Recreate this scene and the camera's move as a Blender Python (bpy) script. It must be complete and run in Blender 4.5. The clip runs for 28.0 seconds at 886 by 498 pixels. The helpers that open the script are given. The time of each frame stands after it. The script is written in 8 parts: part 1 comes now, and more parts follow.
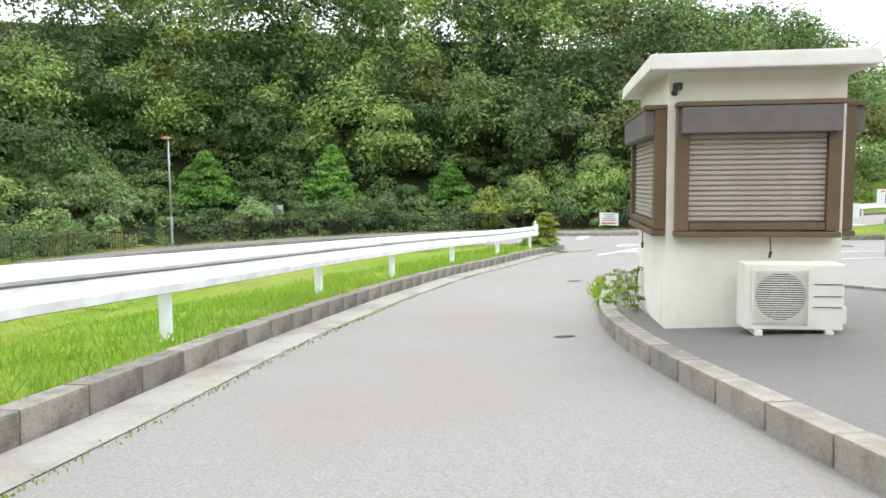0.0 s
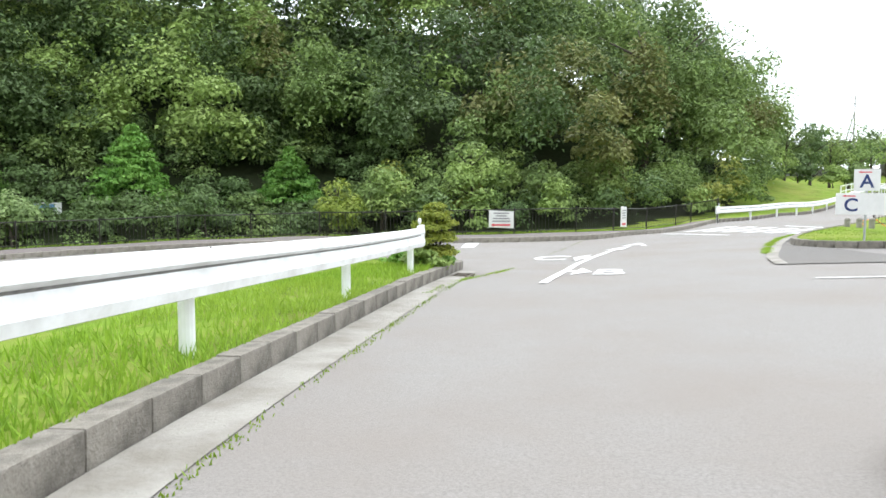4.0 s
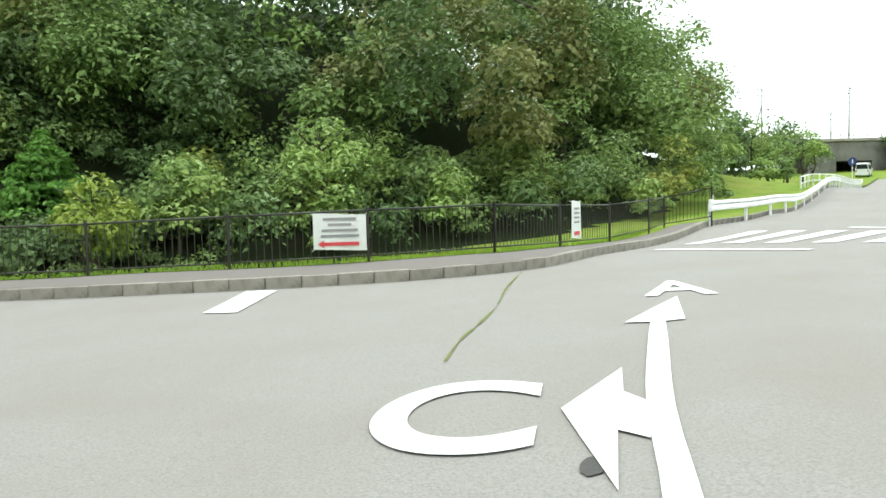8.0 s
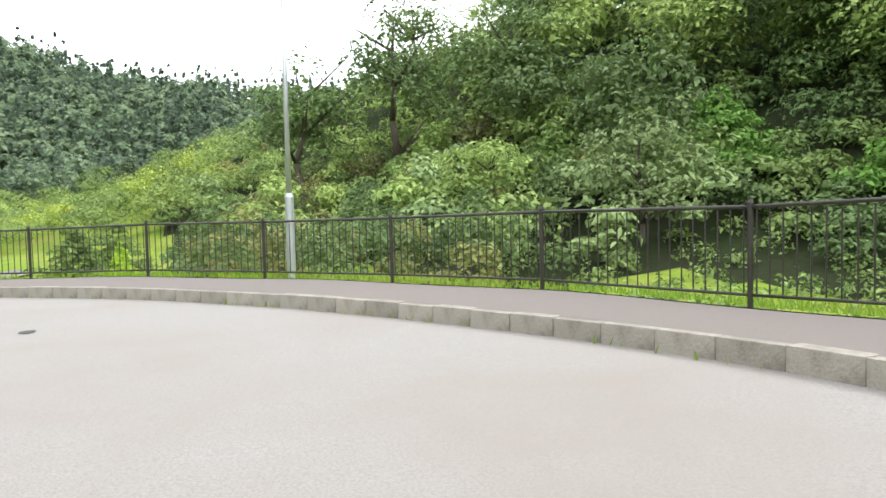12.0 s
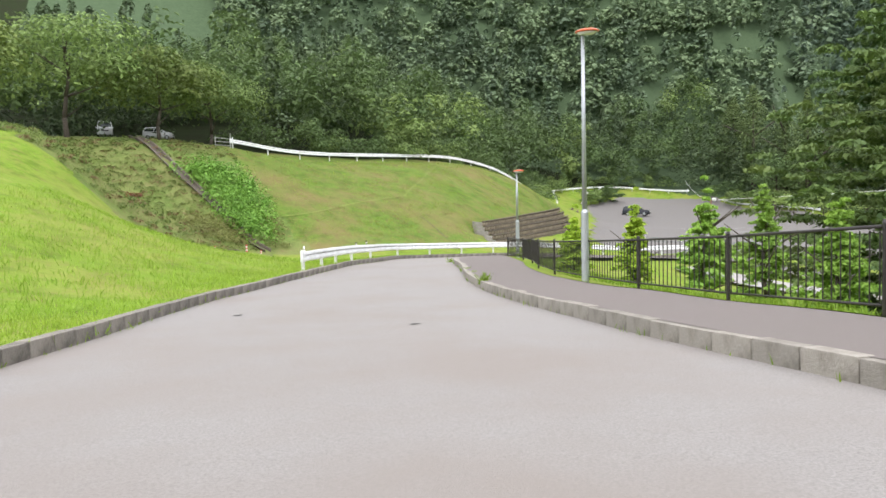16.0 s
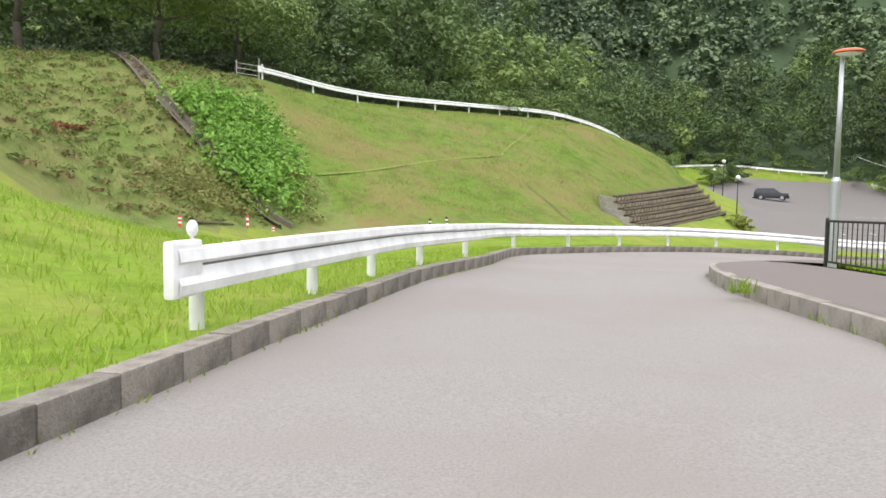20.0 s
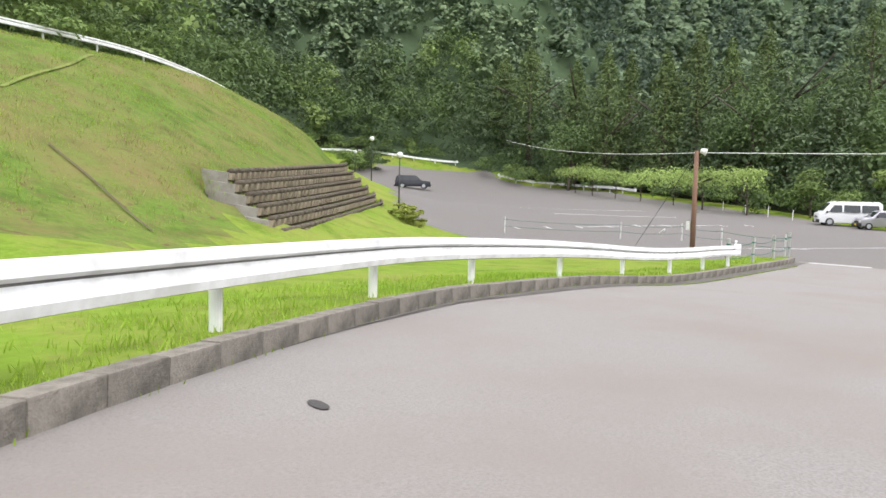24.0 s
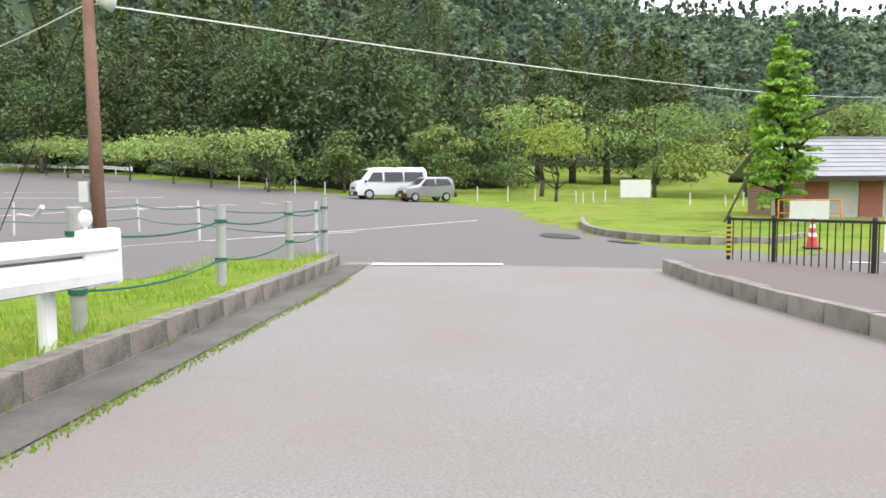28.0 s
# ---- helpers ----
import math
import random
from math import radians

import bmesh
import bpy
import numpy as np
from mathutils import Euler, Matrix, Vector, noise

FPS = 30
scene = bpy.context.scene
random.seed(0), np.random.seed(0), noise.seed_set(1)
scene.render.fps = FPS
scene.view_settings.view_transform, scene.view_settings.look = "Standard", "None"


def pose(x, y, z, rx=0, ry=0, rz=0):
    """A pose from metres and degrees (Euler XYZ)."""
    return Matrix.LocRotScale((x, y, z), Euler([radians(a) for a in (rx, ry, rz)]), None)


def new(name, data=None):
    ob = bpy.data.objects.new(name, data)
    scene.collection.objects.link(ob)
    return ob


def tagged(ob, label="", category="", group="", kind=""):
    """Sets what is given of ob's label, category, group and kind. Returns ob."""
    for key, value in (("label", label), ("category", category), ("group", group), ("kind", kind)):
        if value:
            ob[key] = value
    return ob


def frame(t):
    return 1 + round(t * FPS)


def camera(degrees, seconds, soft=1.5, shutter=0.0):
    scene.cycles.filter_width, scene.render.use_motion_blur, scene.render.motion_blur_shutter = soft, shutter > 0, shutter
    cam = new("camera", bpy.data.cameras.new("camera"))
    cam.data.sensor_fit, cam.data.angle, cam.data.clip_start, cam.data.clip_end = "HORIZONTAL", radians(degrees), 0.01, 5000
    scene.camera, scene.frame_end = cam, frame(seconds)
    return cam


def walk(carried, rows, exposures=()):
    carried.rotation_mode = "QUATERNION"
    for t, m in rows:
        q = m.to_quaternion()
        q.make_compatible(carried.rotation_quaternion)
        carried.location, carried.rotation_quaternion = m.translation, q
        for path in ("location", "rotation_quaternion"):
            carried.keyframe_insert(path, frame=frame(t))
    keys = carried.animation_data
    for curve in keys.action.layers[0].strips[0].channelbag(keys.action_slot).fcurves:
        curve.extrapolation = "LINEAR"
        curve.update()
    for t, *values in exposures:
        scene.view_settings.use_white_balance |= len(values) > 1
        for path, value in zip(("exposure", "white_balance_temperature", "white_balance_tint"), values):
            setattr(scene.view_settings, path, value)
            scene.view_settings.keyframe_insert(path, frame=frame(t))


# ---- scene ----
# Camera: seconds, eye, heading to the left of +y, pitch, roll
cam = camera(62.0, 28.0, soft=1.6)
PATH = [
    (0, 0.000, -0.000, -0.000, 0.00, -5.23, -0.51),
    (0.5, 0.037, 0.969, -0.077, 0.16, -5.11, -0.48),
    (1, 0.036, 2.145, -0.160, -0.00, -5.02, -0.55),
    (1.5, 0.06, 3.552, -0.257, -0.34, -4.97, -0.42),
    (2, 0.135, 5.146, -0.359, -0.76, -4.94, -0.18),
    (2.5, 0.225, 6.872, -0.449, -2.05, -5.10, -0.06),
    (3, 0.37, 8.622, -0.552, -5.89, -4.95, 0.02),
    (3.5, 0.588, 10.404, -0.664, -9.47, -4.86, 0.05),
    (4, 0.958, 12.226, -0.783, -11.42, -4.96, 0.05),
    (4.5, 1.416, 14.093, -0.901, -12.23, -5.14, -0.02),
    (5, 2.000, 15.997, -1.009, -15.00, -5.03, -0.20),
    (5.5, 2.708, 17.920, -1.111, -17.34, -4.96, 0.03),
    (6, 3.477, 19.931, -1.204, -19.77, -4.85, 0.45),
    (6.5, 4.307, 21.951, -1.286, -22.18, -4.75, 0.14),
    (7, 5.133, 23.951, -1.372, -23.31, -4.59, -0.31),
    (7.5, 5.915, 25.901, -1.474, -23.71, -4.37, -0.60),
    (8, 6.549, 27.850, -1.581, -19.67, -4.06, -1.42),
    (8.5, 6.843, 29.593, -1.677, -12.12, -3.74, -1.33),
    (9, 6.920, 31.292, -1.742, -0.97, -3.30, -0.75),
    (9.5, 6.434, 32.952, -1.801, 10.06, -3.28, -1.00),
    (10, 5.549, 34.577, -1.865, 21.61, -3.21, -1.24),
    (10.5, 4.357, 35.984, -1.941, 33.66, -3.19, -1.33),
    (11, 2.908, 37.197, -2.012, 45.05, -3.07, -0.94),
    (11.5, 1.216, 38.217, -2.073, 54.82, -3.07, -1.36),
    (12, -0.664, 38.970, -2.136, 71.26, -3.26, -1.32),
    (12.5, -2.752, 39.335, -2.209, 84.63, -3.27, -1.42),
    (13, -4.974, 39.312, -2.289, 92.65, -2.98, -1.88),
    (13.5, -7.234, 38.907, -2.364, 97.72, -2.47, -2.54),
    (14, -9.405, 37.945, -2.420, 110.92, -2.13, -2.68),
    (14.5, -11.355, 36.480, -2.467, 123.70, -2.09, -2.69),
    (15, -12.840, 34.636, -2.511, 137.03, -2.27, -3.52),
    (15.5, -13.717, 32.649, -2.570, 150.45, -2.73, -3.01),
    (16, -14.290, 30.484, -2.643, 160.22, -2.64, -1.21),
    (16.5, -14.859, 28.312, -2.722, 164.91, -2.86, 0.53),
    (17, -15.362, 26.097, -2.816, 166.71, -3.10, 0.72),
    (17.5, -15.827, 23.749, -2.921, 167.09, -3.28, 0.06),
    (18, -16.322, 21.279, -3.032, 167.44, -3.45, -0.28),
    (18.5, -16.811, 18.700, -3.142, 167.64, -3.63, -0.07),
    (19, -17.339, 16.131, -3.245, 167.66, -3.79, 0.22),
    (19.5, -17.946, 13.571, -3.329, 167.37, -3.99, 0.49),
    (20, -18.720, 11.028, -3.389, 165.77, -4.20, 0.78),
    (20.5, -19.636, 8.577, -3.427, 163.40, -4.36, 1.13),
    (21, -20.537, 6.198, -3.449, 158.89, -4.40, 1.10),
    (21.5, -21.507, 3.909, -3.476, 156.00, -4.47, 1.19),
    (22, -22.542, 1.699, -3.519, 154.92, -4.62, 1.59),
    (22.5, -23.643, -0.439, -3.582, 154.41, -4.76, 2.13),
    (23, -24.886, -2.476, -3.671, 149.73, -4.66, 2.21),
    (23.5, -26.350, -4.390, -3.775, 143.62, -4.52, 1.73),
    (24, -28.017, -6.135, -3.882, 137.49, -4.42, 1.48),
    (24.5, -29.884, -7.719, -3.996, 131.18, -4.41, 1.43),
    (25, -32.005, -9.150, -4.116, 125.00, -4.34, 1.21),
    (25.5, -34.492, -10.446, -4.232, 118.99, -4.35, 0.87),
    (26, -37.157, -11.511, -4.379, 113.70, -4.48, 0.35),
    (26.5, -39.787, -12.352, -4.541, 109.85, -4.62, -0.13),
    (27, -42.435, -13.046, -4.729, 106.83, -4.81, -0.14),
    (27.5, -44.967, -13.612, -4.921, 104.58, -4.85, -0.36),
    (28, -47.443, -14.121, -5.098, 103.12, -4.77, -0.54),
]

walk(cam, [(t, pose(x, y, z, 90, 0, yaw) @ pose(0, 0, 0, pitch, 0, 0) @ pose(0, 0, 0, 0, 0, roll)) for t, x, y, z, yaw, pitch, roll in PATH],
     exposures=[(0, 0.62, 6250, 9), (5, 0.55, 6200, 8), (7, 0.5, 6300, 2), (8, 0.53, 6350, -2), (9, 0.75, 6350, 0), (10, 0.85, 6450, 6), (11, 0.85, 6450, 7), (14, 0.62, 6350, 14), (18, 0.45, 6450, 14), (21, 0.42, 6500, 15), (28, 0.48, 6350, 14)])

# ---- overcast daylight ----
world = bpy.data.worlds.new("overcast_sky")
scene.world = world
world.use_nodes = True
wt = world.node_tree
wt.nodes.clear()
sky = wt.nodes.new("ShaderNodeTexSky")
sky.sky_type, sky.sun_disc = "NISHITA", False
sky.sun_elevation, sky.sun_rotation = radians(52), radians(200)
sky.air_density, sky.dust_density = 1.0, 4.0
cloud = wt.nodes.new("ShaderNodeMix")
cloud.data_type = "RGBA"
cloud.inputs[0].default_value = 0.86
cloud.inputs[7].default_value = (17.0, 17.6, 18.2, 1)
back = wt.nodes.new("ShaderNodeBackground")
back.inputs[1].default_value = 0.105
wout = wt.nodes.new("ShaderNodeOutputWorld")
wt.links.new(sky.outputs[0], cloud.inputs[6])
wt.links.new(cloud.outputs[2], back.inputs[0])
wt.links.new(back.outputs[0], wout.inputs[0])
sun_data = bpy.data.lights.new("sun", "SUN")
sun_data.energy, sun_data.angle, sun_data.color = 1.4, radians(25), (1.0, 0.97, 0.92)
sun = new("sun", sun_data)
sun.matrix_world = pose(0, 0, 60, 38, 0, 160)


# ---- materials ----
def mix_node(nt, fac, a, b, kind="MIX"):
    n = nt.nodes.new("ShaderNodeMix")
    n.data_type, n.blend_type = "RGBA", kind
    for key, v in ((0, fac), (6, a), (7, b)):
        if isinstance(v, (int, float)):
            n.inputs[key].default_value = v
        elif isinstance(v, tuple):
            n.inputs[key].default_value = (*v, 1)
        else:
            nt.links.new(v, n.inputs[key])
    return n.outputs[2]


def noise_node(nt, co, scale, detail=4.0, rough=0.6, lo=0.35, hi=0.65):
    n = nt.nodes.new("ShaderNodeTexNoise")
    n.inputs["Scale"].default_value, n.inputs["Detail"].default_value, n.inputs["Roughness"].default_value = scale, detail, rough
    nt.links.new(co, n.inputs["Vector"])
    r = nt.nodes.new("ShaderNodeMapRange")
    r.inputs[1].default_value, r.inputs[2].default_value = lo, hi
    nt.links.new(n.outputs[0], r.inputs[0])
    return r.outputs[0]


def surface(name, base, grain, stain, rough=0.8, scale=40.0, wide=1.2, bump=0.15, metal=0.0, grain_amount=0.5, stain_amount=0.5, spread=0.0, spec=0.4):
    """Two-scale procedural surface: fine grain and wide stains, optional difference from piece to piece."""
    m = bpy.data.materials.new(name)
    m.use_nodes = True
    nt = m.node_tree
    p = nt.nodes["Principled BSDF"]
    co = nt.nodes.new("ShaderNodeTexCoord").outputs["Object"]
    g = noise_node(nt, co, scale, 5.0, 0.7)
    s = noise_node(nt, co, wide, 4.0, 0.6, 0.42, 0.7)
    ga = nt.nodes.new("ShaderNodeMath")
    ga.operation = "MULTIPLY"
    ga.inputs[1].default_value = grain_amount
    nt.links.new(g, ga.inputs[0])
    sa = nt.nodes.new("ShaderNodeMath")
    sa.operation = "MULTIPLY"
    sa.inputs[1].default_value = stain_amount
    nt.links.new(s, sa.inputs[0])
    c = mix_node(nt, ga.outputs[0], base, grain)
    c = mix_node(nt, sa.outputs[0], c, stain)
    if spread:
        info = nt.nodes.new("ShaderNodeObjectInfo")
        hsv = nt.nodes.new("ShaderNodeHueSaturation")
        mr = nt.nodes.new("ShaderNodeMapRange")
        mr.inputs[3].default_value, mr.inputs[4].default_value = 1 - spread, 1 + spread
        nt.links.new(info.outputs["Random"], mr.inputs[0])
        nt.links.new(mr.outputs[0], hsv.inputs["Value"])
        nt.links.new(c, hsv.inputs["Color"])
        c = hsv.outputs[0]
    nt.links.new(c, p.inputs["Base Color"])
    p.inputs["Roughness"].default_value, p.inputs["Metallic"].default_value = rough, metal
    p.inputs["Specular IOR Level"].default_value = spec
    if bump:
        b = nt.nodes.new("ShaderNodeBump")
        b.inputs["Strength"].default_value, b.inputs["Distance"].default_value = bump, 0.02
        nt.links.new(g, b.inputs["Height"])
        nt.links.new(b.outputs[0], p.inputs["Normal"])
    return m


def foliage(name, dark, light, tip, glow=0.3, wide=0.16, grain=3.2):
    """Leaves: each leaf its own shade, wide patches of lighter growth, some light passing through."""
    m = bpy.data.materials.new(name)
    m.use_nodes = True
    nt = m.node_tree
    p = nt.nodes["Principled BSDF"]
    co = nt.nodes.new("ShaderNodeTexCoord").outputs["Object"]
    rnd = nt.nodes.new("ShaderNodeNewGeometry").outputs["Random Per Island"]
    s = noise_node(nt, co, wide, 3.0, 0.6, 0.35, 0.65)
    speck = noise_node(nt, co, grain, 6.0, 0.75, 0.38, 0.62)
    half = nt.nodes.new("ShaderNodeMath")
    half.operation = "MULTIPLY"
    nt.links.new(rnd, half.inputs[0])
    nt.links.new(speck, half.inputs[1])
    tops = nt.nodes.new("ShaderNodeMath")
    tops.operation = "MULTIPLY_ADD"
    tops.inputs[1].default_value = 0.55
    nt.links.new(rnd, tops.inputs[0])
    nt.links.new(half.outputs[0], tops.inputs[2])
    c = mix_node(nt, tops.outputs[0], dark, light)
    patch = nt.nodes.new("ShaderNodeMath")
    patch.operation = "MULTIPLY"
    patch.inputs[1].default_value = 0.6
    nt.links.new(s, patch.inputs[0])
    c = mix_node(nt, patch.outputs[0], c, tip)
    info = nt.nodes.new("ShaderNodeObjectInfo")
    hsv = nt.nodes.new("ShaderNodeHueSaturation")
    mr = nt.nodes.new("ShaderNodeMapRange")
    mr.inputs[3].default_value, mr.inputs[4].default_value = 0.8, 1.2
    nt.links.new(info.outputs["Random"], mr.inputs[0])
    nt.links.new(mr.outputs[0], hsv.inputs["Value"])
    nt.links.new(c, hsv.inputs["Color"])
    c = hsv.outputs[0]
    nt.links.new(c, p.inputs["Base Color"])
    p.inputs["Roughness"].default_value = 0.6
    p.inputs["Specular IOR Level"].default_value = 0.3
    tr = nt.nodes.new("ShaderNodeBsdfTranslucent")
    nt.links.new(c, tr.inputs["Color"])
    mx = nt.nodes.new("ShaderNodeMixShader")
    mx.inputs[0].default_value = glow
    nt.links.new(p.outputs[0], mx.inputs[1])
    nt.links.new(tr.outputs[0], mx.inputs[2])
    nt.links.new(mx.outputs[0], nt.nodes["Material Output"].inputs[0])
    return m


ASPHALT = surface("asphalt", (0.192, 0.178, 0.166), (0.322, 0.3, 0.279), (0.222, 0.193, 0.17), 0.85, 60, 0.4, 0.35, grain_amount=0.75, stain_amount=0.8)
ASPHALT_OLD = surface("old_asphalt", (0.127, 0.118, 0.11), (0.213, 0.199, 0.186), (0.16, 0.142, 0.126), 0.88, 60, 0.4, 0.35, grain_amount=0.7, stain_amount=0.6)
WALKWAY = surface("walkway_asphalt", (0.128, 0.11, 0.1), (0.205, 0.178, 0.16), (0.16, 0.132, 0.122), 0.88, 70, 0.5, 0.3, grain_amount=0.7)
CONCRETE = surface("kerb_concrete", (0.27, 0.245, 0.207), (0.38, 0.352, 0.305), (0.12, 0.105, 0.085), 0.9, 35, 3.0, 0.5, spread=0.14, stain_amount=0.85)
CONCRETE_OLD = surface("old_kerb_concrete", (0.23, 0.205, 0.172), (0.34, 0.315, 0.275), (0.075, 0.066, 0.054), 0.9, 35, 3.5, 0.5, spread=0.18, stain_amount=0.85)
GUTTER = surface("gutter_concrete", (0.3, 0.28, 0.25), (0.4, 0.38, 0.34), (0.18, 0.16, 0.13), 0.9, 30, 1.6, 0.4, stain_amount=0.8)

GUTTER_DARK = surface("damp_gutter_concrete", (0.12, 0.108, 0.095), (0.19, 0.175, 0.155), (0.07, 0.06, 0.05), 0.9, 30, 1.6, 0.4, stain_amount=0.8)


def turf(name, fresh, pale, straw, bare, straw_amount, bare_amount):
    """Mown turf: blades, tussocks, straw-coloured patches and bare spots."""
    m = surface(name, fresh, pale, fresh, 0.95, 9, 0.9, 0.6, grain_amount=0.7, stain_amount=0.3, spec=0.08)
    nt = m.node_tree
    p = nt.nodes["Principled BSDF"]
    co = nt.nodes.new("ShaderNodeTexCoord").outputs["Object"]
    c = p.inputs["Base Color"].links[0].from_socket
    for scale, amount, tint, lo, hi in ((0.75, 0.75, tuple(0.55 * q for q in fresh), 0.48, 0.66), (2.4, 0.5, tuple(0.6 * q for q in fresh), 0.5, 0.66), (0.22, straw_amount, straw, 0.42, 0.66), (1.3, straw_amount * 0.8, straw, 0.5, 0.7), (2.6, bare_amount, bare, 0.58, 0.72)):
        f = nt.nodes.new("ShaderNodeMath")
        f.operation = "MULTIPLY"
        f.inputs[1].default_value = amount
        nt.links.new(noise_node(nt, co, scale, 6.0, 0.65, lo, hi), f.inputs[0])
        c = mix_node(nt, f.outputs[0], c, tint)
    nt.links.new(c, p.inputs["Base Color"])
    return m


GRASS = turf("lawn", (0.138, 0.226, 0.022), (0.215, 0.312, 0.04), (0.275, 0.255, 0.075), (0.17, 0.14, 0.065), 0.55, 0.55)
TRODDEN = turf("trodden_grass", (0.16, 0.22, 0.05), (0.22, 0.27, 0.07), (0.24, 0.21, 0.085), (0.17, 0.13, 0.07), 0.5, 0.4)
BANK_GRASS = turf("bank_grass", (0.115, 0.175, 0.04), (0.195, 0.25, 0.07), (0.21, 0.18, 0.08), (0.16, 0.09, 0.055), 0.6, 0.75)
SLOPE_GRASS = turf("slope_grass", (0.098, 0.165, 0.026), (0.17, 0.245, 0.045), (0.195, 0.158, 0.065), (0.115, 0.068, 0.042), 0.85, 1.0)
UNDERGROWTH = surface("forest_undergrowth", (0.06, 0.09, 0.047), (0.1, 0.142, 0.075), (0.072, 0.105, 0.055), 0.95, 0.9, 0.12, 1.0, spec=0.05)
# floor colour taken near black to hold the shade between the trees
SHADED_SOIL = surface("forest_floor", (0.018, 0.026, 0.011), (0.04, 0.05, 0.02), (0.028, 0.026, 0.018), 0.95, 3, 0.3, 0.5, spec=0.05)
# one dark rail colour for both rib dirt and painted-in shade
RAIL_GRIME_SHADE = surface("grimy_rail_paint", (0.13, 0.125, 0.115), (0.28, 0.27, 0.25), (0.06, 0.055, 0.05), 0.7, 20, 2.0, 0.05, stain_amount=0.8)
WHITE_RAIL = surface("white_rail_paint", (0.86, 0.87, 0.87), (0.8, 0.8, 0.79), (0.42, 0.41, 0.38), 0.42, 14, 2.5, 0.04, stain_amount=0.5)
ROAD_PAINT = surface("road_paint", (0.74, 0.74, 0.72), (0.6, 0.6, 0.58), (0.5, 0.49, 0.46), 0.75, 50, 3.0, 0.2, grain_amount=0.6)
FENCE_BROWN = surface("dark_brown_paint", (0.022, 0.018, 0.016), (0.035, 0.03, 0.026), (0.05, 0.045, 0.04), 0.5, 30, 3, 0.05)
BARK = surface("bark", (0.07, 0.055, 0.04), (0.12, 0.1, 0.08), (0.05, 0.045, 0.04), 0.9, 18, 2, 0.6)
LEAF_DARK = foliage("leaves_dark", (0.05, 0.085, 0.028), (0.155, 0.24, 0.082), (0.14, 0.2, 0.066))
LEAF_MID = foliage("leaves_green", (0.085, 0.135, 0.04), (0.24, 0.35, 0.105), (0.245, 0.315, 0.095))
LEAF_LIGHT = foliage("leaves_fresh", (0.175, 0.26, 0.065), (0.32, 0.44, 0.13), (0.34, 0.42, 0.12))
LEAF_YELLOW = foliage("leaves_yellowing", (0.17, 0.22, 0.042), (0.33, 0.38, 0.08), (0.33, 0.31, 0.07))
LEAF_OLIVE = foliage("leaves_olive", (0.1, 0.122, 0.038), (0.235, 0.265, 0.085), (0.27, 0.25, 0.085))
CEDAR = foliage("cedar_needles", (0.036, 0.06, 0.028), (0.1, 0.145, 0.066), (0.1, 0.138, 0.06), glow=0.15)
SAGE = foliage("sage_leaves", (0.15, 0.22, 0.09), (0.3, 0.4, 0.17), (0.32, 0.4, 0.15))
YELLOW_GREEN = foliage("yellow_green_leaves", (0.2, 0.29, 0.045), (0.37, 0.46, 0.08), (0.42, 0.46, 0.09))
# distance haze is put into these leaf tones: paler, greyer, less contrast
FAR_BROAD_HAZE = foliage("far_broadleaf", (0.155, 0.215, 0.13), (0.195, 0.268, 0.158), (0.27, 0.348, 0.195), glow=0.45, wide=0.07, grain=0.7)
FAR_CEDAR_HAZE = foliage("far_cedar", (0.11, 0.162, 0.112), (0.143, 0.203, 0.14), (0.18, 0.245, 0.156), glow=0.45, wide=0.07, grain=0.7)
FAR_BROAD_THIN_HAZE = foliage("far_dark_broadleaf", (0.115, 0.168, 0.088), (0.175, 0.245, 0.125), (0.235, 0.31, 0.15), glow=0.28, wide=0.07, grain=0.7)
FAR_CEDAR_THIN_HAZE = foliage("far_dark_cedar", (0.078, 0.12, 0.07), (0.12, 0.175, 0.1), (0.155, 0.21, 0.115), glow=0.2, wide=0.07, grain=0.7)


# ---- geometry helpers ----
def mesh_of(name, verts, faces, material, smooth=False):
    me = bpy.data.meshes.new(name)
    me.from_pydata([tuple(map(float, v)) for v in verts], [], [tuple(map(int, f)) for f in faces])
    me.materials.append(material)
    if smooth:
        me.polygons.foreach_set("use_smooth", [True] * len(me.polygons))
    me.update()
    return me


def mesh_arrays(name, verts, corners, size, material, smooth=False):
    """A mesh whose faces all have the same number of corners, from arrays."""
    me = bpy.data.meshes.new(name)
    n = len(corners) // size
    me.vertices.add(len(verts))
    me.vertices.foreach_set("co", np.asarray(verts, np.float32).ravel())
    me.loops.add(len(corners))
    me.loops.foreach_set("vertex_index", np.asarray(corners, np.int32))
    me.polygons.add(n)
    me.polygons.foreach_set("loop_start", np.arange(0, n * size, size, dtype=np.int32))
    me.polygons.foreach_set("loop_total", np.full(n, size, np.int32))
    if smooth:
        me.polygons.foreach_set("use_smooth", np.ones(n, bool))
    me.materials.append(material)
    me.update(calc_edges=True)
    me.validate()
    return me


def bm_mesh(name, bm, material, bevel=0.0, smooth=False):
    if bevel:
        bmesh.ops.bevel(bm, geom=bm.edges[:], offset=bevel, segments=2, profile=0.7, affect="EDGES", clamp_overlap=True)
    me = bpy.data.meshes.new(name)
    bm.to_mesh(me)
    bm.free()
    me.materials.append(material)
    if smooth:
        me.polygons.foreach_set("use_smooth", [True] * len(me.polygons))
    return me


def box(bm, x0, y0, z0, x1, y1, z1):
    r = bmesh.ops.create_cube(bm, size=1.0)
    for v in r["verts"]:
        v.co = Vector((x0 + (v.co.x + 0.5) * (x1 - x0), y0 + (v.co.y + 0.5) * (y1 - y0), z0 + (v.co.z + 0.5) * (z1 - z0)))
    return r["verts"]


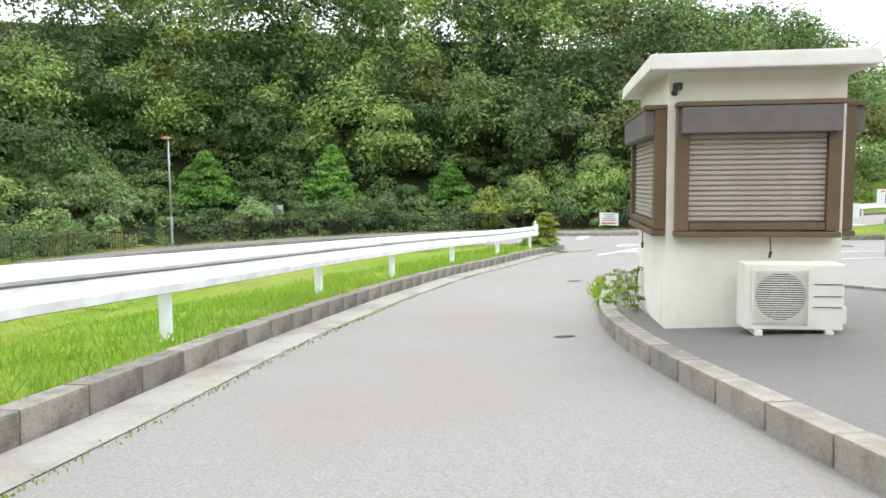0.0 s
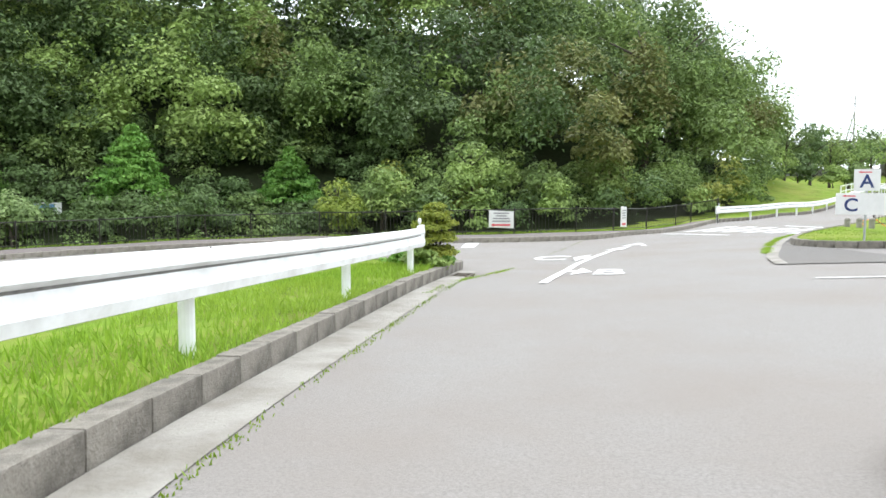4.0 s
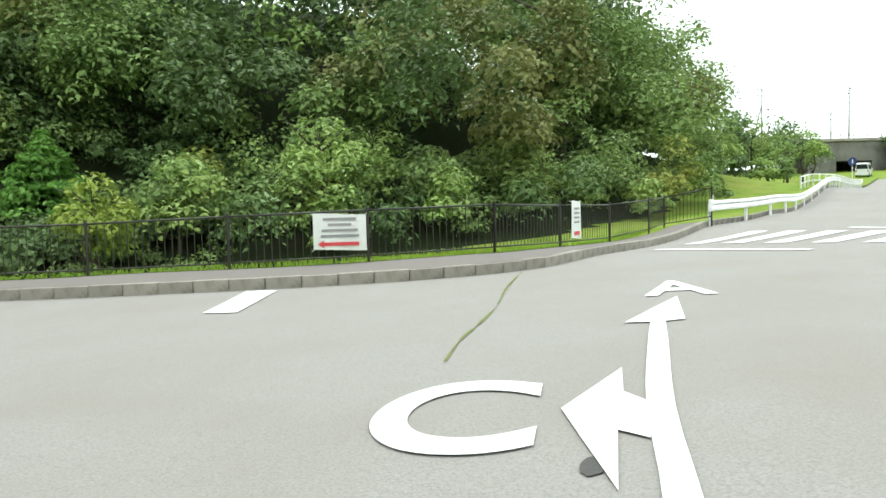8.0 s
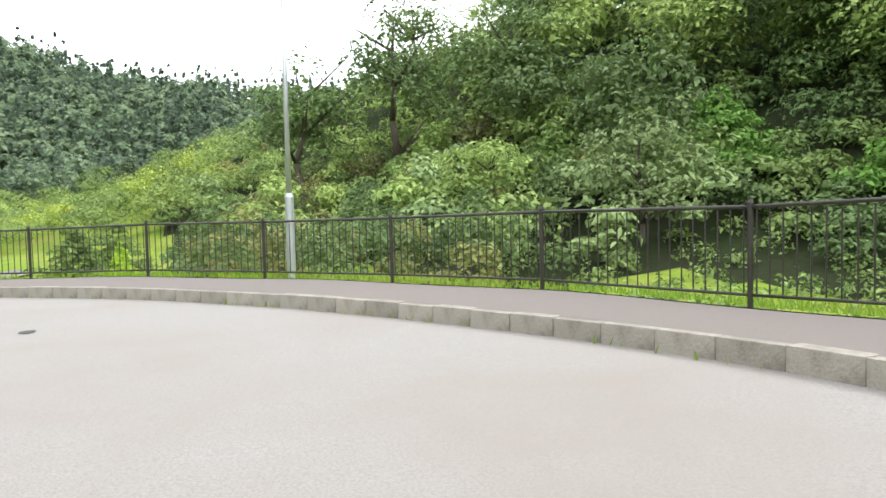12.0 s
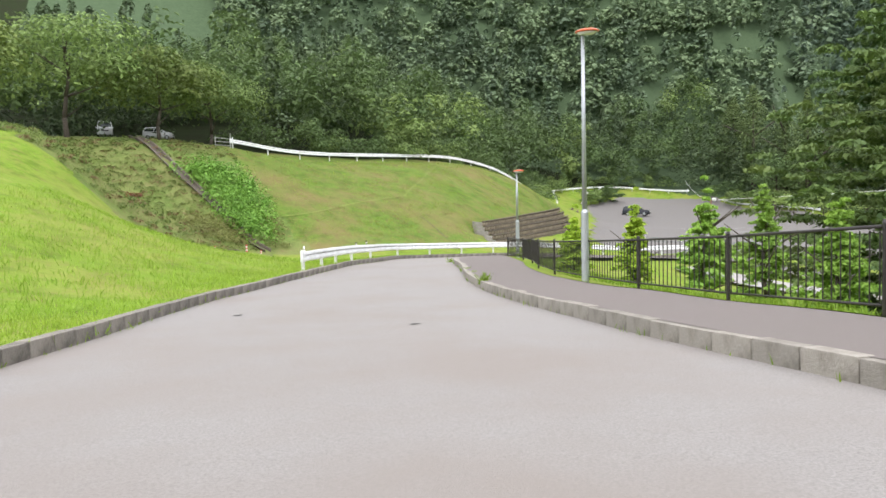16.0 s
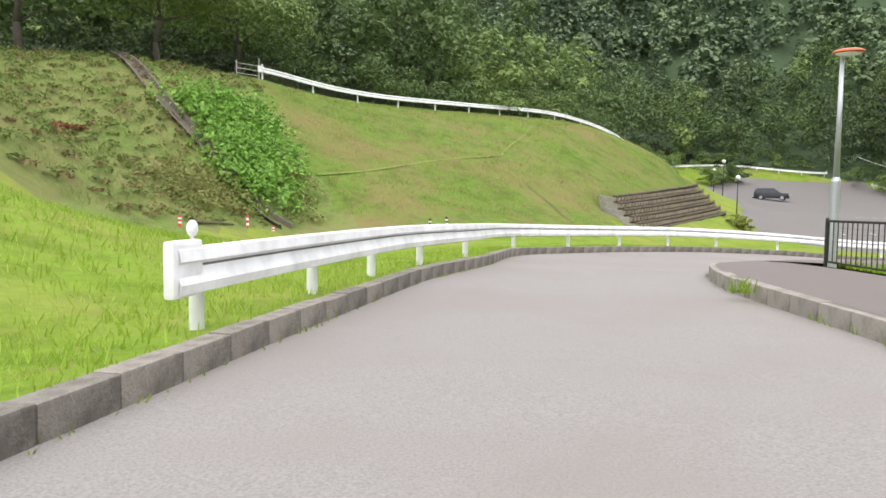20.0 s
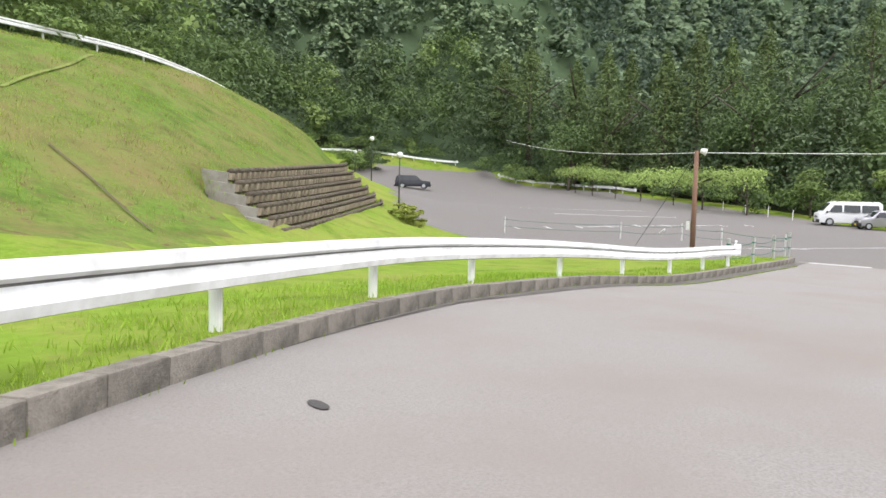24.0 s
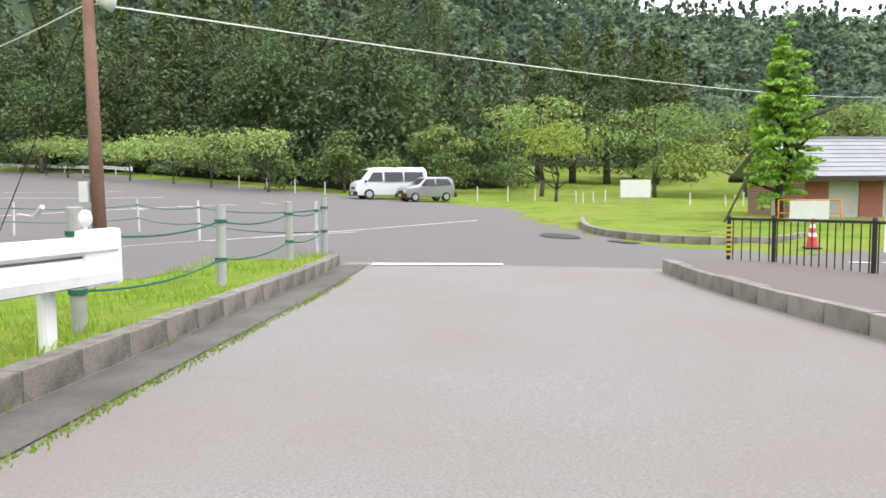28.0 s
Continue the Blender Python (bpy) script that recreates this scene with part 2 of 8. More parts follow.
def rod(bm, a, b, r0, r1=None, sides=10):
    a, b = Vector(a), Vector(b)
    r = bmesh.ops.create_cone(bm, cap_ends=True, segments=sides, radius1=r0, radius2=r0 if r1 is None else r1, depth=(b - a).length)
    m = Matrix.Translation((a + b) / 2) @ (b - a).to_track_quat("Z", "Y").to_matrix().to_4x4()
    bmesh.ops.transform(bm, matrix=m, verts=r["verts"])
    return r["verts"]


def part(name, me, parent, label="", m=None):
    """Links a mesh as one part under a thing or a part."""
    ob = new(name, me)
    ob.parent = parent
    if m is not None:
        ob.matrix_basis = m
    if label:
        ob["label"] = label
    return ob


def bpart(name, bm, material, parent, label="", bevel=0.0, smooth=False, m=None):
    return part(name, bm_mesh(name, bm, material, bevel, smooth), parent, label, m)


def thing(name, m, label, category, group=""):
    ob = new(name)
    ob.empty_display_size = 0.2
    ob.matrix_basis = m
    return tagged(ob, label, category, group)


def structure(name, me, label, category):
    return tagged(new(name, me), label, category, kind="structure")


def curve_line(pts, step=0.5):
    """A smooth line through the given plan points, in even steps."""
    p = np.array(pts, float)
    q = np.vstack([2 * p[0] - p[1], p, 2 * p[-1] - p[-2]])
    out = []
    for i in range(1, len(q) - 2):
        n = max(2, int(np.linalg.norm(q[i + 1] - q[i]) / 0.2))
        for s in np.linspace(0, 1, n, endpoint=False):
            out.append(0.5 * (2 * q[i] + (q[i + 1] - q[i - 1]) * s + (2 * q[i - 1] - 5 * q[i] + 4 * q[i + 1] - q[i + 2]) * s * s + (3 * q[i] - q[i - 1] - 3 * q[i + 1] + q[i + 2]) * s**3))
    out = np.array(out + [q[-2]])
    d = np.r_[0, np.cumsum(np.linalg.norm(np.diff(out, axis=0), axis=1))]
    n = max(2, int(round(d[-1] / step)) + 1)
    s = np.linspace(0, d[-1], n)
    return np.stack([np.interp(s, d, out[:, k]) for k in range(p.shape[1])], 1)


def resample(line, n):
    d = np.r_[0, np.cumsum(np.linalg.norm(np.diff(line, axis=0), axis=1))]
    s = np.linspace(0, d[-1], n)
    return np.stack([np.interp(s, d, line[:, k]) for k in range(line.shape[1])], 1)


def beside(line, d):
    """The line moved by d metres to its left."""
    t = np.gradient(line[:, :2], axis=0)
    t /= np.linalg.norm(t, axis=1)[:, None] + 1e-9
    return line[:, :2] + d * np.stack([-t[:, 1], t[:, 0]], 1)


def inside(poly, x, y):
    """Which plan points lie in the polygon."""
    x, y = np.asarray(x, float), np.asarray(y, float)
    res = np.zeros(x.shape, bool)
    p = np.asarray(poly, float)
    for (ax, ay), (bx, by) in zip(p, np.roll(p, -1, 0)):
        if ay != by:
            res ^= ((ay > y) != (by > y)) & (x < (bx - ax) * (y - ay) / (by - ay) + ax)
    return res


def near_line(line, x, y):
    """Distance in plan from points to a line of close points."""
    best = np.full(np.shape(x), 1e9)
    for px_, py_ in line[:, :2]:
        best = np.minimum(best, (x - px_) ** 2 + (y - py_) ** 2)
    return np.sqrt(best)


# ---- the lie of the land: heights of roads and slopes ----
ROAD_HEIGHTS = [(-2, -22, 4.0), (-1, -14, 2.2), (-0.3, -8, 0.7), (0, -4, -0.4), (0, 0, -1.1), (0.1, 5.2, -1.46), (1, 12.2, -1.88), (3.5, 19.9, -2.3), (5.1, 24, -2.47), (6.6, 27.9, -2.68), (6.9, 31.3, -2.84),
                (5.5, 34.6, -2.97), (2.9, 37.2, -3.11), (-0.7, 39, -3.24), (-5, 39.3, -3.39), (-9.4, 37.9, -3.52), (-12.8, 34.6, -3.61), (-14.3, 30.5, -3.74),
                (-15.4, 26.1, -3.92), (-16.3, 21.3, -4.13), (-17.3, 16.1, -4.35), (-18.7, 11, -4.49), (-20.5, 6.2, -4.55), (-22.5, 1.7, -4.62), (-24.9, -2.5, -4.77),
                (-28, -6.1, -4.98), (-32, -9.2, -5.22), (-37.2, -11.5, -5.48), (-42.4, -13, -5.83), (-47.4, -14.1, -6.2), (-58, -16.5, -6.4)]
EAST_HEIGHTS = [(15.4, 41.7, -2.95), (22.8, 47.4, -2.75), (20, 37, -2.65), (31, 52, -2.6), (44, 62, -2.3), (64, 77, -1.8), (90, 100, -1.2), (13, 30, -2.55), (12, 25, -2.35),
                (26, 40, -2.6), (30, 20, -1.5), (45, 45, -2), (25, 0, -0.6), (15, 10, -1.4), (8, 0, -0.9), (8, -10, 1.0), (10, -20, 3.4), (4, 6, -1.38), (40, -30, 2), (60, 40, -1), (100, 60, -0.5), (100, 112, -0.7), (120, 120, -0.7), (80, 120, -0.5), (130, 90, 0)]
FENCE_HEIGHTS = [(2, 50, -4.6), (-10, 50, -4.8), (-20, 46, -5), (18, 52, -4), (-27, 34, -5.5), (-28, 22, -6), (-32, 8, -6.2)]
NORTH_HEIGHTS = [(0, 62, -4), (0, 75, 3), (0, 95, 14), (-20, 62, -4), (-20, 78, 5), (30, 66, -2.5), (30, 85, 8), (-20, 100, 18), (30, 110, 18), (52, 92, 0), (60, 120, 2),
                 (-45, 52, -2), (-60, 56, 3), (-80, 62, 11), (-45, 70, 9), (-95, 50, 8), (-60, 75, 15), (-60, 42, -4.5), (-90, 38, -1)]
VALLEY_HEIGHTS = [(-45, 20, -7), (-60, 5, -7), (-80, 0, -6.6), (-75, -14, -6.5), (-100, -8, -6.2), (-100, 20, -6.5), (-130, 0, -5), (-50, -3, -6.8), (-38, 0, -6.4),
                  (-60, -22, -6.3), (-78, -25, -6.1), (-95, -29, -5.7), (-57, -41, -5.5), (-72, -62, -4.2), (-91, -82, -3.4), (-118, -92, -2.2), (-112, -66, -3.4), (-98, -50, -4.4), (-75, -45, -5.2)]
BANK_HEIGHTS = [(-8, -2, -1.0), (-11, -6, -2.2), (-7.5, -12, 1.4), (-8, -17, 1.9), (-13, -12, -3.6), (-16, -9, -4.6), (-17, -14, -4.8), (-10, -20, -0.6), (-4, -24, 2.7),
                (-12, -31, 3.4), (-6, -33, 3.9), (-16, -25, -0.3), (-19.5, -20, -4.7), (-14, -22, -1.0), (0, -35, 4.3), (-8, -45, 4.8)]
SLOPE_HEIGHTS = [(-19, -37, 3.6), (-36, -48, 3.3), (-54, -59, 2.5), (-24, -20, -4.9), (-35, -23, -5.4), (-29, -32, -0.6), (-39, -41.5, 1.6), (-48.3, -49, 2.2), (-50.5, -49, 1.3), (-53.4, -49.2, 0.15), (-56.6, -50.2, -1.1), (-60, -61, 0.4),
                 (-64, -72, -0.6), (-74, -82, -1.6), (-19, -42, 3.9), (-30, -60, 4.6), (-20, -70, 8), (-50, -80, 5), (-40, -100, 15), (-80, -112, 6), (-100, -125, 10), (-60, -140, 27), (0, -80, 9), (10, -60, 6)]


def road_height(x, y):
    """Height of the nearest stretch of the main road."""
    d = np.hypot(ROAD_LINE[:, 0] - x, ROAD_LINE[:, 1] - y)
    return float(ROAD_LINE[d.argmin(), 2])


# ---- plan lines of kerbs, in metres ----
UPPER_LEFT = curve_line([(-4.9, -14), (-3.5, -4), (-2.38, 3), (-1.81, 7), (-1.12, 10.9), (-0.5, 13.5), (0.15, 15.9), (1.25, 19.3), (2.55, 22.9), (3.72, 25.8), (4.4, 27.6)])
TIP = curve_line([(4.4, 27.6), (4.75, 28.8), (4.3, 30.2), (3.2, 31.4), (1, 33.4), (-2.2, 35.1), (-5.5, 35.1), (-8.6, 33.6), (-10.7, 30.4), (-11.6, 27), (-12.3, 23.3)])
LOWER_LEFT = curve_line([(-12.3, 23.3), (-12.9, 20.6), (-13.7, 17.2), (-14.9, 13.4), (-16.8, 9.1), (-17.94, 6.68), (-19.18, 4.15), (-20.48, 1.59), (-21.4, 0.0), (-23.3, -2.9), (-25.52, -7.01), (-29.2, -10.2), (-34.5, -13.25), (-36.9, -14.1), (-41.3, -15.5), (-44.8, -16.3), (-47.8, -16.8), (-51.8, -17.45), (-56, -18.1), (-59.2, -18.65)])
_shift = np.interp(-LOWER_LEFT[:, 1], [-23.3, -19, -2, 4, 7, 9, 12, 16, 19], [0.0, -0.17, -0.17, 0.08, 0.03, 0.02, 0.12, 0.1, 0.0])[:, None]
LOWER_LEFT = LOWER_LEFT + (beside(LOWER_LEFT, 1.0) - LOWER_LEFT) * _shift
LOWER_RAIL = beside(LOWER_LEFT, 0.36)
OUTER = curve_line([(22.8, 47.6), (18.3, 44.1), (15.6, 42.3), (13, 40.4), (11, 39.8), (8.3, 40.2), (5.4, 41.3), (3.4, 42.15), (0.8, 42.9), (-1.5, 43.1), (-3.2, 43.1), (-5.2, 42.85), (-7.9, 41.95), (-10.8, 40.45), (-12.6, 39.2), (-14.3, 37.7), (-15.8, 36.0), (-16.7, 34.5), (-17.6, 32.3),
                    (-18.3, 30), (-18.75, 27.5), (-19, 25.2), (-19.35, 22.6), (-19.9, 19.6), (-20.8, 15.3), (-22.2, 10.4), (-23.68, 6.2), (-24.3, 4), (-25.2, 1.7), (-26.6, -0.5), (-28.8, -2.4)])
LOWER_RIGHT = curve_line([(-28.8, -2.4), (-33, -5.6), (-38.5, -7.9), (-44, -9.3), (-47.4, -10.2), (-50.6, -10.9), (-52.4, -11.6), (-54.9, -12.45), (-57, -13.0), (-59.2, -13.4)])
FENCE = curve_line([(12.93, 42.4), (10.12, 42.3), (7.45, 42.9), (4.82, 43.9), (2.04, 44.7), (-0.88, 45.06), (-3.87, 44.97), (-6.82, 44.4), (-9.6, 43.4), (-12.18, 42), (-14.5, 40.2), (-16.5, 38.1), (-18.2, 35.7),
                    (-19.5, 33.2), (-20.4, 30.5), (-21.05, 27.6), (-21.5, 24.6), (-22.0, 21.6), (-22.5, 18.6), (-23.1, 15.6), (-23.9, 12.7), (-24.9, 9.8), (-26.1, 7), (-27.2, 4), (-28.2, 0.4)], 0.25)
NE_LEFT = curve_line([(22.8, 47.6), (30.5, 52.8), (43.5, 63), (64, 79), (96, 102)], 1.0)
NE_RIGHT = curve_line([(15.05, 30.3), (15.35, 31.4), (16.3, 32.8), (18.1, 34.8), (20.5, 37.0), (25, 40.6), (36, 48.5), (52, 61), (75, 78), (100, 98)], 1.0)
GRASS_ISLE = curve_line([(26, 20), (20, 24.5), (16.3, 27.6), (15.15, 29.2), (15.05, 30.3)], 0.7)
LOT = [(-54.5, -24), (-56, -33), (-58, -42), (-66, -54), (-76, -70), (-86, -90), (-100, -100), (-122, -98), (-118, -72), (-104, -50), (-97, -34), (-90, -24), (-84, -19), (-77, -17.5), (-70, -14.8), (-66, -14), (-64, -10.5), (-66.5, -7.5), (-62, -6.5), (-59.8, -10.5), (-59.2, -13.4), (-59.2, -18.65)]
MAIN = np.vstack([UPPER_LEFT, TIP, LOWER_LEFT, LOWER_RIGHT[::-1], OUTER[::-1], NE_LEFT, NE_RIGHT[::-1], GRASS_ISLE[::-1], [(26, -14)]])
PAVED = [MAIN, np.array(LOT, float)]


ROAD_LINE = curve_line(ROAD_HEIGHTS, 0.3)
EDGES = []
for line, side, offs in ((UPPER_LEFT, 1, (0.15, 1.5)), (TIP, 1, (0.15, 1.5)), (LOWER_LEFT, 1, (0.15, 1.5)), (LOWER_RIGHT, -1, (0.15, 1.5)), (OUTER[20:], 1, (0.1, -2.3))):
    for off in offs:
        EDGES += [(x, y, road_height(x, y)) for x, y in beside(line, off * side)[3::9]]
TERRACE = curve_line([(-40.3, -27.3), (-43.2, -29.9), (-47.55, -34.1), (-52.25, -38.9), (-57.2, -44.0), (-60.4, -48.2)], 0.3)
TERRACE_FOOT, TERRACE_RISE = (-5.6, -5.0), (0.37, 0.5)
for off, tiers_ in ((-0.8, 0), (3.6, 6)):
    EDGES += [(x, y, np.interp(f, (0, 1), TERRACE_FOOT) + tiers_ * np.interp(f, (0, 1), TERRACE_RISE)) for (x, y), f in zip(beside(TERRACE, off)[::12], np.linspace(0, 1, len(TERRACE[::12])))]
ANCHORS = [(130, -130, 6), (160, 160, 2), (130, 0, 0), (-180, 140, 8), (-190, -150, 25), (-200, 0, 0), (0, 170, 30), (-90, 110, 24), (-60, -190, 45), (60, -170, 25)]
LAND = np.array(ANCHORS + EDGES + ROAD_HEIGHTS + EAST_HEIGHTS + FENCE_HEIGHTS + NORTH_HEIGHTS + VALLEY_HEIGHTS + BANK_HEIGHTS + SLOPE_HEIGHTS, float)


def bowl(r):
    return np.sqrt(r * r + 3.0)


LAND_MEAN = LAND[:, 2].mean()
LAND_W = np.linalg.solve(bowl(np.hypot(LAND[:, None, 0] - LAND[None, :, 0], LAND[:, None, 1] - LAND[None, :, 1])) - 0.03 * np.eye(len(LAND)), LAND[:, 2] - LAND_MEAN)
# far wooded mountains: height of the skyline by compass angle round the valley
SKYLINE = [(-60, 60), (-30, 30), (0, 5), (50, 4), (75, 25), (110, 45), (150, 36), (160, 38), (167.5, 43), (172, 50), (176, 52), (182, 61), (186, 65), (190, 73), (195, 86), (202, 90), (215, 94), (235, 112), (260, 118), (290, 100), (300, 60)]


def land(x, y):
    """Height of the natural ground or road bed at plan points."""
    x, y = np.atleast_1d(np.asarray(x, float)), np.atleast_1d(np.asarray(y, float))
    z = np.full(x.shape, LAND_MEAN)
    if x.size < 9000:
        z = z + (bowl(np.hypot(x[..., None] - LAND[:, 0], y[..., None] - LAND[:, 1])) * LAND_W).sum(-1)
    for (px_, py_, _), w in zip(LAND, LAND_W) if x.size >= 9000 else ():
        z = z + w * bowl(np.hypot(x - px_, y - py_))
    far = np.clip((np.hypot((x + 20) / 1.15, y + 5) - 125) / 60, 0, 1)
    far = far * far * (3 - 2 * far)
    angle = (np.degrees(np.arctan2(y - 10, x + 20)) + 60) % 360 - 60
    r = np.hypot(x + 20, y - 10)
    foot = np.interp(angle, [-60, 140, 160, 205, 225, 300], [115, 120, 175, 175, 115, 115])
    up = np.clip((r - foot) / 175, 0, 1)
    spur = np.sin(x * 0.043 + 1.3 * np.sin(y * 0.031)) * np.sin(y * 0.037 + 1.1) * np.clip((r - 130) / 60, 0, 1)
    hills = np.interp(angle, *np.array(SKYLINE).T) * up * up * (3 - 2 * up) + 5.0 * spur * (up > 0) * np.clip(np.interp(angle, *np.array(SKYLINE).T) / 40, 0, 1)
    return z * (1 - far) + hills * far


def height(x, y):
    return float(land(x, y)[0])


NORTH_WOOD = [(-40, 54), (-20, 56), (0, 57), (12, 55), (24, 57), (34, 64), (46, 76), (58, 92), (70, 112), (70, 150), (-60, 150), (-60, 66)]
SOUTH_WOOD = [(-21, -46), (-36, -54), (-58, -68), (-76, -96), (-90, -106), (-112, -106), (-126, -98), (-122, -70), (-108, -46), (-101, -34), (-120, -24), (-160, -40), (-160, -170), (30, -170), (30, -46)]
SHRUB_BANK = [(-22, 50), (-40, 44), (-60, 38), (-85, 35), (-110, 36), (-110, 90), (-60, 90), (-34, 66), (-24, 58)]

# ---- one sheet of ground, out to the horizon ----
def axis(lo, hi, step):
    core = np.arange(lo, hi + 0.01, step)
    out, d = [], step
    while not out or out[-1] < 1600:
        d *= 1.28
        out.append((out[-1] if out else 0) + d)
    out = np.array(out)
    return np.r_[(lo - out)[::-1], core, hi + out]


gx, gy = axis(-130, 60, 0.9), axis(-120, 100, 0.9)
GX, GY = np.meshgrid(gx, gy)
GZ = land(GX.ravel(), GY.ravel()).reshape(GX.shape)
rough_ground = np.array([noise.noise(Vector((x * 0.35, y * 0.35, 3))) for x, y in zip(GX.ravel(), GY.ravel())]).reshape(GX.shape)
low = np.zeros(GX.shape, bool)
core = (np.abs(GX + 35) < 110) & (np.abs(GY) < 115)
low |= inside(MAIN, GX, GY)
in_lot = inside(LOT, GX, GY)
lot_rim = np.full(GX.shape, 99.0)
lot_rim[core] = near_line(resample(np.vstack([LOT, LOT[:1]]), 260), GX[core], GY[core])
rims = [UPPER_LEFT, TIP, LOWER_LEFT, OUTER, LOWER_RIGHT, NE_LEFT, NE_RIGHT, GRASS_ISLE]
rim_distance = np.full(GX.shape, 99.0)
for line in rims:
    rim_distance[core] = np.minimum(rim_distance[core], near_line(line, GX[core], GY[core]))
between = inside(np.vstack([OUTER, FENCE[::-1]]), GX, GY)
low |= (rim_distance < 1.0) | between
GZ = np.where(low, GZ - 0.25, GZ + 0.05 + 0.1 * rough_ground)
GZ = np.where(~low & (lot_rim < 2.2), land(GX.ravel(), GY.ravel()).reshape(GX.shape) - 0.02 + 0.02 * rough_ground, GZ)
GZ = np.where(in_lot & ~low & (lot_rim > 0.8), land(GX.ravel(), GY.ravel()).reshape(GX.shape) - 0.2, GZ)
beds = inside(np.vstack([beside(TERRACE, 0.3), beside(TERRACE, 2.9)[::-1]]), GX, GY)
GZ = np.where(beds, np.minimum(GZ, -5.9), GZ)
ny, nx = GX.shape
idx = np.arange(nx * ny).reshape(ny, nx)
quads = np.stack([idx[:-1, :-1], idx[:-1, 1:], idx[1:, 1:], idx[1:, :-1]], -1).reshape(-1)
ground_me = mesh_arrays("ground", np.stack([GX, GY, GZ], -1).reshape(-1, 3), quads, 4, GRASS, smooth=True)
ground_me.materials.append(SHADED_SOIL)
ground_me.materials.append(BANK_GRASS)
ground_me.materials.append(SLOPE_GRASS)
ground_me.materials.append(UNDERGROWTH)
fx, fy = (GX[:-1, :-1] + GX[1:, 1:]).ravel() / 2, (GY[:-1, :-1] + GY[1:, 1:]).ravel() / 2
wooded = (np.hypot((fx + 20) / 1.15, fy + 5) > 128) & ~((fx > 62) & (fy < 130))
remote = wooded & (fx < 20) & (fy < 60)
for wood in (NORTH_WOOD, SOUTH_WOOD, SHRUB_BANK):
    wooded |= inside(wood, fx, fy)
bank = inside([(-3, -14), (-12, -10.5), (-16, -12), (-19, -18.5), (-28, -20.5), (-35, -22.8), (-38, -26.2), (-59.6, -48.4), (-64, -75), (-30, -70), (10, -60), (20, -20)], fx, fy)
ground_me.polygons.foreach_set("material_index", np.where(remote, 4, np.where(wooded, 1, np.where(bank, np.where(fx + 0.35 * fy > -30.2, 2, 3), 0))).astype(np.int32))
structure("ground", ground_me, "sloping grass ground running up into wooded hills", "ground")


def sheet(name, poly, step, rise, material, label, category, pad=0.5):
    """A paved sheet over all cells that touch the polygon; kerbs and verges above it cut its outline."""
    poly = np.asarray(poly, float)
    xs, ys = np.arange(poly[:, 0].min() - 1, poly[:, 0].max() + 1, step), np.arange(poly[:, 1].min() - 1, poly[:, 1].max() + 1, step)
    X, Y = np.meshgrid(xs, ys)
    cx, cy = X[:-1, :-1] + step / 2, Y[:-1, :-1] + step / 2
    keep = inside(poly, cx, cy)
    for dx, dy in ((pad, 0), (-pad, 0), (0, pad), (0, -pad)) if pad else ():
        keep |= inside(poly, cx + dx, cy + dy)
    Z = land(X.ravel(), Y.ravel()) + rise
    ids = np.arange(X.size).reshape(X.shape)
    q = np.stack([ids[:-1, :-1], ids[:-1, 1:], ids[1:, 1:], ids[1:, :-1]], -1)[keep]
    used, q = np.unique(q.ravel(), return_inverse=True)
    v = np.stack([X.ravel(), Y.ravel(), Z], -1)[used]
    return structure(name, mesh_arrays(name, v, q, 4, material, smooth=True), label, category)


sheet("road", MAIN, 0.5, 0.0, ASPHALT, "grey worn asphalt road curving between concrete kerbs", "road")
sheet("car_park", LOT, 1.0, -0.012, ASPHALT_OLD, "wide old asphalt car park with faded lines", "car park", pad=0)


def ribbon(name, a, b, za, zb, material, label, category, across=2, kind=""):
    """A strip between two lines of equal count, za and zb metres above the land."""
    n = len(a)
    rows = []
    for k in range(across + 1):
        f = k / across
        p = a * (1 - f) + b * f
        rows.append(np.c_[p, land(p[:, 0], p[:, 1]) + za * (1 - f) + zb * f])
    v = np.stack(rows, 1).reshape(-1, 3)
    w = across + 1
    q = [(i * w + k, i * w + k + 1, (i + 1) * w + k + 1, (i + 1) * w + k) for i in range(n - 1) for k in range(across)]
    me = mesh_of(name, v, q, material, True)
    ob = structure(name, me, label, category)
    return ob


KERB_UP = 0.19
for line, side in ((UPPER_LEFT, 1), (TIP, 1), (LOWER_LEFT, 1), (LOWER_RIGHT, -1), (NE_LEFT, 1), (NE_RIGHT, -1), (GRASS_ISLE, -1)):
    ribbon("verge", beside(line, 0.1 * side), beside(line, 2.0 * side), KERB_UP - 0.03, 0.06, GRASS, "mown grass verge behind a kerb", "grass verge", 4)
walk_in = beside(resample(OUTER, 300), -0.1)
FENCE_ALL = np.vstack([curve_line([(22.3, 49.2), (20.4, 47.4), (17.9, 45.7), (15.4, 44.0), (12.93, 42.4)], 0.25)[:-1], FENCE])
ribbon("pavement", walk_in, beside(resample(FENCE_ALL, 300), 0.35), KERB_UP, KERB_UP + 0.02, WALKWAY, "brownish asphalt footpath behind the kerb", "footpath", 3)
ribbon("verge", beside(resample(FENCE_ALL, 300), 0.36), beside(resample(FENCE_ALL, 300), -2.2), KERB_UP + 0.03, -0.05, GRASS, "thin grass strip under the footpath fence", "grass verge", 4)
ribbon("pavement", beside(resample(LOWER_RIGHT, 80), -0.1), beside(resample(LOWER_RIGHT, 80), -2.3), KERB_UP, KERB_UP + 0.02, WALKWAY, "asphalt footpath beside the lower road", "footpath", 3)
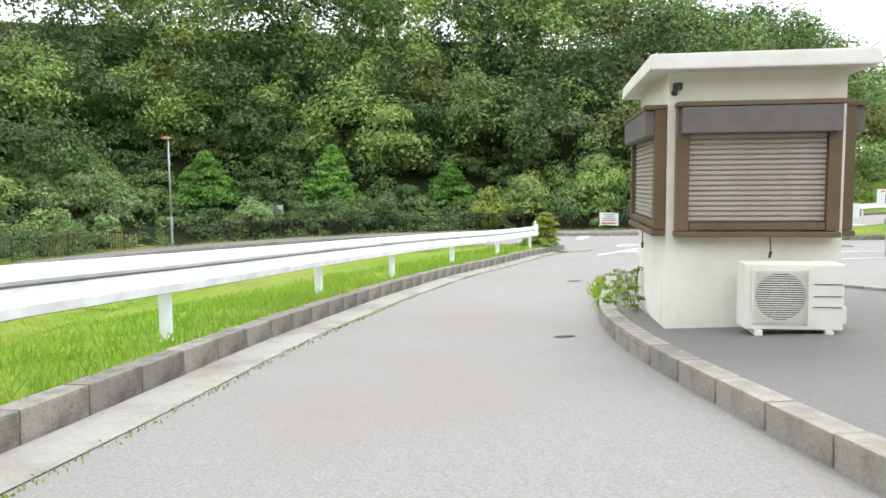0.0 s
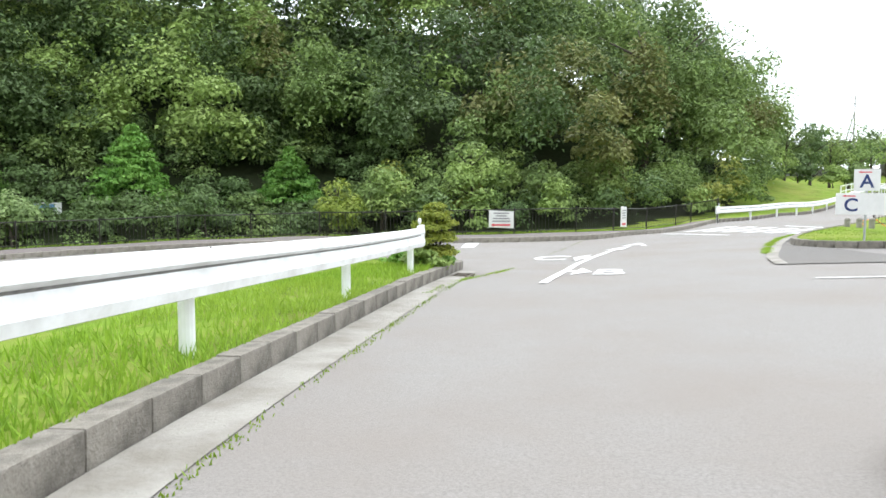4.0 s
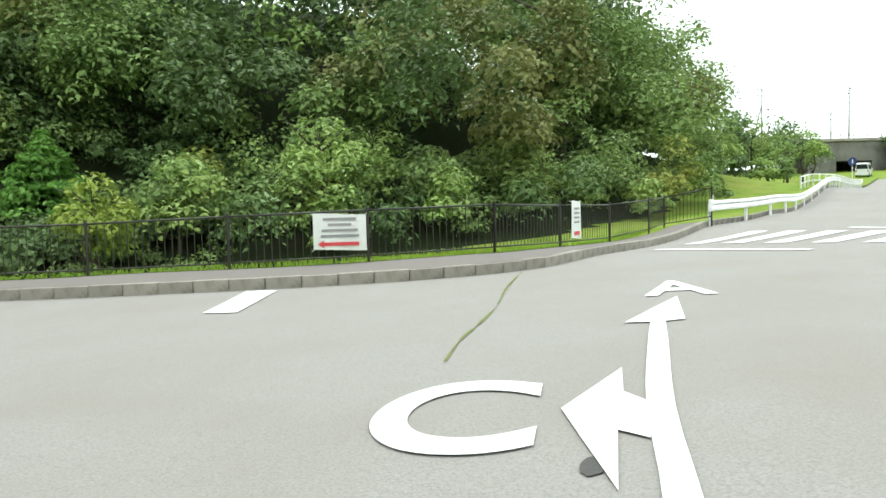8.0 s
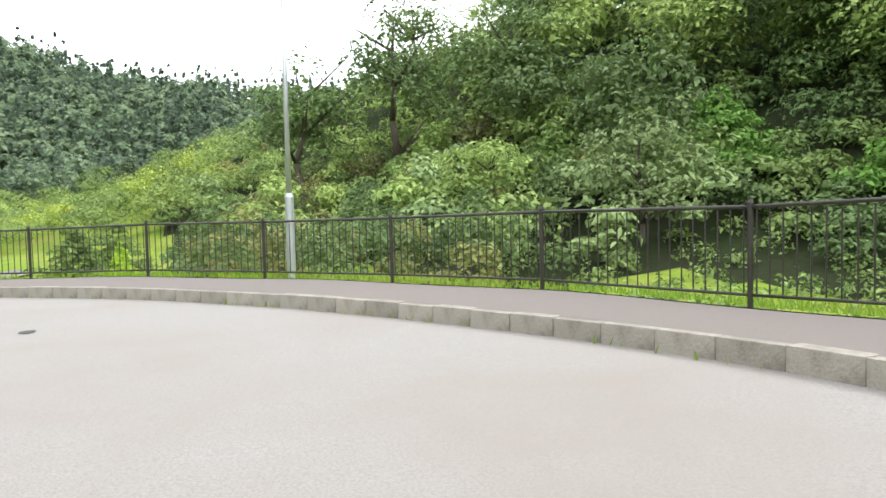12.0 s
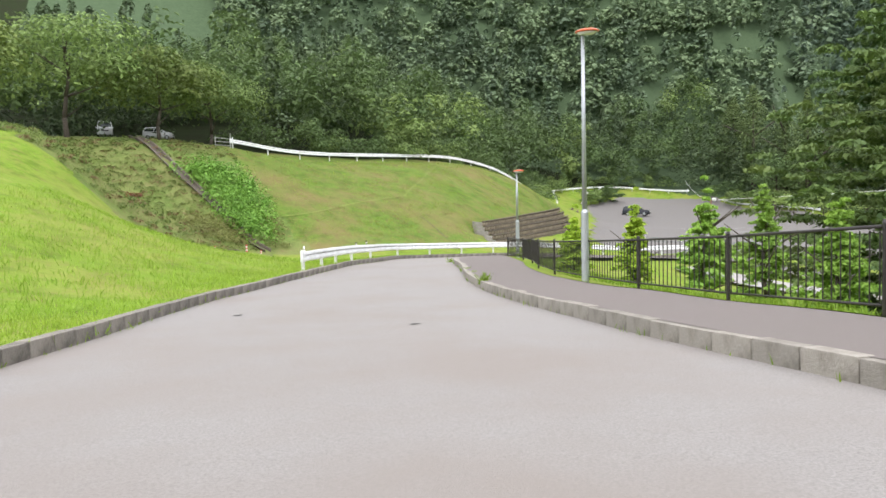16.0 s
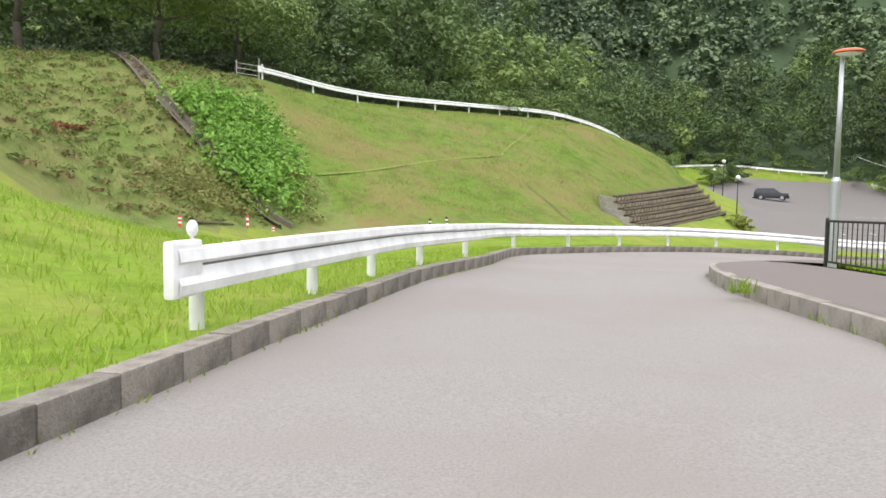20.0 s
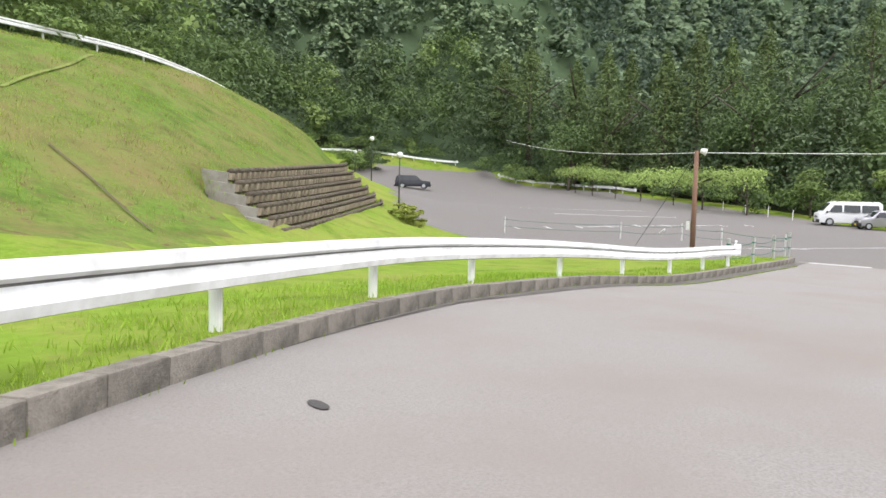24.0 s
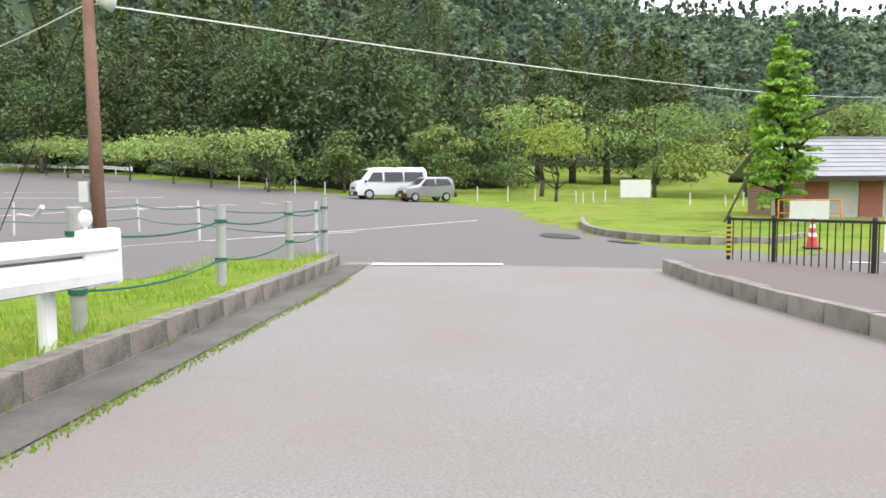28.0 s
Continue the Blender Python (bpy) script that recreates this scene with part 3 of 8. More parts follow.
ribbon("gutter", beside(UPPER_LEFT, -0.02), beside(UPPER_LEFT, -0.42), 0.012, 0.008, GUTTER, "pale cracked concrete gutter strip along the kerb", "gutter", 2)
foot = LOWER_LEFT[LOWER_LEFT[:, 0] < -31]
taper = np.clip(np.arange(len(foot)) / 22, 0.04, 1)[:, None]
ribbon("gutter", beside(foot, -0.02), foot + (beside(foot, -0.48) - foot) * taper, 0.004, 0.012, GUTTER_DARK, "dark damp concrete gutter strip along the kerb", "gutter", 2)

# ---- kerbs: one stone after another ----
bm = bmesh.new()
box(bm, -0.296, -0.09, -0.28, 0.296, 0.09, KERB_UP)
kerb_me = bm_mesh("kerb_stone", bm, CONCRETE, 0.015)


kerb_old_me = kerb_me.copy()
kerb_old_me.materials[0] = CONCRETE_OLD


def kerb(line, side, label, rise=0.0, stone=None):
    line = resample(line, max(2, int(round(np.linalg.norm(np.diff(line, axis=0), axis=1).sum() / 0.6)) + 1))
    mid = (line[1:] + line[:-1]) / 2
    run = line[1:] - line[:-1]
    z = land(line[:, 0], line[:, 1])
    owner = tagged(new("kerb"), label, "kerb", kind="structure")
    for (x, y), (dx, dy), za, zb in zip(mid, run, z[:-1], z[1:]):
        wob = random.uniform(-0.006, 0.006)
        m = pose(x, y, (za + zb) / 2 + rise + wob, 0, math.degrees(-math.atan2(zb - za, math.hypot(dx, dy))), 0)
        m = Matrix.Translation((x, y, (za + zb) / 2 + rise + wob)) @ pose(0, 0, 0, 0, 0, math.degrees(math.atan2(dy, dx)) + random.uniform(-0.5, 0.5)) @ pose(0, 0, 0, 0, -math.degrees(math.atan2(zb - za, math.hypot(dx, dy))), 0)
        part("kerb_stone", stone or kerb_me, owner, m=m)
    return owner


for line, side, text in ((np.vstack([UPPER_LEFT, TIP[1:]]), 1, "weathered concrete kerb along the upper road and round its tip"), (LOWER_LEFT, 1, "dark stained concrete kerb of the lower road"),
                         (OUTER, -1, "long weathered concrete kerb round the bend beside the footpath"), (LOWER_RIGHT, -1, "concrete kerb of the lower road footpath"),
                         (NE_LEFT[:40], 1, "low concrete kerb of the branch road"), (np.vstack([GRASS_ISLE, NE_RIGHT[1:40]]), -1, "concrete kerb round the grass island")):
    kerb(beside(line, 0.09 * side), side, text, 0.0, None if line is OUTER or line is LOWER_RIGHT else kerb_old_me)

# ---- guardrails ----
def sweep(name, line, zs, profile, material):
    """A closed profile of (outward, up) swept along a plan line with heights zs."""
    t = np.gradient(line, axis=0)
    t /= np.linalg.norm(t, axis=1)[:, None]
    nrm = np.stack([-t[:, 1], t[:, 0]], 1)
    k = len(profile)
    v = [(x + nx_ * o, y + ny_ * o, z + u) for (x, y), (nx_, ny_), z in zip(line, nrm, zs) for o, u in profile]
    f = [(i * k + j, i * k + (j + 1) % k, (i + 1) * k + (j + 1) % k, (i + 1) * k + j) for i in range(len(line) - 1) for j in range(k)]
    f += [tuple(range(k))[::-1], tuple((len(line) - 1) * k + j for j in range(k))]
    return mesh_of(name, v, f, material)


FACE = [(0.0, -0.195), (-0.05, -0.18), (-0.065, -0.1), (-0.022, 0.03), (-0.022, 0.05), (-0.065, 0.085), (-0.05, 0.18), (0.0, 0.195)]
FACE = [(o, u * 0.87) for o, u in FACE]
BEAM = FACE + [(o + 0.006, u) for o, u in FACE[::-1]]


def guardrail(pts, top, label, spacing=4.0, side=1, caps=(True, True), ground=None, phase=0.35, posts=()):
    """W-beam rail on round posts. side: on which side of the line the posts stand (1: left)."""
    line = curve_line(pts, 0.25)
    zs = land(line[:, 0], line[:, 1]) + top if ground is None else np.array([ground(x, y) for x, y in line]) + top
    zs = np.convolve(np.r_[[zs[0]] * 8, zs, [zs[-1]] * 8], np.ones(17) / 17, "valid")
    owner = thing("guardrail", Matrix(), label, "guardrail")
    prof = [(o * side, u) for o, u in BEAM]
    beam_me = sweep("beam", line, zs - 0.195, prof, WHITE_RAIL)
    beam_me.materials.append(RAIL_GRIME_SHADE)
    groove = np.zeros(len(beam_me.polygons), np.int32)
    # bottom lip darkened for its shade, groove floor for dirt and shade
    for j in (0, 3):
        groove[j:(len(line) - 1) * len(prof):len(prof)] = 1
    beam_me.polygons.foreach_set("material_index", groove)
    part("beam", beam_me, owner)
    d = np.r_[0, np.cumsum(np.linalg.norm(np.diff(line, axis=0), axis=1))]
    bm = bmesh.new()
    rod(bm, (0, 0, -0.6), (0, 0, 0), 0.057, sides=14)
    post_me = bm_mesh("post", bm, WHITE_RAIL, smooth=False)
    bm = bmesh.new()
    box(bm, -0.035, -0.06, -0.09, 0.035, 0.06, 0.09)
    bracket_me = bm_mesh("bracket", bm, WHITE_RAIL, 0.008)
    bm = bmesh.new()
    bmesh.ops.create_uvsphere(bm, u_segments=8, v_segments=5, radius=0.012)
    bolt_me = bm_mesh("bolt", bm, BOLT)
    t = np.gradient(line, axis=0)
    for s in ([d[np.hypot(*(line - q).T).argmin()] for q in posts] if posts else sorted({0.35, *np.arange(phase, d[-1] - 0.2, spacing)})):
        i = int(np.searchsorted(d, s).clip(0, len(line) - 1))
        x, y = [np.interp(s, d, line[:, k]) for k in range(2)]
        z = np.interp(s, d, zs)
        a = math.atan2(t[i, 1], t[i, 0])
        ox, oy = -math.sin(a) * side, math.cos(a) * side
        post_z = z - 0.14
        stretch = Matrix.Diagonal((1, 1, (post_z - height(x, y) + 0.35) / 0.6, 1))
        part("post", post_me, owner, m=Matrix.Translation((x + 0.12 * ox, y + 0.12 * oy, post_z)) @ stretch)
        part("bracket", bracket_me, owner, m=Matrix.Translation((x + 0.04 * ox, y + 0.04 * oy, z - 0.175)) @ pose(0, 0, 0, 0, 0, math.degrees(a)))
        for da in (-0.09, 0.09):
            for dz in (-0.31, -0.175, -0.04):
                part("bolt", bolt_me, owner, m=Matrix.Translation((x + da * math.cos(a) - 0.03 * ox * (1 if dz != -0.175 else 0.3), y + da * math.sin(a) - 0.03 * oy * (1 if dz != -0.175 else 0.3), z + dz)))
    for end, use in ((0, caps[0]), (-1, caps[1])):
        if not use:
            continue
        x, y = line[end]
        a = math.atan2(t[end, 1], t[end, 0]) + (math.pi if end == 0 else 0)
        bm = bmesh.new()
        box(bm, -0.32, -0.012, -0.2, 0.06, 0.075, 0.2)
        cap = bm_mesh("end_cap", bm, WHITE_RAIL, 0.035)
        o = 0.05 * side * (1 if end == -1 else -1)
        part("end_cap", cap, owner, m=Matrix.Translation((x, y, zs[end] - 0.175)) @ pose(0, 0, 0, 0, 0, math.degrees(a)) @ Matrix.Translation((0, -0.03, 0)))
        bm = bmesh.new()
        bmesh.ops.create_uvsphere(bm, u_segments=14, v_segments=9, radius=0.06)
        for v in bm.verts:
            v.co.y *= 0.55
        rod(bm, (0, 0, -0.12), (0, 0, 0), 0.012, sides=6)
        part("reflector", bm_mesh("reflector", bm, WHITE_RAIL, smooth=True), owner, "round white delineator", Matrix.Translation((x - 0.25 * math.cos(a), y - 0.25 * math.sin(a), zs[end] + 0.1)) @ pose(0, 0, 0, 0, 0, math.degrees(a)))
    return owner


BOLT = surface("rusty_bolt", (0.1, 0.085, 0.07), (0.18, 0.15, 0.12), (0.08, 0.05, 0.03), 0.6, 60, 8, 0.1, metal=0.5)
guardrail([(-5.2, -14), (-3.85, -5), (-2.92, 2.8), (-2.22, 6.76), (-1.56, 10.65), (-0.62, 14.5), (0.58, 18.25), (1.9, 21.85), (3.25, 25.5)], 0.95, "long white steel guardrail, dirty along its ribs, on the verge", caps=(False, True), ground=road_height,
          posts=[(-5.0, -13), (-4.5, -9.4), (-4.0, -5.5), (-3.59, -1.57), (-2.95, 2.38), (-2.39, 6.24), (-1.71, 10.23), (-0.84, 13.78), (0.29, 17.51), (1.58, 21.3), (3.1, 25.15)])
low_rail = LOWER_RAIL[(LOWER_RAIL[:, 1] < 5.9) & (LOWER_RAIL[:, 0] > -50.9)]
guardrail([tuple(q) for q in low_rail[::4]] + [(-52.0, -17.6)], 0.82, "curving white steel guardrail on the verge of the lower bend", ground=lambda x, y: road_height(x, y) + float(np.interp(x, (-52, -34, -26, -18), (0.1, 0.1, 0.02, -0.02))),
          posts=[(-18.26, 5.38), (-19.28, 3.32), (-20.19, 1.54), (-21.3, -0.36), (-22.84, -2.7), (-25.65, -7.6), (-28.15, -9.95), (-30.7, -11.8), (-33.6, -13.3), (-36.49, -14.27), (-40.2, -15.47), (-43.88, -16.4), (-47.03, -16.96), (-49.79, -17.41), (-51.57, -17.7)])
guardrail([(22.7, 47.35), (30.2, 52.3), (43.2, 62.6), (63.6, 78.5), (80, 91)], 0.85, "white guardrail along the branch road", side=1)
guardrail([(-18.9, -36.5), (-27.5, -42.5), (-36, -48), (-45, -53.6), (-54.2, -58.8), (-62, -65), (-70, -74), (-78, -86), (-84, -100)], 0.9, "white guardrail along the top of the grass slope", side=1)

# ---- dark footpath fence ----
bm = bmesh.new()
rod(bm, (0, 0, -0.35), (0, 0, 1.12), 0.03, sides=12)
rod(bm, (0, 0, 1.12), (0, 0, 1.16), 0.036, 0.02, sides=12)
post_me = bm_mesh("post", bm, FENCE_BROWN)
bm = bmesh.new()
rod(bm, (0, 0, 0.17), (0, 0, 1.05), 0.009, sides=6)
bar_me = bm_mesh("baluster", bm, FENCE_BROWN)


def fence(points, label, bars_as_parts=True, rise=0.15, bars=20, tall=(1.0, 1.0)):
    owner = thing("footpath_fence", Matrix(), label, "fence")
    p = np.array([(x, y, height(x, y) + rise) for x, y in points])
    size = np.linspace(*tall, len(p))
    for (x, y, z), q in zip(p, size):
        part("post", post_me, owner, m=pose(x, y, z) @ Matrix.Diagonal((1, 1, q, 1)))
    for a, b, qa, qb in zip(p[:-1], p[1:], size[:-1], size[1:]):
        for name, h, r in (("top_rail", 1.08, 0.021), ("bottom_rail", 0.17, 0.017)):
            bm = bmesh.new()
            rod(bm, Vector(a) + Vector((0, 0, h * qa)), Vector(b) + Vector((0, 0, h * qb)), r, sides=10)
            bpart(name, bm, FENCE_BROWN, owner, smooth=True)
        n = int(round(bars * np.linalg.norm(b - a) / 3.0))
        spots = [a + (b - a) * (k + 0.5) / n for k in range(n)]
        if bars_as_parts and spots[0][0] < 6:
            for s in spots:
                part("baluster", bar_me, owner, m=pose(*s) @ Matrix.Diagonal((1, 1, (qa + qb) / 2, 1)))
        else:
            bm = bmesh.new()
            for s in spots:
                rod(bm, Vector(s) + Vector((0, 0, 0.17)), Vector(s) + Vector((0, 0, 1.05)), 0.009, sides=5)
            tagged(bpart("baluster_row", bm, FENCE_BROWN, owner), kind="stuff")
    return owner


FENCE_POSTS = [(12.93, 42.4), (10.12, 42.3), (7.45, 42.9), (4.82, 43.9), (2.04, 44.7), (-0.88, 45.06), (-3.87, 44.97), (-6.82, 44.4), (-9.6, 43.4), (-12.18, 42), (-14.5, 40.2), (-16.5, 38.1), (-18.2, 35.7),
               (-19.5, 33.2), (-20.4, 30.5), (-21.05, 27.6), (-21.5, 24.6), (-22.0, 21.6), (-22.5, 18.6), (-23.1, 15.6), (-23.9, 12.7), (-24.9, 9.8), (-26.1, 7), (-27.2, 4), (-28.2, 0.4)]
fence([(22.8, 47.4), (22.3, 49.2), (20.4, 47.4), (17.9, 45.7), (15.4, 44.0), (12.93, 42.4)], "dark brown steel bar fence along the branch road footpath", False)
fence(FENCE_POSTS[:15], "dark brown steel bar fence round the outside of the bend")
fence(FENCE_POSTS[14:], "dark brown steel bar fence down beside the lower road", tall=(1.0, 0.76))

# ---- trees ----
def leaf_cloud(centres, radii, per, size, rng, up=0.45, flat=0.52):
    """Leaf quads scattered over many clumps; returns corner points, four to a leaf."""
    c = np.repeat(centres, per, axis=0)
    r = np.repeat(radii, per, axis=0)
    n = len(c)
    d = rng.normal(size=(n, 3))
    d /= np.linalg.norm(d, axis=1)[:, None]
    d[:, 2] = np.where(d[:, 2] < -0.15, -d[:, 2] * 0.8, d[:, 2])
    p = c + d * r[:, None] * rng.uniform(0.55, 1.05, (n, 1)) * np.array([1, 1, flat])
    nrm = d * (1 - up) + np.array([0, 0, up]) + rng.normal(scale=0.45, size=(n, 3))
    nrm /= np.linalg.norm(nrm, axis=1)[:, None]
    a = np.cross(nrm, rng.normal(size=(n, 3)))
    a /= np.linalg.norm(a, axis=1)[:, None]
    b = np.cross(nrm, a)
    s = size * rng.uniform(0.6, 1.35, (n, 1))
    w = s * rng.uniform(0.35, 0.6, (n, 1))
    droop = nrm * s * 0.18
    return np.stack([p - a * s - droop, p - b * w + droop, p + a * s - droop, p + b * w + droop], 1).reshape(-1, 3)


def quads_mesh(name, pts, material):
    return mesh_arrays(name, pts, np.arange(len(pts)), 4, material)


def broad_clumps(rng, height_, width, n, base=0.25, lean=0.0):
    """Clump centres of a broad crown with an uneven outline."""
    d = rng.normal(size=(n, 3))
    d /= np.linalg.norm(d, axis=1)[:, None]
    f = rng.uniform(0.35, 1.0, n) ** 0.6
    ctr = np.array([0, 0, height_ * (1 + base) / 2])
    half = np.array([width / 2, width / 2, height_ * (1 - base) / 2])
    lob = 1 + 0.22 * np.sin(3 * np.arctan2(d[:, 1], d[:, 0]) + rng.uniform(0, 6)) + 0.15 * rng.normal(size=n)
    c = ctr + d * half * (f * lob)[:, None]
    r = width * rng.uniform(0.12, 0.21, n)
    return c, r


def bough_crown(rng, shape, height_, width, boughs, per, leaf, base=0.1, ruffle=0.28):
    """A crown of separate boughs, each a ragged mound of single leaves; returns corner points, four to a leaf."""
    if shape == "broad":
        d = rng.normal(size=(boughs, 3))
        d[:, 2] = np.abs(d[:, 2]) * 0.9 - 0.45
        d /= np.linalg.norm(d, axis=1)[:, None]
        half = np.array([width / 2, width / 2, height_ * (1 - base) / 2])
        c = np.array([0, 0, height_ * (1 + base) / 2]) + d * half * rng.uniform(0.5, 0.78, (boughs, 1))
        wide_ = width * rng.uniform(0.17, 0.29, boughs)
        r = np.stack([wide_, wide_, np.maximum(height_ * (1 - base) * rng.uniform(0.1, 0.18, boughs), 0.55 * wide_)], 1)
        c[0], r[0] = (0, 0, height_ * (0.78 + 0.1 * base)), (width * 0.27, width * 0.27, height_ * (1 - base) * 0.2)
        if boughs > 2:
            c[1], r[1] = (0, 0, height_ * (0.45 + 0.3 * base)), (width * 0.33, width * 0.33, height_ * (1 - base) * 0.34)
    else:
        h = (np.arange(boughs) + rng.uniform(0.1, 0.9, boughs)) / boughs
        out = (1 - h) ** (0.8 if shape == "cone" else 0.62) * width / 2
        a = rng.uniform(0, 6.2832) + np.arange(boughs) * 2.4 + rng.uniform(-0.5, 0.5, boughs)
        c = np.stack([np.cos(a) * out * 0.42, np.sin(a) * out * 0.42, height_ * (base + (1 - base) * (0.04 + 0.86 * h))], 1)
        r = np.stack([out * rng.uniform(0.55, 0.72, boughs) + 0.04 * width] * 2 + [height_ * (0.05 + 0.5 / boughs) * rng.uniform(0.8, 1.2, boughs)], 1)
        c[-1], r[-1] = (0, 0, height_ * 0.9), (width * 0.07, width * 0.07, height_ * 0.1)
    n = len(c)
    k = n * per
    d = rng.normal(size=(k, 3))
    d[:, 2] = np.where(d[:, 2] < -0.25, -d[:, 2], d[:, 2])
    d /= np.linalg.norm(d, axis=1)[:, None]
    p = np.repeat(c, per, 0) + d * np.repeat(r, per, 0) * ((1.12 if ruffle > 0.2 else 1.0) - 0.62 * rng.uniform(0, 1, (k, 1)) ** 2.2)
    nrm = d * 0.65 + np.array([0, 0, 0.4]) + rng.normal(scale=ruffle, size=(k, 3))
    nrm /= np.linalg.norm(nrm, axis=1)[:, None]
    a = np.cross(nrm, rng.normal(size=(k, 3)))
    a /= np.linalg.norm(a, axis=1)[:, None]
    b = np.cross(nrm, a)
    s = leaf * rng.uniform(0.6, 1.4, (k, 1))
    w = s * (rng.uniform(0.35, 0.6, (k, 1)) if ruffle > 0.2 else rng.uniform(0.65, 0.95, (k, 1)))
    droop = nrm * s * 0.2
    return np.stack([p - a * s - droop, p - b * w + droop, p + a * s - droop, p + b * w + droop], 1).reshape(-1, 3)


def cone_clumps(rng, height_, width, n, base=0.08, power=1.0):
    h = rng.uniform(0, 1, n) ** 1.3
    rad = (1 - h) ** power * width / 2 * rng.uniform(0.45, 1.05, n)
    a = rng.uniform(0, 2 * np.pi, n)
    z = height_ * (base + (1 - base) * h) - rad * 0.15
    c = np.stack([np.cos(a) * rad, np.sin(a) * rad, z], 1)
    r = width * (0.06 + 0.1 * (1 - h)) * rng.uniform(0.8, 1.2, n)
    return c, r


def trunk_mesh(rng, height_, r, limbs=6, spread=0.3, straight=False):
    bm = bmesh.new()
    pts = [Vector((0, 0, -0.4))]
    for k in range(1, 6):
        q = 0.0 if straight else 0.03 * height_
        pts.append(Vector((rng.uniform(-q, q), rng.uniform(-q, q), height_ * 0.85 * k / 5)))
    for k, (a, b) in enumerate(zip(pts[:-1], pts[1:])):
        rod(bm, a, b, r * (1 - 0.17 * k), r * (1 - 0.17 * (k + 1)), sides=9)
    for k in range(limbs):
        i = rng.integers(1, 5)
        a = pts[i]
        ang = rng.uniform(0, 6.28)
        L = height_ * spread * rng.uniform(0.6, 1.1)
        rod(bm, a, a + Vector((math.cos(ang) * L, math.sin(ang) * L, L * rng.uniform(0.3, 0.9))), r * 0.4, r * 0.12, sides=6)
    return bm_mesh("trunk", bm, BARK, smooth=True)


def make_tree(kind, seed, height_, width, material, clumps=70, per=45, leaf=0.14, base=0.25):
    rng = np.random.default_rng(seed)
    if kind == "cedar" or (kind == "broad" and height_ > 3.2):
        return quads_mesh("crown", bough_crown(rng, kind, height_, width, max(7, clumps // 6), int(per * 2.6), leaf, base), material), trunk_mesh(rng, height_, 0.024 * height_, 3 if kind == "cedar" else 8, straight=kind == "cedar")
    if kind == "cone":
        c, r = cone_clumps(rng, height_, width, clumps, base)
    elif kind == "spindle":
        c, r = broad_clumps(rng, height_, width, clumps, base)
        f = np.clip((c[:, 2] / height_ - 0.3) / 0.7, 0, 1)
        c[:, :2] *= (1 - 0.8 * f)[:, None]
        r = r * (0.8 - 0.35 * f)
    else:
        c, r = broad_clumps(rng, height_, width, clumps, base)
    return quads_mesh("crown", leaf_cloud(c, r, per, leaf, rng), material), trunk_mesh(rng, height_, 0.03 * height_ * (0.7 if kind == "cone" else 0.8), 3 if kind in ("cone", "cedar") else 8, straight=kind in ("cone", "cedar"))


def plant_tree(name, meshes, x, y, scale, turn, label, category="tree", sink=0.1, group=""):
    owner = thing(name, pose(x, y, height(x, y) - sink, 0, 0, turn) @ Matrix.Diagonal((scale, scale, scale, 1)), label, category, group)
    part("crown", meshes[0], owner)
    part("trunk", meshes[1], owner)
    return owner


def woods(spots, kinds, seed):
    """Woodland nobody could count: every tree its own crown of boughs, joined into one object."""
    rng = np.random.default_rng(seed)
    out = []
    for (x, y), kind, z in zip(spots, kinds, land([p[0] for p in spots], [p[1] for p in spots]) - 0.3):
        shape, h, w, clumps, per, leaf, base = kind
        h, w = h * rng.uniform(0.8, 1.25), w * rng.uniform(0.8, 1.25)
        far = clumps < 16
        boughs = (5 if shape == "cone" else 4) if far else max(4, clumps // 5)
        out.append(bough_crown(rng, shape, h, w, boughs, per if far else int(per * 3.2), leaf, base, 0.13 if far else 0.28) + np.array([x, y, z]))
    return np.vstack(out)


def scatter(rng, n, box_, ok, gap):
    """Plan points in the box where ok holds, at least gap metres apart."""
    got = []
    for _ in range(n * 30):
        x, y = rng.uniform(box_[0], box_[2]), rng.uniform(box_[1], box_[3])
        if ok(x, y) and all((x - a) ** 2 + (y - b) ** 2 > gap * gap for a, b in got):
            got.append((x, y))
            if len(got) >= n:
                break
    return got


def wood_of(name, items, label, seed):
    """One object for each kind of leaf in a wood. items: plan place, leaf material, crown."""
    by = {}
    for x, y, mat_, crown in items:
        by.setdefault(mat_.name, []).append((x, y, crown))
    for k, mname in enumerate(sorted(by)):
        its = by[mname]
        pts = woods([(x, y) for x, y, _ in its], [c for *_, c in its], seed + k)
        tagged(new(name, quads_mesh(name, pts, bpy.data.materials[mname])), label, "woodland", kind="stuff")


rng = np.random.default_rng(5)
items = []
for x, y in scatter(rng, 230, (-60, 55, 70, 118), lambda x, y: bool(inside(NORTH_WOOD, x, y)) and not (-30 < x < 15 and y < (68.5 if x < 7 else 62)), 3.1):
    front = float(near_line(np.array(NORTH_WOOD[:8], float), x, y)) < 14 or y < 70
    m = (LEAF_DARK, LEAF_MID, LEAF_LIGHT, LEAF_OLIVE, LEAF_YELLOW)[rng.choice(5, p=[0.38, 0.3, 0.16, 0.13, 0.03])]
    items.append((x, y, m, ("broad", rng.uniform(7, 11) if front else rng.uniform(9, 13), rng.uniform(4.5, 7.5), 58 if front else 30, 40 if front else 20, 0.19 if front else 0.27, 0.05)))
clear = np.array([(0.7, 67), (-10, 67.3), (-21.2, 66.4), (-30, 63)], float)
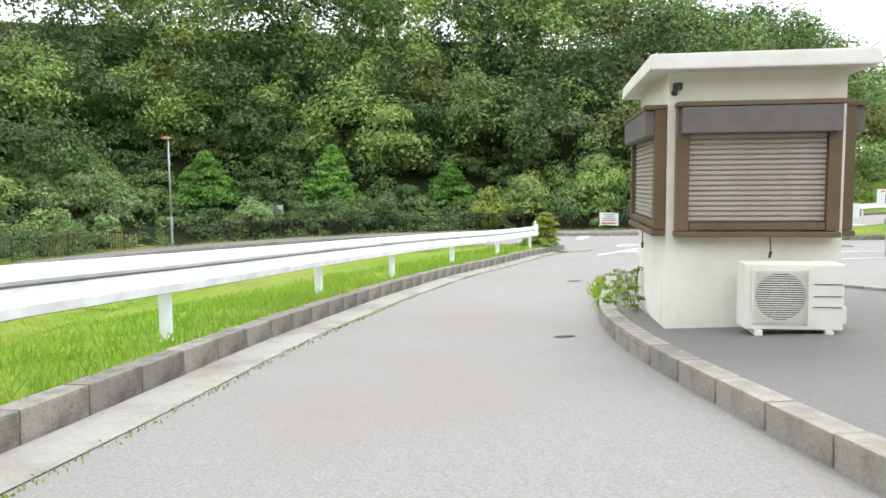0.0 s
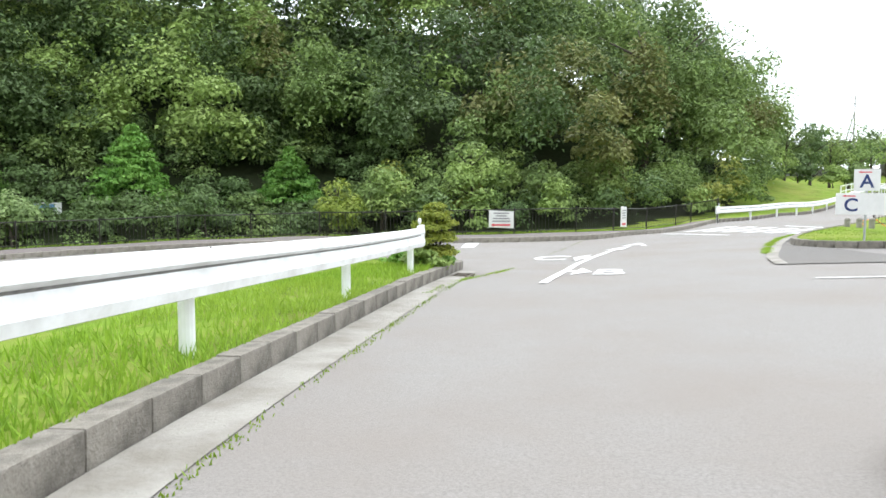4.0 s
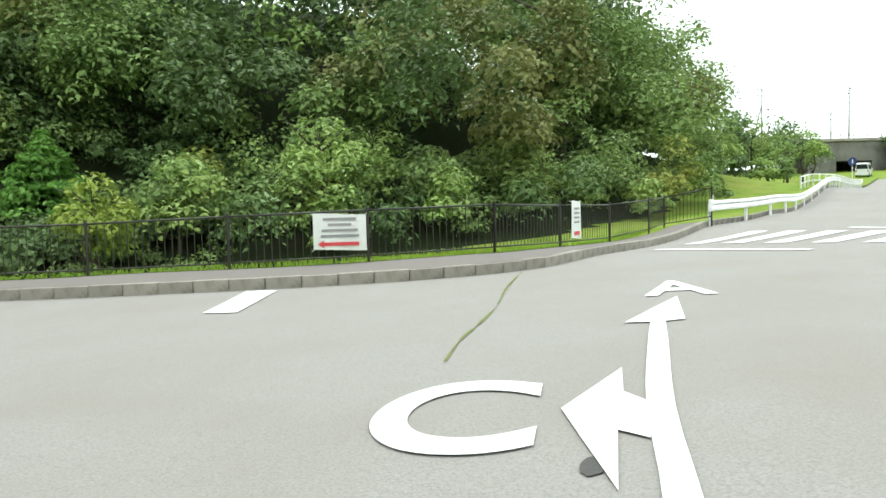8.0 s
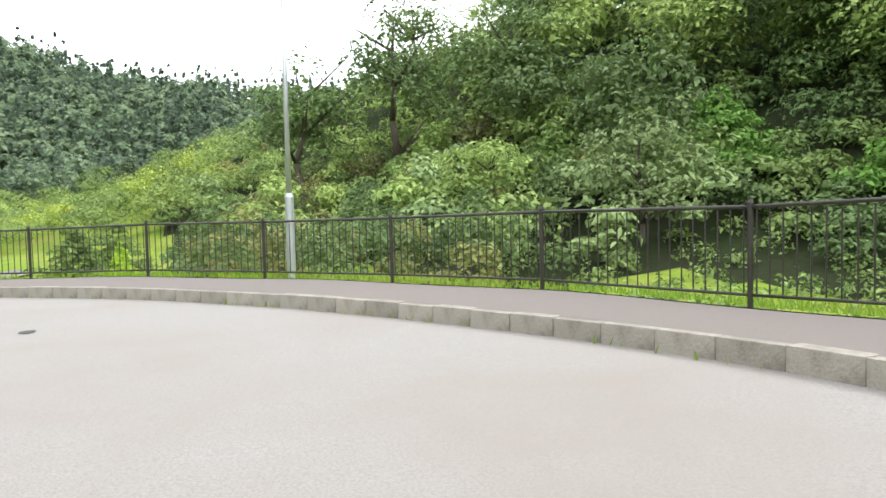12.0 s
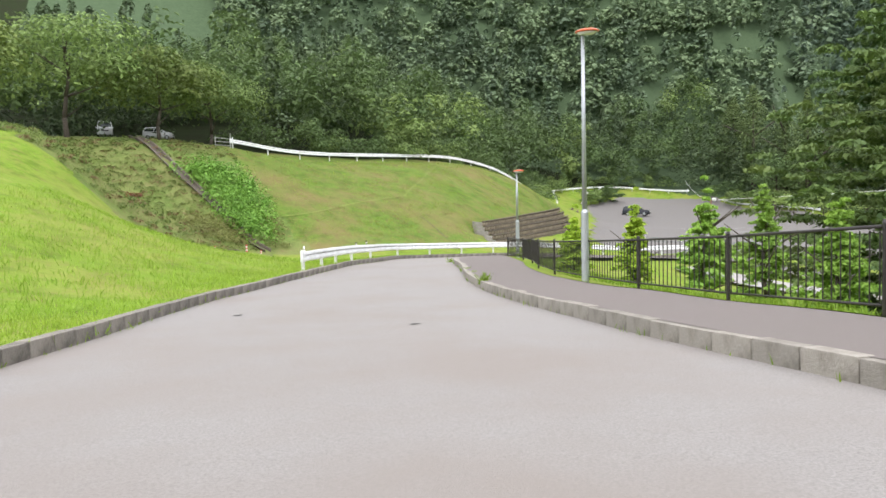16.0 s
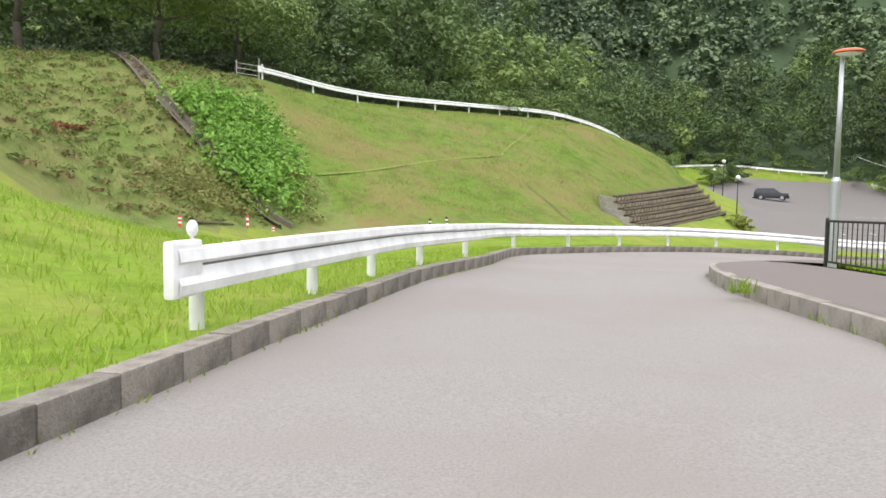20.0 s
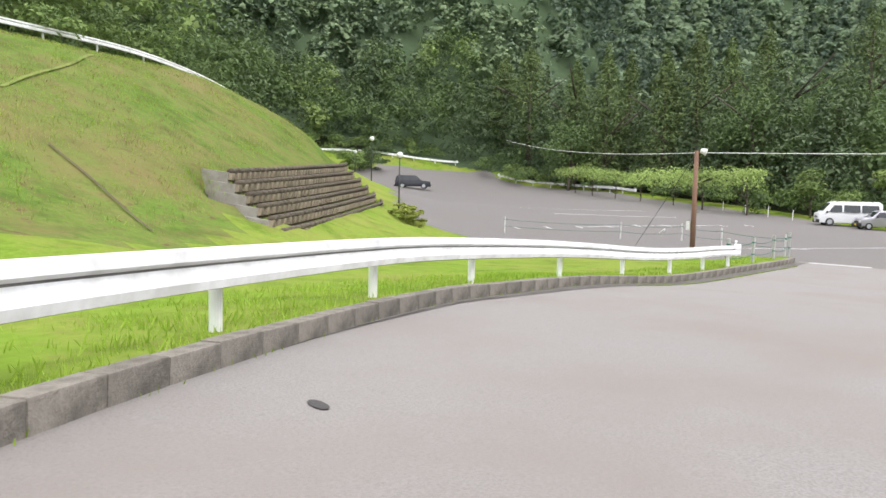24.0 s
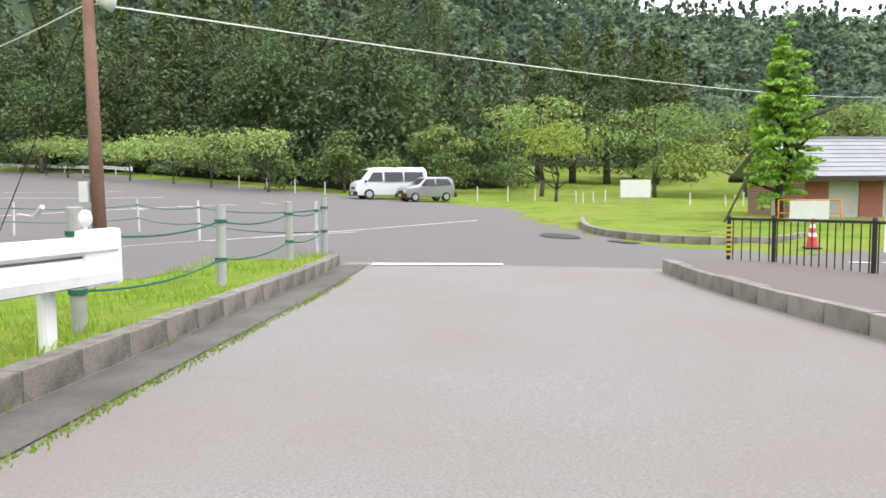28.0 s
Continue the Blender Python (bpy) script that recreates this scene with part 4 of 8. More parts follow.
for x, y in scatter(rng, 60, (-36, 64, 9, 84), lambda x, y: y > 71 - 0.25 * max(0, -22 - x) and float(near_line(clear, x, y)) > 4.4, 2.9):
    m = (LEAF_DARK, LEAF_MID, LEAF_LIGHT)[rng.choice(3, p=[0.5, 0.32, 0.18])]
    items.append((x, y, m, ("broad", rng.uniform(6.5, 9.5), rng.uniform(5.5, 7.5), 60, 44, 0.19, -0.05)))
for x, y in scatter(rng, 34, (14, 62, 62, 112), lambda x, y: bool(inside([(14, 64), (36, 68), (57, 92), (61, 112), (40, 104), (10, 78)], x, y)), 4.0):
    m = (LEAF_DARK, LEAF_MID, LEAF_OLIVE)[rng.choice(3, p=[0.5, 0.28, 0.22])]
    items.append((x, y, m, ("broad", rng.uniform(10, 15), rng.uniform(6.5, 9), 74, 44, 0.22, 0.0)))
for x, y in scatter(rng, 48, (-36, 80, 24, 100), lambda x, y: bool(inside(NORTH_WOOD, x, y)), 4.2):
    m = (LEAF_DARK, LEAF_MID, LEAF_LIGHT)[rng.choice(3, p=[0.5, 0.35, 0.15])]
    items.append((x, y, m, ("broad", rng.uniform(15, 20), rng.uniform(7, 9.5), 60, 30, 0.27, 0.05)))
wood_of("hill_wood", items, "dense mixed broadleaf woodland climbing the hillside", 10)
rng = np.random.default_rng(6)
items = []
for x, y in scatter(rng, 150, (-40, 51, 60, 74), lambda x, y: bool(inside([(-40, 56), (-20, 57), (0, 58), (12, 56), (26, 58), (36, 63), (50, 77), (58, 90), (50, 86), (30, 69), (10, 64), (-20, 64), (-40, 62)], x, y)) and not -30 < x < 6, 1.7):
    m = (LEAF_DARK, LEAF_MID, LEAF_LIGHT, LEAF_YELLOW)[rng.choice(4, p=[0.2, 0.4, 0.32, 0.08])]
    items.append((x, y, m, ("broad", rng.uniform(2.0, 4.6), rng.uniform(2.4, 4.2), 22, 36, 0.14, -0.1)))
for x, y in scatter(rng, 165, (-36, 59, 10, 75), lambda x, y: (y > 69.5 or float(near_line(clear, x, y)) > 3.6) and y > 60.5 - 0.3 * max(0, -24 - x), 1.65):
    items.append((x, y, (LEAF_DARK, LEAF_MID)[rng.choice(2, p=[0.6, 0.4])], ("broad", rng.uniform(1.8, 3.2) * (1.3 if y > 68 else 0.8), rng.uniform(3, 4.4), 20, 34, 0.15, -0.15)))
wood_of("thicket", items, "tangled shrubs and young growth at the foot of the wood", 20)
rng = np.random.default_rng(7)
items = []
for x, y in scatter(rng, 230, (-112, 34, -20, 78), lambda x, y: bool(inside(SHRUB_BANK, x, y)), 2.6):
    m = (SAGE, LEAF_MID, LEAF_LIGHT, LEAF_OLIVE)[rng.choice(4, p=[0.2, 0.28, 0.4, 0.12])]
    tall = y > 66 and rng.random() < 0.2
    items.append((x, y, m, ("broad", rng.uniform(6, 9) if tall else rng.uniform(2.2, 4.2), rng.uniform(4, 6) if tall else rng.uniform(3, 5), 30 if tall else 22, 30, 0.2, -0.05)))
wood_of("bank_scrub", items, "bright green scrub and creepers covering the bank", 30)
rng = np.random.default_rng(8)
items = []
for x, y in scatter(rng, 430, (-138, -124, 14, -24), lambda x, y: bool(inside(SOUTH_WOOD, x, y)), 3.5):
    k = rng.choice(4, p=[0.66, 0.12, 0.02, 0.2])
    if k == 3 or (x < -98 and -105 < y < -26 and rng.random() < 0.75):
        items.append((x, y, CEDAR, ("cone", rng.uniform(11, 16), rng.uniform(6.5, 8.5), 60, 26, 0.26, 0.0)))
    else:
        items.append((x, y, (LEAF_DARK, LEAF_MID, LEAF_LIGHT)[k], ("broad", rng.uniform(8, 13), rng.uniform(5.5, 8.5), 34, 20, 0.34, 0.03)))
wood_of("valley_wood", items, "dense dark woodland on the slope behind the car park", 40)
EDGE_LINE = np.vstack([curve_line([(-24, -47), (-38, -55), (-60, -70), (-78, -97), (-92, -107), (-112, -107)], 3.0), curve_line([(-124, -96), (-121, -70), (-108, -47), (-100, -35), (-103, -29), (-118, -24)], 2.0)])
rng = np.random.default_rng(12)
items = []
for x, y in scatter(rng, 170, (-130, -112, -14, -22), lambda x, y: float(near_line(EDGE_LINE, x, y)) < 4.5, 1.9):
    items.append((x, y, (LEAF_DARK, LEAF_MID)[rng.choice(2, p=[0.6, 0.4])], ("broad", rng.uniform(2, 4.0), rng.uniform(3, 5), 20, 34, 0.16, -0.1)))
wood_of("wood_edge", items, "low trees and bushes along the edge of the wood", 50)
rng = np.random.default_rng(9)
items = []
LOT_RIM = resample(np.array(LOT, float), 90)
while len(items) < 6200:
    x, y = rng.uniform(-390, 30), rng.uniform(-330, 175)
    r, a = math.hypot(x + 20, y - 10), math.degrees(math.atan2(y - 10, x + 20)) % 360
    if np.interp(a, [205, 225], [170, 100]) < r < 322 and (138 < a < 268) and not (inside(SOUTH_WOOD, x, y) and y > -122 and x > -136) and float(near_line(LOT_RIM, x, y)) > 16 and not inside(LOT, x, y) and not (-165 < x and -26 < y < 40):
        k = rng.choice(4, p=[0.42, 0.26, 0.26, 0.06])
        # painted haze tone chosen by bearing; the mix of trees is the same
        needle, leafy = (FAR_CEDAR_THIN_HAZE, FAR_BROAD_THIN_HAZE) if a > 222 else (FAR_CEDAR_HAZE, FAR_BROAD_HAZE)
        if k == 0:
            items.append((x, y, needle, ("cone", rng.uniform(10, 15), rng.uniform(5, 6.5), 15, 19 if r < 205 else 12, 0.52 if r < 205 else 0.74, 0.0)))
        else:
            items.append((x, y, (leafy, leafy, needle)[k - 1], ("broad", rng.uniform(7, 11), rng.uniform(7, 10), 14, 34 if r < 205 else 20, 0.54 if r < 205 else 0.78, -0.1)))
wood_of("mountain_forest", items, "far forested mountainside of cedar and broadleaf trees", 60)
rng = np.random.default_rng(13)
items = []
for k in range(150):
    x, y = rng.uniform(58, 175), rng.uniform(70, 210)
    if y > 0.78 * x + 42 and y < 0.78 * x + 78:
        items.append((x, y, (LEAF_DARK, LEAF_MID, LEAF_LIGHT)[rng.choice(3)], ("broad", rng.uniform(6, 9), rng.uniform(5, 8), 30, 26, 0.3, 0.0)))
wood_of("roadside_wood", items, "leafy trees along the branch road", 80)

# ---- paint on the road ----
def paint(name, outline, label, material=None, rise=0.014, grid=0.4):
    """A flat painted mark that follows the road. outline: plan points in order, convex or not."""
    bm = bmesh.new()
    f = bm.faces.new([bm.verts.new((x, y, 0)) for x, y in outline])
    bmesh.ops.triangulate(bm, faces=[f])
    bmesh.ops.subdivide_edges(bm, edges=bm.edges[:], cuts=1, use_grid_fill=True)
    for v in bm.verts:
        v.co.z = height(v.co.x, v.co.y) + rise
    return tagged(new(name, bm_mesh(name, bm, material or ROAD_PAINT)), label, "road marking", kind="structure")


def stripe(name, a, b, width, label, material=None, rise=0.014):
    a, b = np.array(a, float), np.array(b, float)
    t = (b - a) / np.linalg.norm(b - a)
    n = np.array([-t[1], t[0]]) * width / 2
    k = max(2, int(np.linalg.norm(b - a) / 0.4))
    v, f = [], []
    for i in range(k + 1):
        c = a + (b - a) * i / k
        for q in (c + n, c - n):
            v.append((*q, height(*q) + rise))
    f = [(2 * i, 2 * i + 1, 2 * i + 3, 2 * i + 2) for i in range(k)]
    return tagged(new(name, mesh_of(name, v, f, material or ROAD_PAINT)), label, "road marking", kind="structure")


# gutter round the grass island: pale concrete band and darker old asphalt towards the kerb
isle_gutter = curve_line([(10.9, 25.8), (11.9, 27.5), (13.0, 29.0), (14.0, 30.3), (15.05, 31.7), (16.1, 33.0), (18.1, 35.25), (20.2, 37.3)], 0.4)
ribbon("gutter", beside(isle_gutter, 0.13), beside(isle_gutter, -0.13), 0.026, 0.026, GUTTER, "pale concrete gutter band round the grass island", "gutter", 1)
wedge = resample(curve_line([(13.6, 24.2), (14.2, 27.0), (14.9, 29.2), (15.0, 30.4), (15.3, 31.5), (16.25, 32.9), (18.05, 34.9), (20.3, 37.1)], 0.4), len(isle_gutter))
ribbon("old_asphalt_strip", beside(isle_gutter, -0.13), wedge, 0.018, 0.018, ASPHALT_OLD, "darker old asphalt between gutter and kerb", "road", 3)


# branching direction arrow: bent shaft, head, two side arrows
right_ = curve_line([(5.23, 24.26), (5.55, 24.88), (7.71, 29.0), (8.37, 30.08), (9.11, 31.23), (10.13, 32.65), (10.78, 33.57)], 0.5)
left_ = curve_line([(10.65, 33.62), (10.16, 32.96), (9.08, 31.46), (8.26, 30.18), (7.56, 29.07), (5.4, 24.93), (5.08, 24.31)], 0.5)
head = [(10.98, 33.54), (12.0, 35.0), (10.45, 33.75)]
paint("road_arrow", [tuple(q) for q in right_] + head + [tuple(q) for q in left_], "worn white branching arrow painted on the junction")
paint("road_arrow", [(6.55, 26.95), (6.75, 26.85), (6.3, 26.0), (7.08, 26.7), (7.36, 27.95), (6.95, 27.2), (6.72, 27.3)], "white side arrow pointing right painted on the road")
paint("road_arrow", [(9.01, 31.33), (9.02, 31.6), (9.37, 32.15), (8.53, 31.48), (8.13, 30.29), (8.57, 30.97), (8.63, 30.78)], "white side arrow pointing left painted on the road")


def road_letter(ch, x, y, width, length, turn):
    c = bpy.data.curves.new("letter", "FONT")
    c.body, c.size, c.align_x, c.align_y, c.extrude, c.offset = ch, 1.0, "CENTER", "CENTER", 0.0, 0.02
    tmp = new("letter", c)
    me = bpy.data.meshes.new_from_object(tmp.evaluated_get(bpy.context.evaluated_depsgraph_get()))
    bpy.data.objects.remove(tmp)
    co = np.array([v.co[:2] for v in me.vertices])
    co = (co - (co.max(0) + co.min(0)) / 2) / (co.max(0) - co.min(0)) * (width, length)
    ca, sa = math.cos(radians(turn)), math.sin(radians(turn))
    for v, (u, w) in zip(me.vertices, co):
        px_, py_ = x + ca * u - sa * w, y + sa * u + ca * w
        v.co = (px_, py_, height(px_, py_) + 0.014)
    me.materials.clear()
    me.materials.append(ROAD_PAINT)
    return tagged(new("road_letter", me), "white capital letter painted on the road", "road marking", kind="structure")


road_letter("B", 7.38, 26.45, 0.62, 1.55, -28)
road_letter("C", 8.0, 31.75, 0.95, 1.5, -30)
road_letter("A", 12.55, 35.75, 0.85, 1.7, -33)
paint("give_way_mark", [(6.78, 37.88), (7.2, 37.62), (8.0, 39.95), (7.54, 40.2)], "short thick white stop mark painted by the kerb")
stripe("stop_line", (16.85, 42.1), (17.9, 38.7), 0.3, "white stop line before the crossing")
stripe("stop_line", (23.3, 42.6), (24.6, 38.2), 0.3, "white stop line beyond the crossing")
for k in range(7):
    a = np.array([18.35, 42.75]) + k * np.array([0.34, -0.98])
    stripe("zebra_stripe", a, a + np.array([3.3, 1.3]), 0.5, "white zebra crossing stripe")
stripe("stop_line", (-59.35, -18.15), (-59.75, -15.95), 0.3, "white stop line at the car park entrance")
for a, b in (((-68, -21.5), (-60, -27)), ((-64, -24), (-75, -19.2)), ((-70, -38), (-80, -33)), ((-76, -50), (-88, -44)), ((-74, -43.5), (-84, -38.5))):
    stripe("bay_line", a, b, 0.12, "faded white parking bay line", rise=0.004)
for a, b in (((8.5, 19.5), (12.5, 18.0)), ((9.5, 23.0), (13.0, 21.2)), ((9.0, 14.0), (14.0, 12.5))):
    stripe("lane_line", a, b, 0.14, "white lane line on the side road")
MOSS = surface("moss", (0.12, 0.16, 0.03), (0.2, 0.2, 0.06), (0.1, 0.09, 0.05), 0.95, 30, 4, 0.4)
TAR = surface("tar_patch", (0.05, 0.047, 0.045), (0.085, 0.08, 0.075), (0.07, 0.06, 0.05), 0.85, 50, 2, 0.3)
crack = curve_line([(8.3, 32.9), (8.9, 34.0), (9.3, 34.6), (10.1, 35.9), (11.0, 37.6), (12.3, 39.8)], 0.3)
for a, b in zip(crack[:-1], crack[1:]):
    if random.random() < 0.8:
        stripe("mossy_crack", a, b, random.uniform(0.012, 0.04), "moss-filled crack across the asphalt", MOSS, 0.01)
for x, y, w, h, a in ((-68.2, -15.6, 2.6, 1.0, 20), (-66.5, -13.9, 1.2, 0.5, 40), (2.6, 14.5, 0.35, 0.25, 10), (-10.8, 37.0, 0.35, 0.2, 0), (3.4, 35.5, 0.3, 0.2, 30), (-15.2, 17.6, 0.24, 0.12, 60), (-17.4, 20.6, 0.2, 0.1, 20), (-21.6, -0.4, 0.2, 0.08, 40), (-23.8, -6.2, 0.2, 0.08, 10), (-30.4, -9.8, 0.25, 0.1, 80), (-13.2, 31.4, 0.3, 0.14, 30), (8.2, 30.6, 0.26, 0.12, 50), (1.2, 7.2, 0.22, 0.12, 0)):
    k = np.linspace(0, 2 * np.pi, 14, endpoint=False)
    paint("tar_patch", [(x + w / 2 * math.cos(q) * random.uniform(0.8, 1.1) * math.cos(radians(a)) - h / 2 * math.sin(q) * math.sin(radians(a)), y + w / 2 * math.cos(q) * math.sin(radians(a)) + h / 2 * math.sin(q) * random.uniform(0.8, 1.1) * math.cos(radians(a))) for q in k], "dark tar repair patch in the road", TAR, 0.009)

# ---- gate booth on its kerbed island ----
WALL = surface("cream_wall", (0.78, 0.755, 0.67), (0.72, 0.69, 0.6), (0.5, 0.41, 0.28), 0.8, 20, 1.1, 0.1, stain_amount=0.5)
ROOF_WHITE = surface("white_roof_edge", (0.72, 0.7, 0.65), (0.62, 0.6, 0.54), (0.42, 0.33, 0.22), 0.75, 12, 1.4, 0.05, stain_amount=0.4)
BROWN = surface("brown_shutter_frame", (0.13, 0.085, 0.045), (0.17, 0.115, 0.065), (0.07, 0.05, 0.035), 0.5, 20, 2, 0.05)
SHUTTER = surface("taupe_shutter", (0.36, 0.31, 0.275), (0.42, 0.365, 0.33), (0.28, 0.235, 0.2), 0.5, 8, 1.5, 0.03)
SHUTTER_BOX = surface("grey_brown_box", (0.13, 0.115, 0.105), (0.17, 0.15, 0.14), (0.09, 0.08, 0.075), 0.5, 14, 2, 0.05)
AC_WHITE = surface("ivory_plastic", (0.74, 0.72, 0.65), (0.68, 0.66, 0.59), (0.52, 0.48, 0.4), 0.5, 14, 2.5, 0.02, stain_amount=0.3)
AC_DARK = surface("dark_fan", (0.05, 0.05, 0.05), (0.09, 0.09, 0.085), (0.04, 0.04, 0.04), 0.7, 14, 4, 0.1)
BLACK = surface("black_plastic", (0.02, 0.02, 0.02), (0.035, 0.035, 0.035), (0.05, 0.048, 0.045), 0.5, 20, 3, 0.05)

island = curve_line([(2.05, -1.0), (1.9, 1.2), (1.75, 3.2), (1.62, 5.2), (1.6, 6.6), (1.8, 8.4), (2.3, 10.6), (2.85, 12.8), (3.25, 14.5), (3.75, 15.1), (4.6, 14.9), (5.3, 13.2), (5.9, 9.5), (6.3, 5.5), (6.4, 3.2), (6.4, -1.0)], 0.5)
poly = np.vstack([island, [(4.2, -2.2)]])
bm = bmesh.new()
f = bm.faces.new([bm.verts.new((x, y, 0)) for x, y in poly])
bmesh.ops.triangulate(bm, faces=[f])
bmesh.ops.subdivide_edges(bm, edges=bm.edges[:], cuts=2, use_grid_fill=True)
for v in bm.verts:
    v.co.z = height(v.co.x, v.co.y) + 0.12
structure("pavement", bm_mesh("pavement", bm, ASPHALT_OLD), "raised dark asphalt island round the gate booth", "traffic island")
kerb(beside(island, -0.09), 1, "low concrete kerb round the booth island", -0.03)

bx, by = 2.92, 7.59
booth = thing("gate_booth", pose(bx, by, height(bx, by) + 0.1, 0, 0, -8), "small cream gate booth with flat white roof and closed brown shutters", "booth")
BW, BD, BH, WT = 1.5, 2.0, 2.37, 0.1
SILL, HEAD = 0.98, 2.02
for sx, sy, length, turn in ((0, -BD / 2, BW, 0), (0, BD / 2, BW, 180), (-BW / 2, 0, BD, -90), (BW / 2, 0, BD, 90)):
    m = pose(sx, sy, 0, 0, 0, turn)
    half, op = length / 2, length / 2 - 0.11
    e = half if abs(sx) < 0.01 else half - WT
    for nm, x0, z0, x1, z1 in (("wall", -e, -0.25, e, SILL), ("lintel", -e, HEAD, e, BH), ("pier", -e, SILL, -op, HEAD), ("pier", op, SILL, e, HEAD)):
        bm = bmesh.new()
        box(bm, x0, 0, z0, x1, WT, z1)
        bpart(nm, bm, WALL, booth, m=m)
    sh = bpart("shutter", (lambda b: (box(b, -op + 0.06, -0.05, SILL + 0.06, op - 0.06, -0.02, HEAD - 0.16), b)[1])(bmesh.new()), SHUTTER, booth, "closed taupe roller shutter", m=m)
    bm = bmesh.new()
    box(bm, -op + 0.062, -0.068, 0.0, op - 0.062, -0.05, 0.032)
    slat_me = bm_mesh("slat", bm, SHUTTER, 0.006)
    for k in range(18):
        part("slat", slat_me, sh, m=pose(0, 0, SILL + 0.07 + k * 0.0455))
    for nm, b0, mat_, bev in (("frame_jamb", (-op - 0.05, -0.11, SILL - 0.02, -op + 0.06, -0.003, HEAD + 0.04), BROWN, 0.008), ("frame_jamb", (op - 0.06, -0.11, SILL - 0.02, op + 0.05, -0.003, HEAD + 0.04), BROWN, 0.008),
                              ("shutter_box", (-op - 0.02, -0.19, HEAD - 0.2, op + 0.02, -0.004, HEAD + 0.03), SHUTTER_BOX, 0.012), ("box_cap", (-op - 0.06, -0.2, HEAD + 0.034, op + 0.06, -0.003, HEAD + 0.075), BROWN, 0.008),
                              ("bottom_rail", (-op + 0.065, -0.1, SILL - 0.01, op - 0.065, -0.004, SILL + 0.055), BROWN, 0.006), ("window_sill", (-op - 0.06, -0.13, SILL - 0.075, op + 0.06, -0.003, SILL - 0.024), BROWN, 0.01)):
        bm = bmesh.new()
        box(bm, *b0)
        bpart(nm, bm, mat_, booth, bevel=bev, m=m)
    bm = bmesh.new()
    rod(bm, (0.12, -0.1, SILL - 0.08), (0.13, -0.1, SILL - 0.2), 0.006, sides=6)
    rod(bm, (0.13, -0.1, SILL - 0.2), (0.12, -0.1, SILL - 0.26), 0.014, 0.01, sides=8)
    bpart("pull_handle", bm, BLACK, booth, m=m)
bm = bmesh.new()
box(bm, -BW / 2 - 0.2, -BD / 2 - 0.22, BH, BW / 2 + 0.2, BD / 2 + 0.22, BH + 0.14)
for v in bm.verts:
    if v.co.z > BH + 0.1:
        v.co.x *= 0.985
        v.co.y *= 0.985
bpart("roof", bm, ROOF_WHITE, booth, "flat overhanging white roof slab with rust stains", bevel=0.02)
bm = bmesh.new()
vs = [bm.verts.new(q) for q in ((-BW / 2 - 0.12, -BD / 2 - 0.12, BH + 0.141), (BW / 2 + 0.12, -BD / 2 - 0.12, BH + 0.141), (BW / 2 + 0.12, BD / 2 + 0.12, BH + 0.141), (-BW / 2 - 0.12, BD / 2 + 0.12, BH + 0.141), (0, 0, BH + 0.22))]
for a, b in ((0, 1), (1, 2), (2, 3), (3, 0)):
    bm.faces.new((vs[a], vs[b], vs[4]))
bpart("roof_cap", bm, ROOF_WHITE, booth)
bm = bmesh.new()
box(bm, -BW / 2, -BD / 2, -0.02, BW / 2, BD / 2, 0.0)
bpart("floor_slab", bm, GUTTER, booth)
bm = bmesh.new()
box(bm, -BW / 2 + 0.03, -BD / 2 - 0.1, BH - 0.16, -BW / 2 + 0.1, -BD / 2, BH - 0.1)
rod(bm, (-BW / 2 + 0.06, -BD / 2 - 0.08, BH - 0.13), (-BW / 2 + 0.02, -BD / 2 - 0.14, BH - 0.2), 0.02, 0.03, sides=8)
bpart("cable_lug", bm, BLACK, booth)

ax, ay = 2.93, 6.19
ac = thing("air_conditioner_unit", pose(ax, ay, height(ax, ay) + 0.12, 0, 0, -8), "ivory outdoor air conditioner unit standing against the booth wall", "air conditioner")
bm = bmesh.new()
box(bm, -0.39, -0.14, 0.05, 0.39, 0.14, 0.6)
bpart("casing", bm, AC_WHITE, ac, bevel=0.015)
bm = bmesh.new()
bmesh.ops.create_cone(bm, cap_ends=True, segments=28, radius1=0.2, radius2=0.2, depth=0.006)
bpart("fan_opening", bm, AC_DARK, ac, "dark round fan opening", m=pose(-0.11, -0.144, 0.33, 90))
fan = bpart("fan_hub", (lambda b: (rod(b, (0, -0.152, 0), (0, -0.147, 0), 0.045, sides=14), b)[1])(bmesh.new()), BLACK, ac, m=pose(-0.11, 0, 0.33))
grille = bpart("grille", (lambda b: (box(b, -0.34, -0.158, 0.1, -0.325, -0.141, 0.555), box(b, 0.105, -0.158, 0.1, 0.12, -0.141, 0.555), b)[2])(bmesh.new()), AC_WHITE, ac)
bm = bmesh.new()
box(bm, -0.325, -0.16, 0, 0.105, -0.153, 0.0085)
wire_me = bm_mesh("grille_bar", bm, AC_WHITE)
for k in range(24):
    part("grille_bar", wire_me, grille, m=pose(0, 0, 0.108 + k * 0.0188))
for z in (0.24, 0.33, 0.43):
    bm = bmesh.new()
    box(bm, 0.15, -0.146, z, 0.37, -0.141, z + 0.006)
    bpart("panel_groove", bm, AC_DARK, ac)
bm = bmesh.new()
box(bm, 0.391, -0.1, 0.1, 0.43, 0.06, 0.24)
bpart("valve_cover", bm, AC_WHITE, ac, bevel=0.01)
for x in (-0.28, 0.28):
    bm = bmesh.new()
    box(bm, x - 0.03, -0.17, 0, x + 0.03, 0.17, 0.048)
    bpart("foot", bm, AC_WHITE, ac, bevel=0.005)

